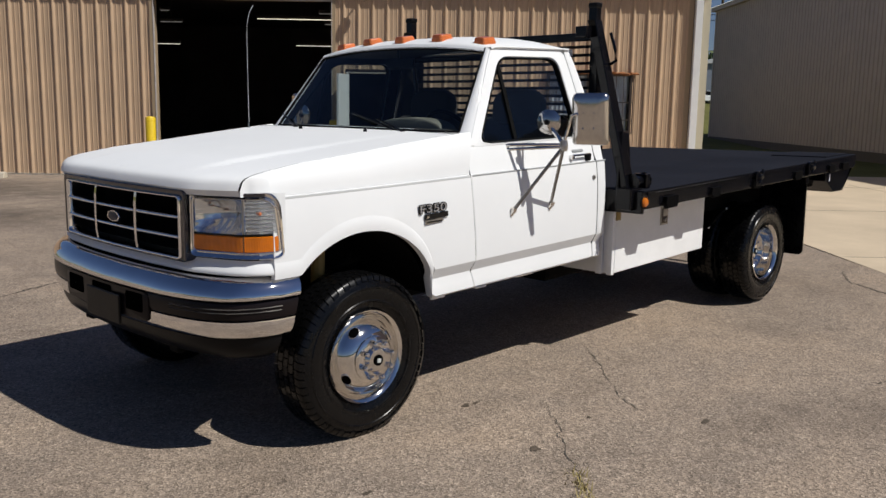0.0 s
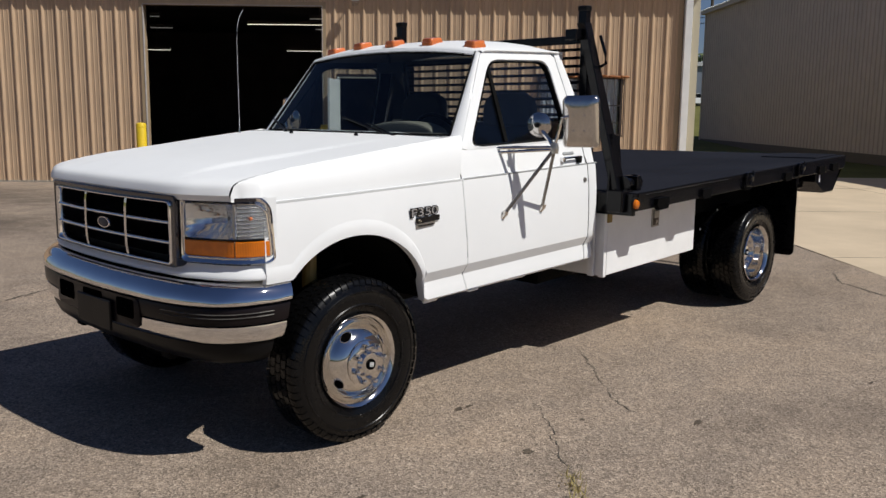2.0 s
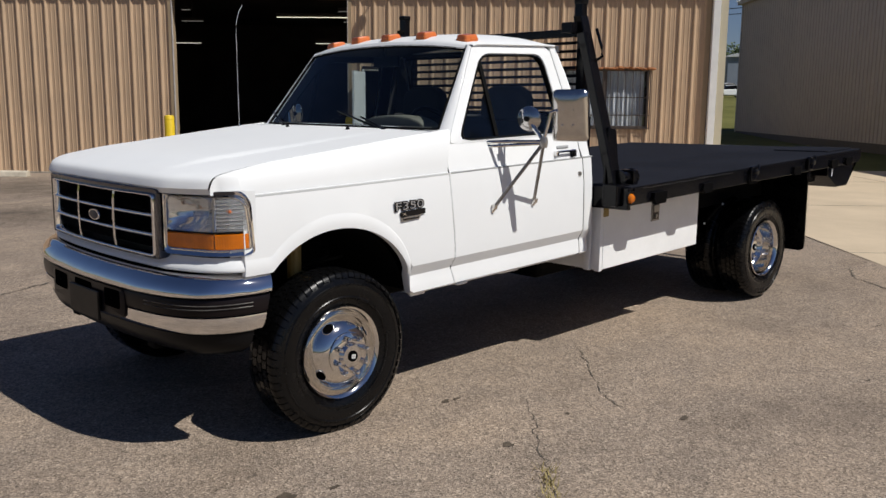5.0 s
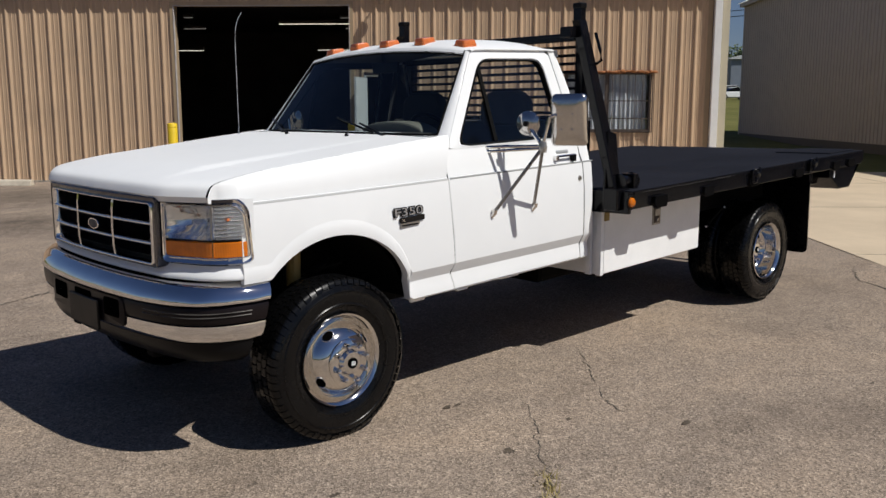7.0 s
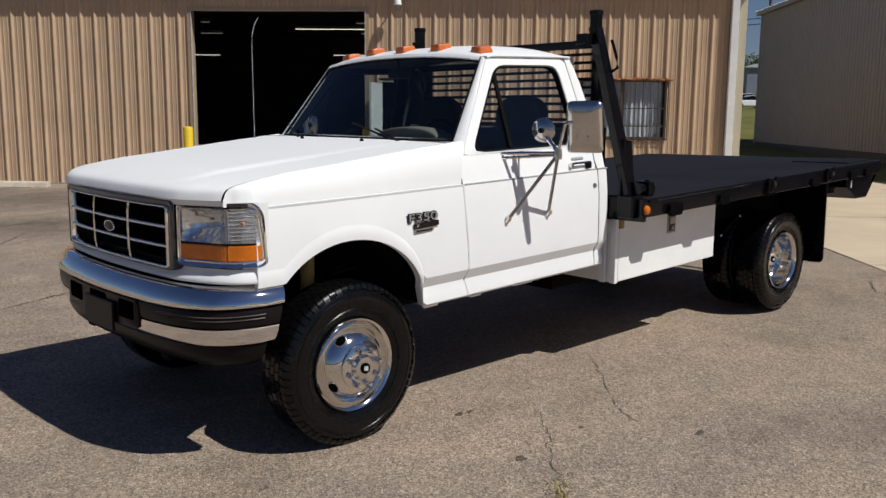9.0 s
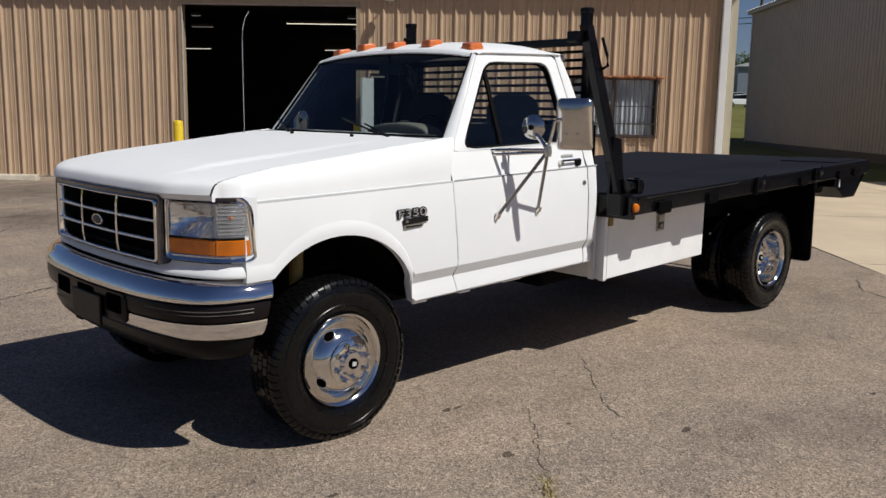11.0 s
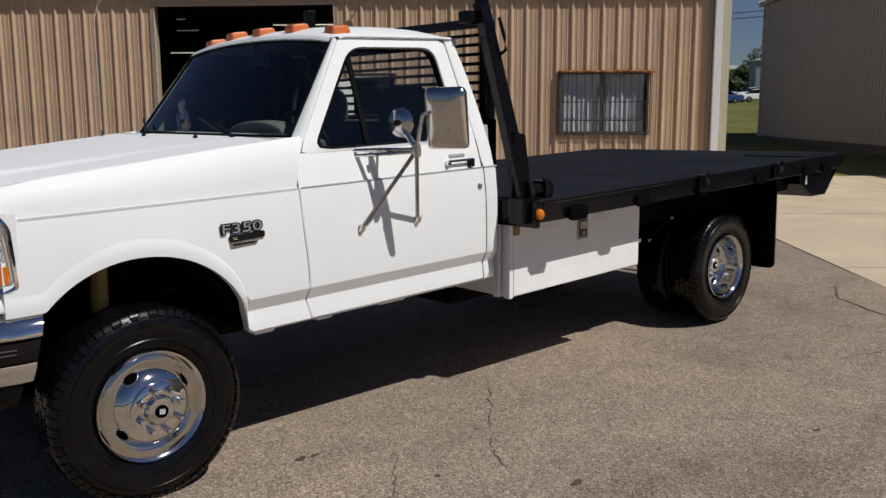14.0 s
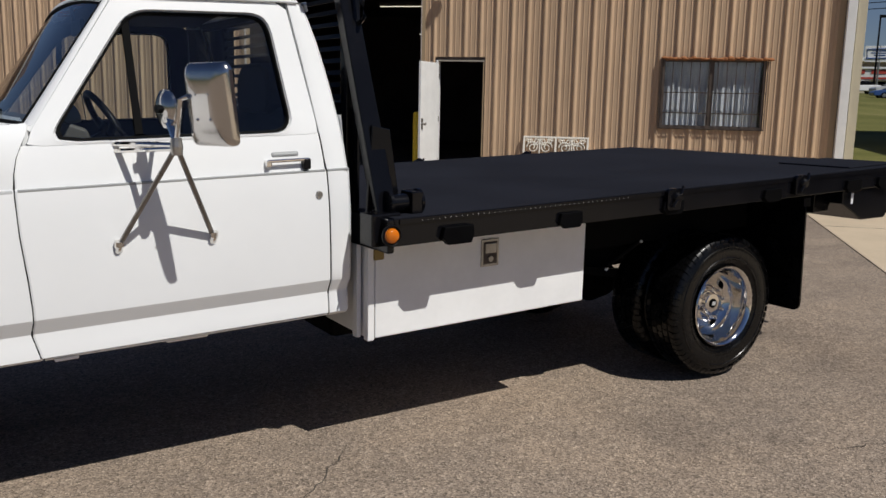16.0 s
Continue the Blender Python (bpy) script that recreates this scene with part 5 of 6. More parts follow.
def grille():
    g = hold("grille")
    g.parent = TRUCK
    z0, z1, w = 0.882, 1.172, 0.590

    def strip(ya, yb, za, zb, fwd, deep, name, mat, label="", n=12):
        rows = []
        ys = frange(ya, yb, n)
        prof = [(deep, za), (fwd + 0.008, za), (fwd + 0.002, za + (zb - za) * 0.16), (fwd, za + (zb - za) * 0.5), (fwd + 0.002, za + (zb - za) * 0.84), (fwd + 0.008, zb), (deep, zb)]
        for d, z in prof:
            rows.append([(grille_x(y) + d, y, z) for y in ys])
        bm = sheet(rows)
        cap(bm, [r[0] for r in rows])
        cap(bm, [r[-1] for r in rows], True)
        return part(name, bm, mat, g, label, smooth=55)
    # the surround: a band that leans in towards the opening, with a bright bead round its inner edge
    def loop(hw, za, zb, r, d):
        pts = round_poly([(-hw, za), (-hw, zb), (hw, zb), (hw, za)], r, 5)
        out = []
        for (ya, ca), (yb, cb) in zip(pts, pts[1:] + pts[:1]):
            for k in range(4):
                y, z = ya + (yb - ya) * k / 4, ca + (cb - ca) * k / 4
                out.append((grille_x(y) + d, y, z))
        return out
    band = [loop(0.598, 0.874, 1.180, 0.020, 0.05), loop(0.598, 0.874, 1.180, 0.020, -0.010), loop(0.595, 0.877, 1.177, 0.020, -0.013), loop(0.564, 0.882, 1.156, 0.020, -0.006)]
    part("surround", sheet(band, None, True), DARKCHR, g, "dark bright-metal grille surround", smooth=30)
    bead = [loop(0.564, 0.880, 1.156, 0.020, -0.004), loop(0.563, 0.881, 1.155, 0.020, -0.013), loop(0.560, 0.884, 1.153, 0.020, -0.016), loop(0.554, 0.889, 1.149, 0.018, -0.015), loop(0.551, 0.892, 1.146, 0.018, -0.010), loop(0.550, 0.893, 1.145, 0.018, 0.04)]
    part("inner_bead", sheet(bead, None, True), CHROME, g, smooth=60)
    for s in (-1, 1):
        strip(s * 0.200 - 0.010, s * 0.200 + 0.010, 0.890, 1.148, -0.011, 0.05, "vertical_bar", CHROME, n=3)
    hgt = (1.148 - 0.890) / 3
    for k in (1, 2):
        z = 0.890 + hgt * k
        strip(-0.556, 0.556, z - 0.0075, z + 0.0075, -0.010, 0.05, "cross_bar", CHROME)
    # dark fine mesh behind
    part("mesh_backing", sheet([[(grille_x(y) + 0.055, y, z) for y in frange(-w, w, 12)] for z in (z0, z1)]), BLACKPL, g)
    for i in range(34):
        z = z0 + 0.03 + (z1 - z0 - 0.06) * i / 33
        strip(-w + 0.02, w - 0.02, z - 0.0018, z + 0.0018, 0.028, 0.055, "fin", BLACKPL, n=6)
    part("emblem", lathe([(0.0005, -0.032), (0.04, -0.031), (0.052, -0.026), (0.056, -0.018), (0.056, 0.0)], 32), BLUED, g, "dark blue oval badge", smooth=30, m=pose(grille_x(0) - 0.006, 0, 1.019, 0, 0, -90) @ Matrix.Diagonal((0.95, 0.35, 0.42, 1)))
    part("emblem_rim", lathe([(0.052, -0.028), (0.060, -0.028), (0.062, -0.018), (0.056, -0.01)], 32), CHROME, g, m=pose(grille_x(0) - 0.006, 0, 1.019, 0, 0, -90) @ Matrix.Diagonal((0.95, 0.35, 0.42, 1)))
    return g


def head_lamp(s):
    h = hold("head_lamp")
    h.parent = TRUCK
    z0, z1 = 0.900, 1.178

    def xy(t):
        """From the grille (t=0) round to the fender (t=1)."""
        y = lerp(t, [(0, 0.604), (0.62, 0.845), (0.80, 0.895), (0.92, 0.9295), (1.0, 0.9375)])
        x = lerp(t, [(0, -0.697), (0.62, -0.606), (0.80, -0.556), (0.92, -0.500), (1.0, -0.453)])
        return x, y

    def patch(ta, tb, za, zb, off, name, mat, label="", n=14, depth=0.0, smooth=40, parent=None):
        rows = []
        for z in (za, za + 0.004, zb - 0.004, zb):
            k = off if za < z < zb else off + 0.006
            row = []
            for t in frange(ta, tb, n):
                x, y = xy(t)
                row.append((x + k * 0.85, s * (y - k * 0.45), z))
            rows.append(row)
        bm = sheet(rows)
        return part(name, bm, mat, parent or h, label, smooth=smooth)

    def ring(pts, r, d):
        """A rounded outline on the lamp's face; s along it in metres, z up, d inwards."""
        out = []
        pts = round_poly(pts, r, 5)
        for (sa, ca), (sb, cb) in zip(pts, pts[1:] + pts[:1]):
            for k in range(4):
                x, y = xy((sa + (sb - sa) * k / 4) / 0.36)
                out.append((x + d * 0.85, s * (y - d * 0.45), ca + (cb - ca) * k / 4))
        return out
    outer = [(0.001, z0), (0.001, z1), (0.325, z1), (0.348, z1 - 0.05), (0.359, z0)]
    lip = [(0.009, 0.924), (0.009, 1.154), (0.316, 1.154), (0.338, 1.118), (0.351, 0.924)]
    hole = [(0.014, 0.930), (0.014, 1.148), (0.312, 1.148), (0.333, 1.115), (0.346, 0.930)]
    band = [ring(outer, 0.024, 0.045), ring(outer, 0.024, 0.001), ring([(a * 0.995 + 0.001, 1.039 + (b - 1.039) * 0.985) for a, b in outer], 0.024, -0.004), ring(lip, 0.018, 0.012)]
    part("bezel", sheet(band, None, True), CHROME, h, "chrome headlight bezel", smooth=30)
    bead = [ring(lip, 0.018, 0.013), ring(lip, 0.018, 0.003), ring([((a + c) / 2, (b + d) / 2) for (a, b), (c, d) in zip(lip, hole)], 0.017, 0.000), ring(hole, 0.016, 0.002), ring(hole, 0.016, 0.03)]
    part("bezel_bead", sheet(bead, None, True), CHROME, h, smooth=60)
    patch(0.02, 0.86, z1 - 0.021, z1 - 0.001, -0.004, "top_seal", DARKCHR, "dark strip under the hood lip")
    # white sheet metal behind the bezel's outer end
    part("lamp_surround", sheet([[(xy(t)[0] + 0.010, s * (xy(t)[1] - 0.005), z) for t in frange(0.80, 1.0, 8)] for z in (0.895, 1.0, 1.172)]), PAINT, h, "white sheet metal round the lamp", smooth=60)
    zm, zt = 1.004, 1.150
    rows = []
    for z in frange(zm - 0.004, zt + 0.004, 17):
        v = (z - (zm + zt) / 2) / 0.078
        row = []
        for t in frange(0.03, 0.645, 29):
            u = (t - 0.34) / 0.31
            d = 0.014 + 0.085 * max(0, (1 - u * u) * (1 - v * v)) + 0.0026 * math.sin(t * 90) + 0.0018 * math.sin(z * 240)
            row.append((xy(t)[0] + d, s * (xy(t)[1] - d * 0.35), z))
        rows.append(row)
    part("reflector", sheet(rows), SILVER, h, "bright rippled reflector", smooth=70)
    bx, by = xy(0.34)
    part("bulb", lathe([(0.0005, -0.028), (0.009, -0.024), (0.011, 0.0), (0.011, 0.03)], 12), LAMPCLR, h, m=pose(bx + 0.06, s * (by - 0.02), 1.075, 0, 0, -90))
    patch(0.034, 0.635, zm, zt, 0.006, "lamp_lens", CLEAR, "clear headlight lens")
    patch(0.655, 0.94, zm, zt - 0.004, 0.004, "corner_lens", LAMPCLR, "clear ribbed corner lens")
    for i in range(8):
        z = zm + 0.012 + i * 0.0165
        patch(0.665, 0.925, z, z + 0.006, 0.001, "rib", LAMPCLR)
    part("corner_reflector", sheet([[(xy(t)[0] + 0.03, s * (xy(t)[1] - 0.02), z) for t in (0.65, 0.8, 0.94)] for z in (zm, zt)]), WHITEM, h)
    part("corner_bulb", lathe([(0.0005, -0.016), (0.008, -0.012), (0.009, 0.01)], 10), AMBERC, h, m=pose(xy(0.80)[0] + 0.012, s * (xy(0.80)[1] - 0.008), 1.09))
    patch(0.034, 0.64, 0.928, zm - 0.008, 0.004, "amber_lens", AMBER, "amber turn-signal lens")
    patch(0.655, 0.955, 0.928, zm - 0.008, 0.001, "amber_lens", AMBER, "amber turn-signal lens")
    part("amber_backing", sheet([[(xy(t)[0] + 0.03, s * (xy(t)[1] - 0.02), z) for t in frange(0.05, 0.95, 8)] for z in (0.92, zm)]), WHITEM, h)
    patch(0.034, 0.955, zm - 0.008, zm, 0.001, "divider", BLACKPL)
    patch(0.634, 0.655, zm, zt, 0.001, "divider", DULL, n=3)
    return h


def bumper():
    b = hold("front_bumper")
    b.parent = TRUCK
    plan = [(-0.375, -0.955), (-0.46, -0.948), (-0.55, -0.925), (-0.63, -0.885), (-0.69, -0.82), (-0.735, -0.73), (-0.77, -0.60), (-0.795, -0.42), (-0.808, -0.22), (-0.812, -0.08)]
    line = [Vector((x, y, 0)) for x, y in plan] + [Vector((x, -y, 0)) for x, y in reversed(plan)]
    fine = []
    n = len(line)
    for i in range(n - 1):
        p0, p1, p2, p3 = line[max(0, i - 1)], line[i], line[i + 1], line[min(n - 1, i + 2)]
        for j in range(4):
            t = j / 4
            fine.append(0.5 * ((2 * p1) + (p2 - p0) * t + (2 * p0 - 5 * p1 + 4 * p2 - p3) * t * t + (3 * p1 - p0 - 3 * p2 + p3) * t**3))
    fine.append(line[-1])
    nor = []
    for i in range(len(fine)):
        d = (fine[min(i + 1, len(fine) - 1)] - fine[max(i - 1, 0)]).normalized()
        nor.append(Vector((d.y, -d.x, 0)) * -1 if (Vector((d.y, -d.x, 0)) * -1).dot(fine[i] - Vector((0.2, 0, 0))) > 0 else Vector((d.y, -d.x, 0)))

    def sweep(prof, i0=0, i1=None, wave=0.0):
        idx = range(i0, (i1 if i1 is not None else len(fine)))
        rows = []
        for o, z in prof:
            rows.append([tuple(fine[i] + nor[i] * (o + wave * math.sin(i * 0.83 + z * 50) * math.sin(i * 0.31)) + Vector((-0.22 * (0.826 - z) * max(0.0, (fine[i].x + 0.62) / 0.245), 0, z))) for i in idx])
        bm = sheet(rows)
        return bm
    part("chrome_top", sweep([(-0.080, 0.806), (-0.078, 0.8215), (-0.060, 0.822), (-0.036, 0.816), (-0.014, 0.800), (0.001, 0.780), (0.009, 0.762), (0.0125, 0.748), (0.0115, 0.738), (0.004, 0.732), (-0.012, 0.727)], wave=0.0011), CHROME, b, "polished chrome upper bumper face", smooth=40)
    # near-black sheet painted as the shade in the gap behind the chrome
    part("top_pad", sweep([(-0.17, 0.832), (-0.081, 0.829), (-0.080, 0.80)]), SHADE_BADGE, b, "near-black sheet for the shade behind the bumper")
    part("rub_strip", sweep([(-0.012, 0.729), (0.000, 0.725), (0.004, 0.712), (0.004, 0.672), (0.0, 0.654), (-0.012, 0.648)]), BUMPBLACK, b, "black bumper strip", smooth=40)
    for z in (0.701, 0.685):
        part("pinstripe", sweep([(0.004, z - 0.002), (0.0095, z), (0.004, z + 0.002)], 4, 26), DULL, b)
    part("chrome_bottom", sweep([(-0.012, 0.649), (0.000, 0.645), (0.002, 0.622), (-0.006, 0.592), (-0.02, 0.574), (-0.05, 0.568)]), CHROME, b, "chrome lower bumper face", smooth=40)
    part("valance", sweep([(-0.05, 0.572), (-0.03, 0.566), (-0.035, 0.535), (-0.055, 0.49), (-0.11, 0.46)], 2, len(fine) - 2), BLACKPL, b, "black plastic air dam", smooth=40)
    # openings and plate bracket in the middle
    x = -0.812
    # a black moulding fills the middle; three blacker patches paint shaded openings, plate bracket in front
    def mid(ya, yb, za, zb, d0, d1, name, mat, label="", r=0.012, n=13):
        pts = round_poly([(ya, za), (ya, zb), (yb, zb), (yb, za)], r, 4)
        dense = []
        for (a, c), (e, f) in zip(pts, pts[1:] + pts[:1]):
            dense += [(a + (e - a) * k / 6, c + (f - c) * k / 6) for k in range(6)]

        def ring(k, d):
            yc, zc = (ya + yb) / 2, (za + zb) / 2
            return [(-0.812 + 0.09 * (yc + (y - yc) * k) ** 2 + d, yc + (y - yc) * k, zc + (z - zc) * k) for y, z in dense]
        return part(name, sheet([ring(1.0, d1), ring(1.0, d0 + 0.004), ring(0.985, d0), ring(0.5, d0), ring(0.05, d0)], None, True), mat, b, label, smooth=40)
    mid(-0.415, 0.415, 0.594, 0.727, -0.010, 0.03, "centre_moulding", BUMPBLACK, "black plastic bumper centre", 0.04)
    mid(-0.375, -0.235, 0.632, 0.716, -0.0125, 0.0, "air_opening", SHADE_BADGE)
    mid(-0.10, 0.09, 0.684, 0.716, -0.0125, 0.0, "air_opening", SHADE_BADGE)
    mid(0.20, 0.375, 0.632, 0.712, -0.0125, 0.0, "air_opening", SHADE_BADGE)
    part("plate_bracket", box(x - 0.026, x - 0.013, -0.205, 0.125, 0.552, 0.690), BLACKPL, b, "bare black licence plate bracket", bevel=0.006)
    return b


def tyre_mesh():
    """A carcass with zigzag centre ribs and notched lugs that wrap over the shoulders."""
    prof = [(0.225, 0.075), (0.240, 0.098), (0.275, 0.111), (0.315, 0.1135), (0.345, 0.108), (0.364, 0.098), (0.377, 0.080), (0.380, 0.0), (0.377, -0.080), (0.364, -0.098), (0.345, -0.108), (0.315, -0.1135), (0.275, -0.111), (0.240, -0.098), (0.225, -0.075)]
    bm = lathe(prof, 96)
    for ya, yb, off in ((0.022, 0.054, 0.5), (-0.015, 0.015, 0.0), (-0.054, -0.022, 0.5)):
        n = 58
        for k in range(n):
            a0, a1 = 2 * math.pi * (k + off) / n, 2 * math.pi * (k + off + 0.86) / n
            vs = []
            for r in (0.370, 0.389):
                for a, y in ((a0, ya), (a1, ya), (a1 + 0.012, (ya + yb) / 2), (a1, yb), (a0, yb), (a0 + 0.012, (ya + yb) / 2)):
                    vs.append(bm.verts.new((r * math.cos(a), y, r * math.sin(a))))
            bm.faces.new(vs[6:])
            for i in range(6):
                j = (i + 1) % 6
                bm.faces.new([vs[i], vs[j], vs[6 + j], vs[6 + i]])
    sect = ((0.062, 0.368), (0.062, 0.3885), (0.088, 0.3865), (0.099, 0.379), (0.1060, 0.366), (0.1085, 0.356), (0.1020, 0.354))
    n = 64
    for s in (1, -1):
        for k in range(n):
            long = k % 2
            a0, a1 = 2 * math.pi * k / n, 2 * math.pi * (k + 0.84) / n
            ends = []
            for a in (a0, a1):
                ends.append([bm.verts.new(((r + (0.006 if long and r < 0.36 and y > 0.1 else 0)) * math.cos(a + 0.03 * (y - 0.06) / 0.05), s * y, (r + (0.006 if long and r < 0.36 and y > 0.1 else 0)) * math.sin(a + 0.03 * (y - 0.06) / 0.05))) for y, r in sect])
            for i in range(len(sect) - 1):
                bm.faces.new([ends[0][i], ends[0][i + 1], ends[1][i + 1], ends[1][i]])
            bm.faces.new(ends[0])
            bm.faces.new(ends[1])
    # raised rings on the sidewall
    for s in (1, -1):
        lathe([(0.258, s * 0.106), (0.262, s * 0.1125), (0.268, s * 0.1130), (0.272, s * 0.110)], 96, bm)
        lathe([(0.322, s * 0.1120), (0.325, s * 0.1150), (0.329, s * 0.1150), (0.333, s * 0.110)], 96, bm)
    return bm


def wheel(x, y, z, s, kind):
    """A dually wheel: the front ones dome out, the rear ones dish in."""
    w = hold("front_wheel" if kind == "front" else "rear_wheel", pose(x, y, z, 0, 9, 0) @ Matrix.Diagonal((1, -s, 1, 1)))
    w.parent = TRUCK
    # built with the outer face towards minus y
    part("tyre", tyre_mesh(), RUBBER, w, "black all-terrain tyre", smooth=30)
    if kind == "inner":
        part("rim", lathe([(0.226, -0.08), (0.21, -0.07), (0.20, 0.0), (0.21, 0.07), (0.226, 0.08)], 40), DARK, w, smooth=40)
        part("disc", lathe([(0.21, -0.02), (0.0005, -0.02)], 32), DARK, w)
        return w
    if kind == "front":
        prof = [(0.212, -0.070), (0.224, -0.090), (0.229, -0.100), (0.226, -0.106), (0.214, -0.100), (0.203, -0.082), (0.196, -0.066), (0.186, -0.060), (0.176, -0.070), (0.160, -0.098), (0.138, -0.124), (0.112, -0.138), (0.108, -0.139)]
        hub0 = -0.139
    else:
        prof = [(0.216, -0.080), (0.226, -0.098), (0.231, -0.105), (0.227, -0.111), (0.215, -0.105), (0.206, -0.085), (0.203, -0.05), (0.198, -0.01), (0.186, 0.022), (0.165, 0.038), (0.14, 0.035), (0.118, 0.022), (0.108, 0.015)]
        hub0 = 0.015
    prof = [(r * 0.975, h) for r, h in prof]
    part("bead", lathe([(prof[1][0], -0.088), (0.236, -0.096), (0.245, -0.10)], 64), RUBBER, w, smooth=40)
    part("rim", lathe(prof, 64), STEEL, w, "mirror-polished steel wheel cover", smooth=40)
    # the hub plate with its eight nuts
    part("hub", lathe([(0.108, hub0), (0.108, hub0 - 0.010), (0.100, hub0 - 0.016), (0.062, hub0 - 0.018), (0.056, hub0 - 0.034), (0.050, hub0 - 0.040), (0.0005, hub0 - 0.042)], 48), STEEL, w, smooth=35)
    for k in range(8):
        a = 2 * math.pi * (k + 0.5) / 8
        nut = lathe([(0.0005, -0.046), (0.008, -0.044), (0.012, -0.036), (0.0135, -0.020), (0.0150, 0.0)], 10)
        part("lug_nut", nut, CHROME, w, smooth=40, m=pose(0.084 * math.cos(a), hub0 - 0.012, 0.084 * math.sin(a)))
    part("centre_cap", lathe([(0.026, hub0 - 0.0415), (0.025, hub0 - 0.047), (0.0005, hub0 - 0.048)], 24), SHADE_BADGE, w, "black centre badge")
    for u in (-0.008, 0.0, 0.008):
        part("cap_mark", box(u - 0.0022, u + 0.0022, hub0 - 0.0500, hub0 - 0.047, -0.010, 0.010), WHITEM, w)
    # hand holes: near-black discs on the cover paint the shade inside them
    for k in range(4):
        a = math.radians(40 + 90 * k)
        r = 0.149 if kind == "front" else 0.144
        yy, tilt = (-0.102, 48) if kind == "front" else (0.036, -6)
        m = Matrix.Rotation(-a, 4, "Y") @ pose(r, yy, 0, 0, 0, tilt if kind == "front" else 0)
        part("hand_hole", lathe([(0.0005, -0.0065), (0.86, -0.0065), (1.0, -0.0060), (1.0, 0.004)], 24), SHADE_BADGE, w, "black disc painted as a shaded hand hole", m=m @ Matrix.Diagonal((0.020, 1, 0.029, 1)))
        part("hole_lip", lathe([(0.96, -0.0055), (1.01, -0.0078), (1.07, -0.0074), (1.12, -0.002), (1.10, 0.004)], 24), BRUSHED, w, m=m @ Matrix.Diagonal((0.020, 1, 0.029, 1)))
    return w


def badge():
    m = pose(0.405, -(width_at(1.0) + 0.004), 0.998, 90, 0, 0)
    o = hold("badge")
    o.parent = TRUCK
    o.matrix_basis = m
    wide = Matrix.Diagonal((1.72, 1, 1, 1))
    text_part("model_outline", "F350", 0.056, BLACKP, o, pose(0.004, 0.019, 0.0015) @ wide, 0.0015, 0.0042)
    text_part("model_letters", "F350", 0.056, BADGEM, o, pose(0.004, 0.019, 0.0045) @ wide, 0.002, 0.0)
    part("sub_plate", prism(round_poly([(-0.052, -0.034), (-0.056, -0.008), (0.108, -0.003), (0.108, -0.030)], 0.006, 3), 0.0, 0.005, "z"), BLACKP, o, "black badge plate")
    text_part("trim_letters", "XL", 0.020, CHROME, o, pose(-0.030, -0.020, 0.0055), 0.001)
    part("chrome_plate", prism(round_poly([(-0.050, -0.056), (-0.052, -0.036), (0.075, -0.033), (0.075, -0.050)], 0.005, 3), 0.0, 0.004, "z"), DULL, o, "small chrome plate")
    part("bar", box(-0.040, 0.062, -0.049, -0.042, 0.004, 0.006), BLACKP, o)
    return o


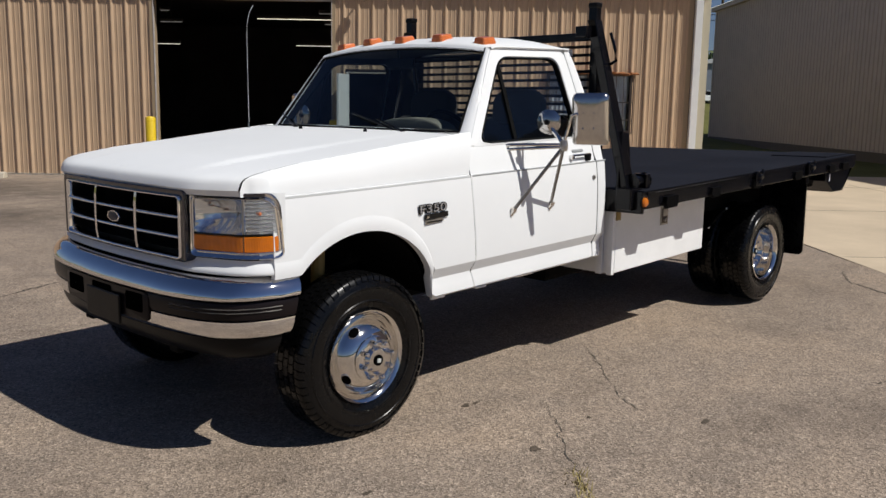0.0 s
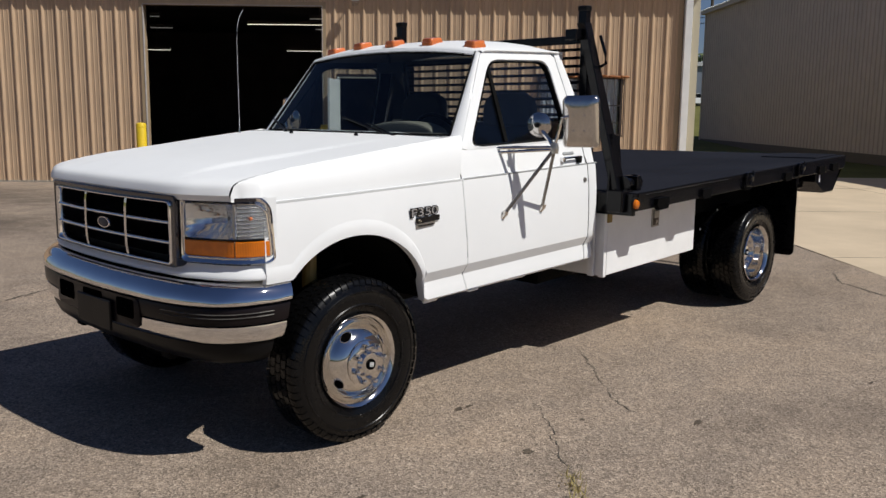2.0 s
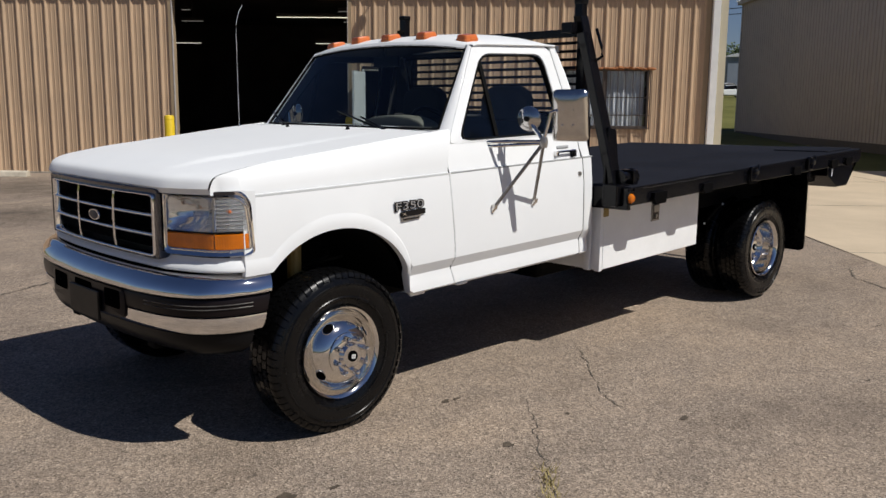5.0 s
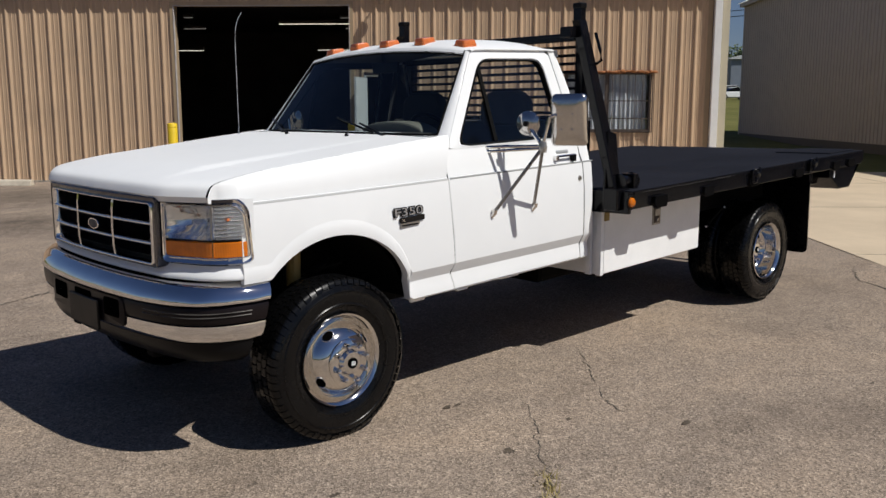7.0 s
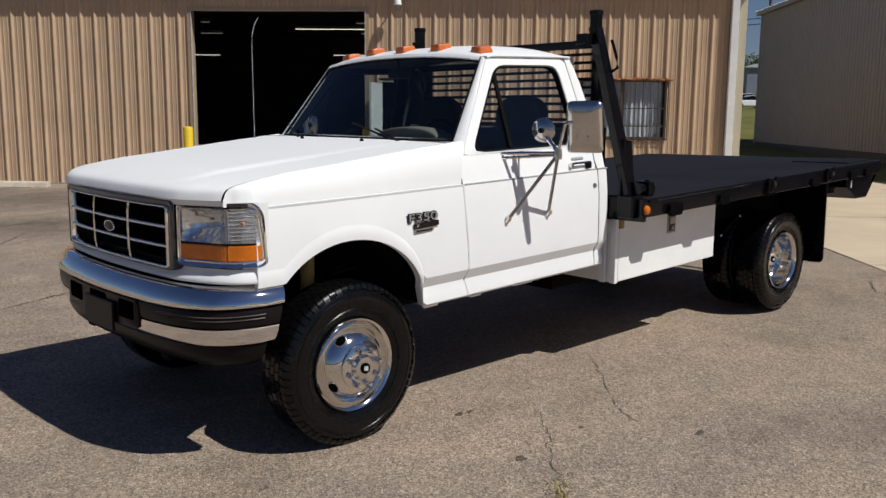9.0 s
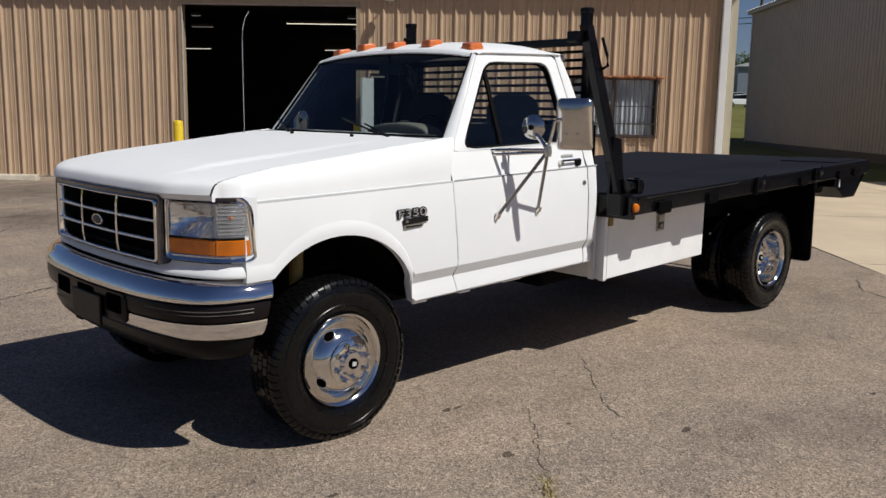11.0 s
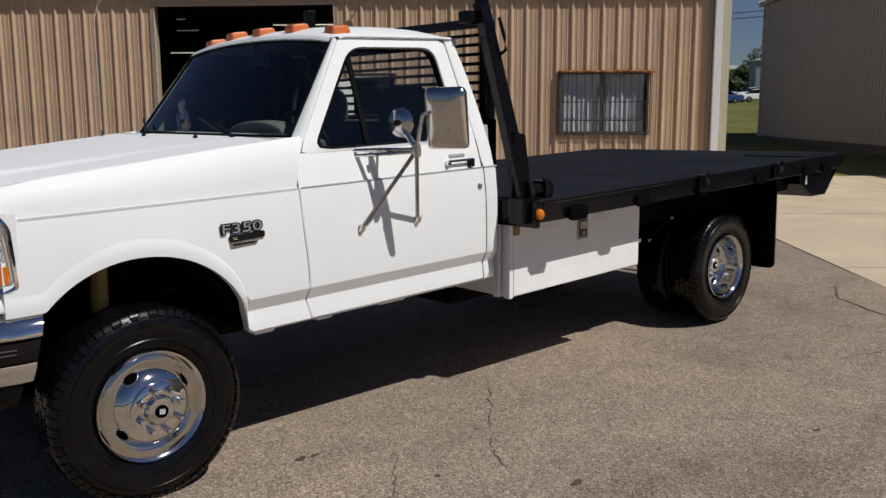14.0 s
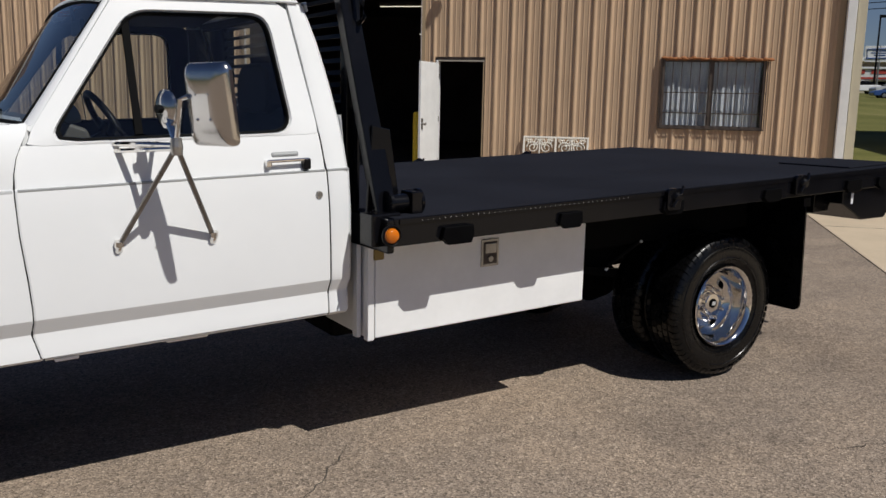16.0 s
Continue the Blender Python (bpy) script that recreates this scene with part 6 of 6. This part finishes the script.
def side_mirror(s):
    o = hold("side_mirror")
    o.parent = TRUCK

    def q(x, y, z):
        return (x, s * y, z)
    joint = (1.175, 1.165, 1.285)
    # tubular arms
    part("arm", tube([q(1.030, 0.885, 1.285), q(1.10, 1.02, 1.289), q(1.165, 1.15, 1.290)], 0.009, 8), STEEL, o)
    part("arm", tube([q(1.030, 0.885, 1.262), q(1.10, 1.02, 1.270), q(1.165, 1.15, 1.278)], 0.009, 8), STEEL, o)
    part("arm", tube([q(1.165, 0.885, 1.282), q(1.165, 1.02, 1.285), q(*joint)], 0.008, 8), STEEL, o)
    part("mount", box(1.015, 1.05, s * 0.878 - 0.012, s * 0.878 + 0.012, 1.25, 1.30), STEEL, o, bevel=0.004)
    part("brace", tube([q(1.02, 0.957, 0.935), q(1.102, 1.067, 1.12), q(*joint)], 0.0095, 8), BRACE, o)
    part("brace", tube([q(1.355, 0.957, 0.935), q(1.260, 1.067, 1.12), q(*joint)], 0.0095, 8), BRACE, o)
    for x in (1.02, 1.355):
        part("foot", tube([q(x, 0.945, 0.918), q(x, 0.965, 0.94), q(x, 0.968, 0.955)], 0.016, 10), STEEL, o)
    part("clamp", lathe([(0.0005, -0.03), (0.018, -0.028), (0.022, 0.0), (0.018, 0.028), (0.0005, 0.03)], 12, axis="z"), DULL, o, m=pose(joint[0], s * joint[1], joint[2]))
    part("riser", tube([q(1.175, 1.165, 1.30), q(1.178, 1.18, 1.36), q(1.182, 1.20, 1.44), q(1.20, 1.22, 1.45)], 0.009, 8), STEEL, o)
    part("riser", tube([q(1.175, 1.155, 1.30), q(1.170, 1.10, 1.36), q(1.172, 1.07, 1.395)], 0.012, 8), STEEL, o)
    # the big head: a pressed shell, glass to the rear
    out = round_poly([(-0.097, -0.136), (-0.097, 0.115), (-0.080, 0.136), (0.080, 0.136), (0.097, 0.115), (0.097, -0.136)], 0.026, 4)
    m = pose(1.264, s * 1.265, 1.422, 0, 0, (28 if s < 0 else -28)) @ pose(0, 0, 0, 0, -5, 0)
    rows = [[(0.012, y, z) for y, z in out], [(0.0, y * 1.0, z) for y, z in out], [(-0.010, y * 0.965, z * 0.975) for y, z in out], [(-0.0185, y * 0.89, z * 0.92) for y, z in out], [(-0.0255, y * 0.74 + 0.003, z * 0.78) for y, z in out], [(-0.0300, y * 0.52 + 0.006, z * 0.56) for y, z in out], [(-0.0315, y * 0.26 + 0.008, z * 0.28) for y, z in out]]
    bm = sheet(rows, None, True)
    cap(bm, rows[-1])
    part("mirror_head", bm, BRUSHED, o, "bright steel mirror shell", smooth=70, m=m)
    bm = bmesh.new()
    cap(bm, [(0.009, y * 0.96, z * 0.97) for y, z in out])
    part("mirror_glass", bm, CHROME, o, m=m)
    for y in (-0.035, 0.035):
        for z in (-0.045, 0.035):
            part("rivet", lathe([(0.0005, -0.005), (0.004, -0.004), (0.006, 0.0)], 8), CHROME, o, m=m @ pose(-0.0295, y * 0.8 + 0.008, z, 0, 0, -90))
    # round spot mirror
    rm = pose(1.172, s * 1.062, 1.407, 0, 0, (15 if s < 0 else -15)) @ pose(0, 0, 0, 0, 0, 90)
    part("spot_mirror", lathe([(0.0005, 0.024), (0.022, 0.023), (0.048, 0.016), (0.060, 0.006), (0.066, 0.004), (0.067, -0.004), (0.060, -0.010)], 32), BRUSHED, o, "round steel spot mirror", smooth=40, m=rm)
    part("spot_glass", lathe([(0.0005, -0.008), (0.057, -0.008)], 32), CHROME, o, m=rm)
    part("knob", lathe([(0.0005, 0.040), (0.014, 0.038), (0.016, 0.022)], 12), BLACKPL, o, m=rm)
    return o


def cab_light(y):
    x = 1.112 + 0.035 * (y / 0.6) ** 2
    zc = roof_z(x, y) + 0.004
    o = hold("cab_light")
    o.parent = TRUCK
    o.matrix_basis = pose(x, y, zc, -9 * y, -6, 0) @ Matrix.Diagonal((0.92, 0.88, 0.82, 1))
    out = round_poly([(-0.05, -0.046), (0.06, -0.046), (0.06, 0.046), (-0.05, 0.046)], 0.018, 3)
    rows = [[(a * k, b * k, z) for a, b in out] for k, z in ((1.06, -0.026), (1.06, 0.002), (1.0, 0.004))]
    bm = sheet(rows, None, True)
    part("base", bm, AMBERC, o, smooth=30)
    rows = [[(a * k, b * k * 0.98, z) for a, b in out] for k, z in ((1.0, 0.004), (0.97, 0.020), (0.86, 0.029), (0.5, 0.032))]
    bm = sheet(rows, None, True)
    cap(bm, rows[-1])
    part("lens", bm, AMBERC, o, "orange plastic clearance-light lens", smooth=30)


def antenna():
    o = hold("antenna")
    o.parent = TRUCK
    part("base", lathe([(0.013, 0.0), (0.012, 0.008), (0.006, 0.016), (0.0035, 0.05), (0.0005, 0.052)], 12, axis="z"), STEEL, o, m=pose(0.535, 0.80, 1.336))
    # pale paint puts the sun's gleam into the steel whip's colour
    part("mast", tube([(0.535, 0.80, 1.36), (0.532, 0.80, 1.60), (0.530, 0.80, 1.93), (0.535, 0.80, 2.00), (0.552, 0.80, 2.06), (0.580, 0.80, 2.10)], 0.0014, 6), CREASE_GLEAM, o, "thin bent steel whip")


def wipers():
    """Two arms lying on the glass, each with a blade across its tip."""
    for pivot, elbow, tip, low, high in (
            ((0.635, -0.500, 1.348), (0.676, -0.400, 1.378), (0.716, -0.200, 1.422), (0.680, -0.390, 1.364), (0.742, 0.045, 1.450)),
            ((0.640, 0.450, 1.356), (0.680, 0.540, 1.378), (0.735, 0.680, 1.412), (0.690, 0.540, 1.366), (0.768, 0.770, 1.440))):
        o = hold("wiper")
        o.parent = TRUCK
        part("pivot", lathe([(0.019, -0.012), (0.019, 0.012), (0.010, 0.022), (0.0005, 0.023)], 12, axis="z"), BLACKPL, o, m=pose(*pivot))
        part("arm", tube([(pivot[0], pivot[1], pivot[2] + 0.014), elbow, tip], 0.0085, 6, taper=0.6), BLACKPL, o, "black wiper arm")
        a, b = Vector(low), Vector(high)
        part("blade", tube([a, a.lerp(b, 0.33) + Vector((-0.006, 0, 0.004)), a.lerp(b, 0.66) + Vector((-0.006, 0, 0.004)), b], 0.0065, 6, taper=0.8), BLACKPL, o)
    for y in (-0.28, 0.30):
        part("washer_nozzle", lathe([(0.012, 0.0), (0.010, 0.012), (0.0005, 0.016)], 8, axis="z"), BLACKPL, TRUCK, m=pose(0.56, y, 1.360))


fender(-1)
fender(1)
hood()
cowl()
for side in (-1, 1):
    door(side)
    crease(side)
    head_lamp(side)
    side_mirror(side)
cab_shell()
interior()
grille()
bumper()
badge()
for y in (-0.61, -0.305, 0.0, 0.30, 0.585):
    cab_light(y)
antenna()
wipers()
for s in (-1, 1):
    wheel(0.0, s * 0.842, 0.366, s, "front")
    wheel(4.145, s * 0.905, 0.268, s, "rear")
    wheel(4.145, s * 0.635, 0.268, s, "inner")

# ---- the flatbed, toolbox and chassis ----
BX0, BX1, BY, BZ = 2.00, 5.52, 1.175, 0.962


def flatbed():
    bed = hold("flatbed")
    bed.parent = TRUCK
    part("deck", box(BX0, BX1 - 0.02, -BY + 0.003, BY - 0.003, BZ - 0.006, BZ + 0.007), DECK, bed, "black non-slip steel deck")
    part("deck_plate", box(5.02, BX1 - 0.02, -1.10, -0.62, BZ + 0.007, BZ + 0.016), DECK, bed, "raised black plate on the deck", bevel=0.004)
    for s in (-1, 1):
        y0, y1 = sorted((s * (BY - 0.06), s * BY))
        part("side_rail", box(BX0, BX1 - 0.02, y0, y1, BZ - 0.105, BZ + 0.004), BLACKP, bed, bevel=0.004)
        ya, yb = sorted((s * BY, s * (BY + 0.006)))
        part("rub_rail", box(BX0 + 0.02, BX1 - 0.05, ya, yb, BZ - 0.018, BZ + 0.001), BLACKP, bed)
        # row of rivets along the edge
        for k in range(42):
            x = BX0 + 0.12 + k * 0.0268
            part("rivet", lathe([(0.0005, 0.0025), (0.0014, 0.002), (0.002, 0.0)], 6), IRONW, bed, m=pose(x, s * (BY + 0.006), BZ - 0.009) @ Matrix.Diagonal((1, s, 1, 1)))
        # stake pockets under the rail and winch hooks
        for x, w, out, low in ((2.289, 0.055, 0.030, 0.119), (2.885, 0.045, 0.020, 0.114), (3.52, 0.05, 0.018, 0.112), (4.25, 0.05, 0.018, 0.112), (4.95, 0.05, 0.018, 0.112), (5.25, 0.05, 0.018, 0.112)):
            part("stake_pocket", prism([(x - w - 0.03, BZ - 0.085), (x - w, BZ - low), (x + w, BZ - low), (x + w + 0.012, BZ - 0.085), (x + w + 0.008, BZ - 0.045), (x - w - 0.02, BZ - 0.045)], s * (BY - 0.004), s * (BY + out)), FLATBLK, bed, bevel=0.004)
        for x in (3.50, 4.45):
            part("ratchet", prism(round_poly([(x - 0.045, BZ - 0.09), (x - 0.045, BZ + 0.015), (x + 0.045, BZ + 0.015), (x + 0.045, BZ - 0.09)], 0.02, 3), s * (BY + 0.004), s * (BY + 0.03)), BLACKP, bed, bevel=0.004)
            part("pawl", lathe([(0.0005, -0.016), (0.02, -0.014), (0.028, 0.0), (0.02, 0.014), (0.0005, 0.016)], 12), BLACKP, bed, m=pose(x + 0.01, s * (BY + 0.035), BZ - 0.03, 20, 30, 0))
            part("lug", tube([(x - 0.02, s * (BY + 0.04), BZ - 0.07), (x + 0.03, s * (BY + 0.045), BZ + 0.0), (x + 0.05, s * (BY + 0.03), BZ + 0.02)], 0.008, 6), BLACKP, bed)
        # front marker
        part("marker_lamp", lathe([(0.0005, 0.024), (0.02, 0.022), (0.028, 0.014), (0.030, 0.0)], 24), AMBER, bed, "round amber marker lamp", smooth=40, m=pose(BX0 - 0.015, s * (BY + 0.002), BZ - 0.058) @ Matrix.Diagonal((1, s, 1, 1)))
        part("marker_ring", lathe([(0.034, 0.008), (0.038, 0.010), (0.042, 0.004), (0.042, -0.004)], 24), BLACKPL, bed, m=pose(BX0 - 0.015, s * (BY + 0.002), BZ - 0.058) @ Matrix.Diagonal((1, s, 1, 1)))
    part("front_rail", box(BX0 - 0.03, BX0, -BY, BY, BZ - 0.13, BZ + 0.004), BLACKP, bed, bevel=0.006)
    # the tail: a deep boxed skirt with slanted ends
    tail = [(BX1 - 0.62, BZ - 0.10), (BX1 - 0.62, BZ - 0.18), (BX1 - 0.42, BZ - 0.290), (BX1 - 0.20, BZ - 0.295), (BX1 + 0.01, BZ - 0.09), (BX1 + 0.01, BZ + 0.002), (BX1 - 0.02, BZ + 0.002), (BX1 - 0.02, BZ - 0.10)]
    part("tail_skirt", prism(tail, -BY + 0.02, BY - 0.02), BLACKP, bed, bevel=0.006)
    for s in (-1, 1):
        part("tail_lamp", lathe([(0.0005, 0.012), (0.04, 0.01), (0.05, 0.0)], 20), AMBERC, bed, m=pose(BX1 - 0.03, s * 0.72, BZ - 0.17, 0, 0, -90))
        part("hanger_plate", box(BX1 - 0.70, BX1 - 0.56, s * 0.98 - 0.05, s * 0.98 + 0.05, BZ - 0.24, BZ - 0.10), BLACKP, bed, bevel=0.006)
        part("sticker", box(4.975, 4.995, min(s * (BY - 0.018), s * (BY - 0.0225)), max(s * (BY - 0.018), s * (BY - 0.0225)), 0.775, 0.835), TAG, bed, "small white sticker")
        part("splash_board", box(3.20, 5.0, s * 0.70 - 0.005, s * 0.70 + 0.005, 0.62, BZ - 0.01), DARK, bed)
    # cross members and main sills
    for k in range(9):
        x = BX0 + 0.12 + k * 0.44
        part("cross_member", box(x, x + 0.05, -BY + 0.06, BY - 0.06, BZ - 0.10, BZ - 0.006), BLACKP, bed)
    for s in (-1, 1):
        part("sill", box(BX0, BX1 - 0.02, s * 0.43 - 0.04, s * 0.43 + 0.04, BZ - 0.25, BZ - 0.10), BLACKP, bed)
    return bed


def rack():
    """The headache rack: two leaning plate posts, a head beam and louvres."""
    r = hold("headache_rack")
    r.parent = TRUCK
    for s in (-1, 1):
        # leaning side post
        rows = []
        for t in frange(0, 1, 6):
            x = 2.035 - 0.105 * t
            y = 1.03 - 0.225 * t
            z = BZ + 1.02 * t
            w, d = 0.046 - 0.010 * t, 0.030
            rows.append([(x - w, s * (y - d), z), (x + w, s * (y - d), z), (x + w, s * (y + d), z), (x - w, s * (y + d), z)])
        bm = sheet(rows, None, True)
        cap(bm, rows[0])
        cap(bm, rows[-1])
        part("side_post", bm, BLACKP, r, bevel=0.006)
        part("stake_top", box(1.912, 1.968, s * 0.800 - 0.028, s * 0.800 + 0.028, BZ + 0.95, 2.075), BLACKP, r, bevel=0.006)
        part("stake_cap", box(1.908, 1.972, s * 0.800 - 0.032, s * 0.800 + 0.032, 2.052, 2.085), BLACKPL, r, bevel=0.008)
        part("corner_stub", box(1.83, 1.93, s * 0.775 - 0.038, s * 0.775 + 0.038, 1.880, 1.945), BLACKP, r, bevel=0.006)
        part("upright", box(1.965, 2.03, s * 0.785 - 0.030, s * 0.785 + 0.030, BZ, 1.90), BLACKP, r, bevel=0.006)
        # rope hook
        part("rope_hook", tube([(1.975, s * 0.835, 1.722), (1.985, s * 0.90, 1.722), (1.985, s * 0.935, 1.74), (1.98, s * 0.93, 1.80), (1.975, s * 0.895, 1.905)], 0.010, 8), BLACKP, r, smooth=60)
        # lower gusset with slots
        gus = [(1.96, BZ - 0.10), (2.13, BZ - 0.02), (2.115, BZ + 0.06), (2.07, BZ + 0.34), (1.99, BZ + 0.36)]
        part("gusset", prism(gus, s * (1.055 - 0.07), s * 1.062 - s * 0.06), BLACKP, r, bevel=0.004)
        part("foot", box(1.93, 2.06, s * 1.06 - 0.06, s * 1.06 + 0.05, BZ - 0.11, BZ + 0.02), BLACKP, r, bevel=0.008)
        # winch drum beside the post
        part("winch_drum", lathe([(0.0005, -0.075), (0.052, -0.075), (0.052, -0.062), (0.034, -0.056), (0.034, 0.056), (0.052, 0.062), (0.052, 0.075), (0.0005, 0.075)], 20, axis="z"), BLACKP, r, smooth=35, m=pose(2.10, s * 1.06, BZ + 0.05, 0, 90, 0))
        part("winch_bracket", box(2.115, 2.165, s * 1.06 - 0.05, s * 1.06 + 0.05, BZ, BZ + 0.095), BLACKP, r, bevel=0.006)
    part("head_beam", box(1.94, 1.99, -0.80, 0.80, 1.862, 1.912), BLACKP, r, bevel=0.008)
    part("mid_beam", box(1.97, 2.02, -0.76, 0.76, 1.36, 1.41), BLACKP, r, bevel=0.006)
    for k in range(9):
        z = 1.42 + k * 0.050
        part("louvre", prism([(1.980, z), (1.986, z), (1.998, z + 0.019), (1.992, z + 0.019)], -0.76, 0.76), BLACKPL, r)
    part("board", box(1.985, 1.995, -0.86, 0.86, BZ, 1.385), BLACKP, r, "black steel headboard plate")
    for y in (-0.22, 0.22):
        part("stiffener", box(1.99, 2.02, y - 0.015, y + 0.015, BZ, 1.385), BLACKP, r)


def toolbox(s):
    o = hold("toolbox")
    o.parent = TRUCK
    x0, x1, z0, z1, yo, yi = 2.005, 3.165, 0.430, 0.842, 0.967, 0.52
    part("body", box(x0, x1, min(s * (yo - 0.012), s * yi), max(s * (yo - 0.012), s * yi), z0, z1), PAINT2, o, bevel=0.004)
    ya, yb = sorted((s * (yo - 0.010), s * yo))
    part("lid", box(x0 + 0.022, x1 - 0.004, ya, yb, z0 + 0.006, z1 - 0.01), PAINT2, o, "white steel toolbox door", bevel=0.003)
    part("edge_flange", box(x0 - 0.012, x0 + 0.018, min(s * yo, s * (yo - 0.04)), max(s * yo, s * (yo - 0.04)), z0 - 0.004, z1), PAINT2, o, bevel=0.003)
    for x in (x0 - 0.018, ):
        part("end_rib", box(x - 0.012, x + 0.006, min(s * 0.90, s * 0.86), max(s * 0.90, s * 0.86), z0, z1), PAINT2, o)
    # paddle latch in a recessed dish; a dark plate paints the shade inside it
    lx, lz = 2.60, 0.735
    part("latch_dish", box(lx - 0.048, lx + 0.048, min(s * yo, s * (yo + 0.006)), max(s * yo, s * (yo + 0.006)), lz - 0.062, lz + 0.062), DULL, o, "dull steel paddle latch", bevel=0.003)
    part("latch_recess", box(lx - 0.036, lx + 0.036, min(s * (yo + 0.005), s * (yo + 0.0075)), max(s * (yo + 0.005), s * (yo + 0.0075)), lz - 0.050, lz + 0.050), BARS, o)
    part("paddle", box(lx - 0.030, lx + 0.030, min(s * (yo + 0.007), s * (yo + 0.014)), max(s * (yo + 0.007), s * (yo + 0.014)), lz - 0.002, lz + 0.044), DULL, o, bevel=0.004)
    part("key_barrel", lathe([(0.0005, 0.012), (0.013, 0.011), (0.014, 0.0)], 14), DULL, o, m=pose(lx, s * (yo + 0.004), lz - 0.028) @ Matrix.Diagonal((1, s, 1, 1)))
    part("hanger", box(x0 + 0.012, x0 + 0.058, min(s * 0.978, s * 0.92), max(s * 0.978, s * 0.92), z1 - 0.075, z1 + 0.03), BRASS, o, "brass-coloured hanger bracket", bevel=0.006)


def chassis():
    c = hold("chassis")
    c.parent = TRUCK
    for s in (-1, 1):
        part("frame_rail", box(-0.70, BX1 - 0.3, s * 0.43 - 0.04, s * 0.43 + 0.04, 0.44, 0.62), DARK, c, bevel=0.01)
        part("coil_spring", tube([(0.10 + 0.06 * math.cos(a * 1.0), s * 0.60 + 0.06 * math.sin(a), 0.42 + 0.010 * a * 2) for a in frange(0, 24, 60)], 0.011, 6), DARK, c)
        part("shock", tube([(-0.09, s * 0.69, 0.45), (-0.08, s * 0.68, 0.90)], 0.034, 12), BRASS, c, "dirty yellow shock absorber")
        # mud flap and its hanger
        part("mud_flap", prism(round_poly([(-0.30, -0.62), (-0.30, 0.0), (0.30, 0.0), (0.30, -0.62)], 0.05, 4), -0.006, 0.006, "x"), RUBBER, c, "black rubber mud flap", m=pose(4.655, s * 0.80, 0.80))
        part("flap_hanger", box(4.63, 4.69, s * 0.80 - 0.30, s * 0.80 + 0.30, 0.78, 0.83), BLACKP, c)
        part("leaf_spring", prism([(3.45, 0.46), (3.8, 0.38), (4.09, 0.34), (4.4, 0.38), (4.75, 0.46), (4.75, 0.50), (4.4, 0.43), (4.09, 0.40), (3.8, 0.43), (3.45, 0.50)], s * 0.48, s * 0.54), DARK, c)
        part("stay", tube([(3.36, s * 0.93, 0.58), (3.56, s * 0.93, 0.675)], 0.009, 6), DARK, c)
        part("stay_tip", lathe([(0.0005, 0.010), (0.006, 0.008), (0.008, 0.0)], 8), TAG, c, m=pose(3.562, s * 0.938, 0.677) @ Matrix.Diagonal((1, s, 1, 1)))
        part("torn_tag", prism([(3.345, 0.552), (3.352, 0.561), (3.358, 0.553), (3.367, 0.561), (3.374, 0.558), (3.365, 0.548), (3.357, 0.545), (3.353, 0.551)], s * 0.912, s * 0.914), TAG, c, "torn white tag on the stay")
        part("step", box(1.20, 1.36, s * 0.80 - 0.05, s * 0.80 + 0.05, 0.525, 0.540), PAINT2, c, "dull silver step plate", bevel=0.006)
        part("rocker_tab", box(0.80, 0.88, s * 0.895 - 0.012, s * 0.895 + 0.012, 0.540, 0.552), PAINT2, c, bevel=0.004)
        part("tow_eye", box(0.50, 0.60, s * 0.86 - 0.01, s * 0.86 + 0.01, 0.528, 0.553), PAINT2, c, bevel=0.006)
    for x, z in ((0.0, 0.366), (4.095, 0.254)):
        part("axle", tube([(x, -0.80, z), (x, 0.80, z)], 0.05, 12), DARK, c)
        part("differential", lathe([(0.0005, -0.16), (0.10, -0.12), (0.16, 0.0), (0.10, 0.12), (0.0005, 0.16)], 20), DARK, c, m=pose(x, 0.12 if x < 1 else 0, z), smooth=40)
    # added dark box on the far side; blocks the sunlit ground beyond
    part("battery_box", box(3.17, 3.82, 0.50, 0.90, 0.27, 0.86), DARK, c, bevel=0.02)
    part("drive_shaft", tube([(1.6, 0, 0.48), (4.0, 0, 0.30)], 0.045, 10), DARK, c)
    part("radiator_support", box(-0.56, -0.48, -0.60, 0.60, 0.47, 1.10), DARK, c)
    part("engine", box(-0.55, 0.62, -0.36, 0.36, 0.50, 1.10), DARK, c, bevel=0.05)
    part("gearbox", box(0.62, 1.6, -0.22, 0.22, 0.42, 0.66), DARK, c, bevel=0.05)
    # tank drawn low and long to help close off the lit ground
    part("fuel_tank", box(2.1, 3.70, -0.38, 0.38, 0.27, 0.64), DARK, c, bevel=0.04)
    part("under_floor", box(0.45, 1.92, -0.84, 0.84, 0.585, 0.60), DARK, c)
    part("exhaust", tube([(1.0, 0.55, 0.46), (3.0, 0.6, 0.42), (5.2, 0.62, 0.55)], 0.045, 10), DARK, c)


flatbed()
rack()
toolbox(-1)
toolbox(1)
chassis()


def settle():
    """The cab and body stand a touch further back with height, as the truck sits on its springs."""
    k = math.tan(radians(2.18))
    lean = Matrix(((1, 0, k, -0.92 * k), (0, 1, 0, 0), (0, 0, 1, 0), (0, 0, 0, 1)))
    roll = Matrix(((1, 0, 0, 0), (0, 1, 0, 0), (0, -0.0125, 1, -0.0147), (0, 0, 0, 1)))
    for ob in TRUCK.children_recursive:
        chain, q = True, ob.parent
        while q is not TRUCK:
            chain = chain and q.matrix_basis == Matrix.Identity(4)
            q = q.parent
        if not chain:
            continue
        if ob.matrix_basis == Matrix.Identity(4):
            if ob.data is not None:
                ob.data.transform(lean @ roll if ob.parent.name == "flatbed" else lean)
        else:
            ob.location.x += k * (ob.location.z - 0.92)


settle()
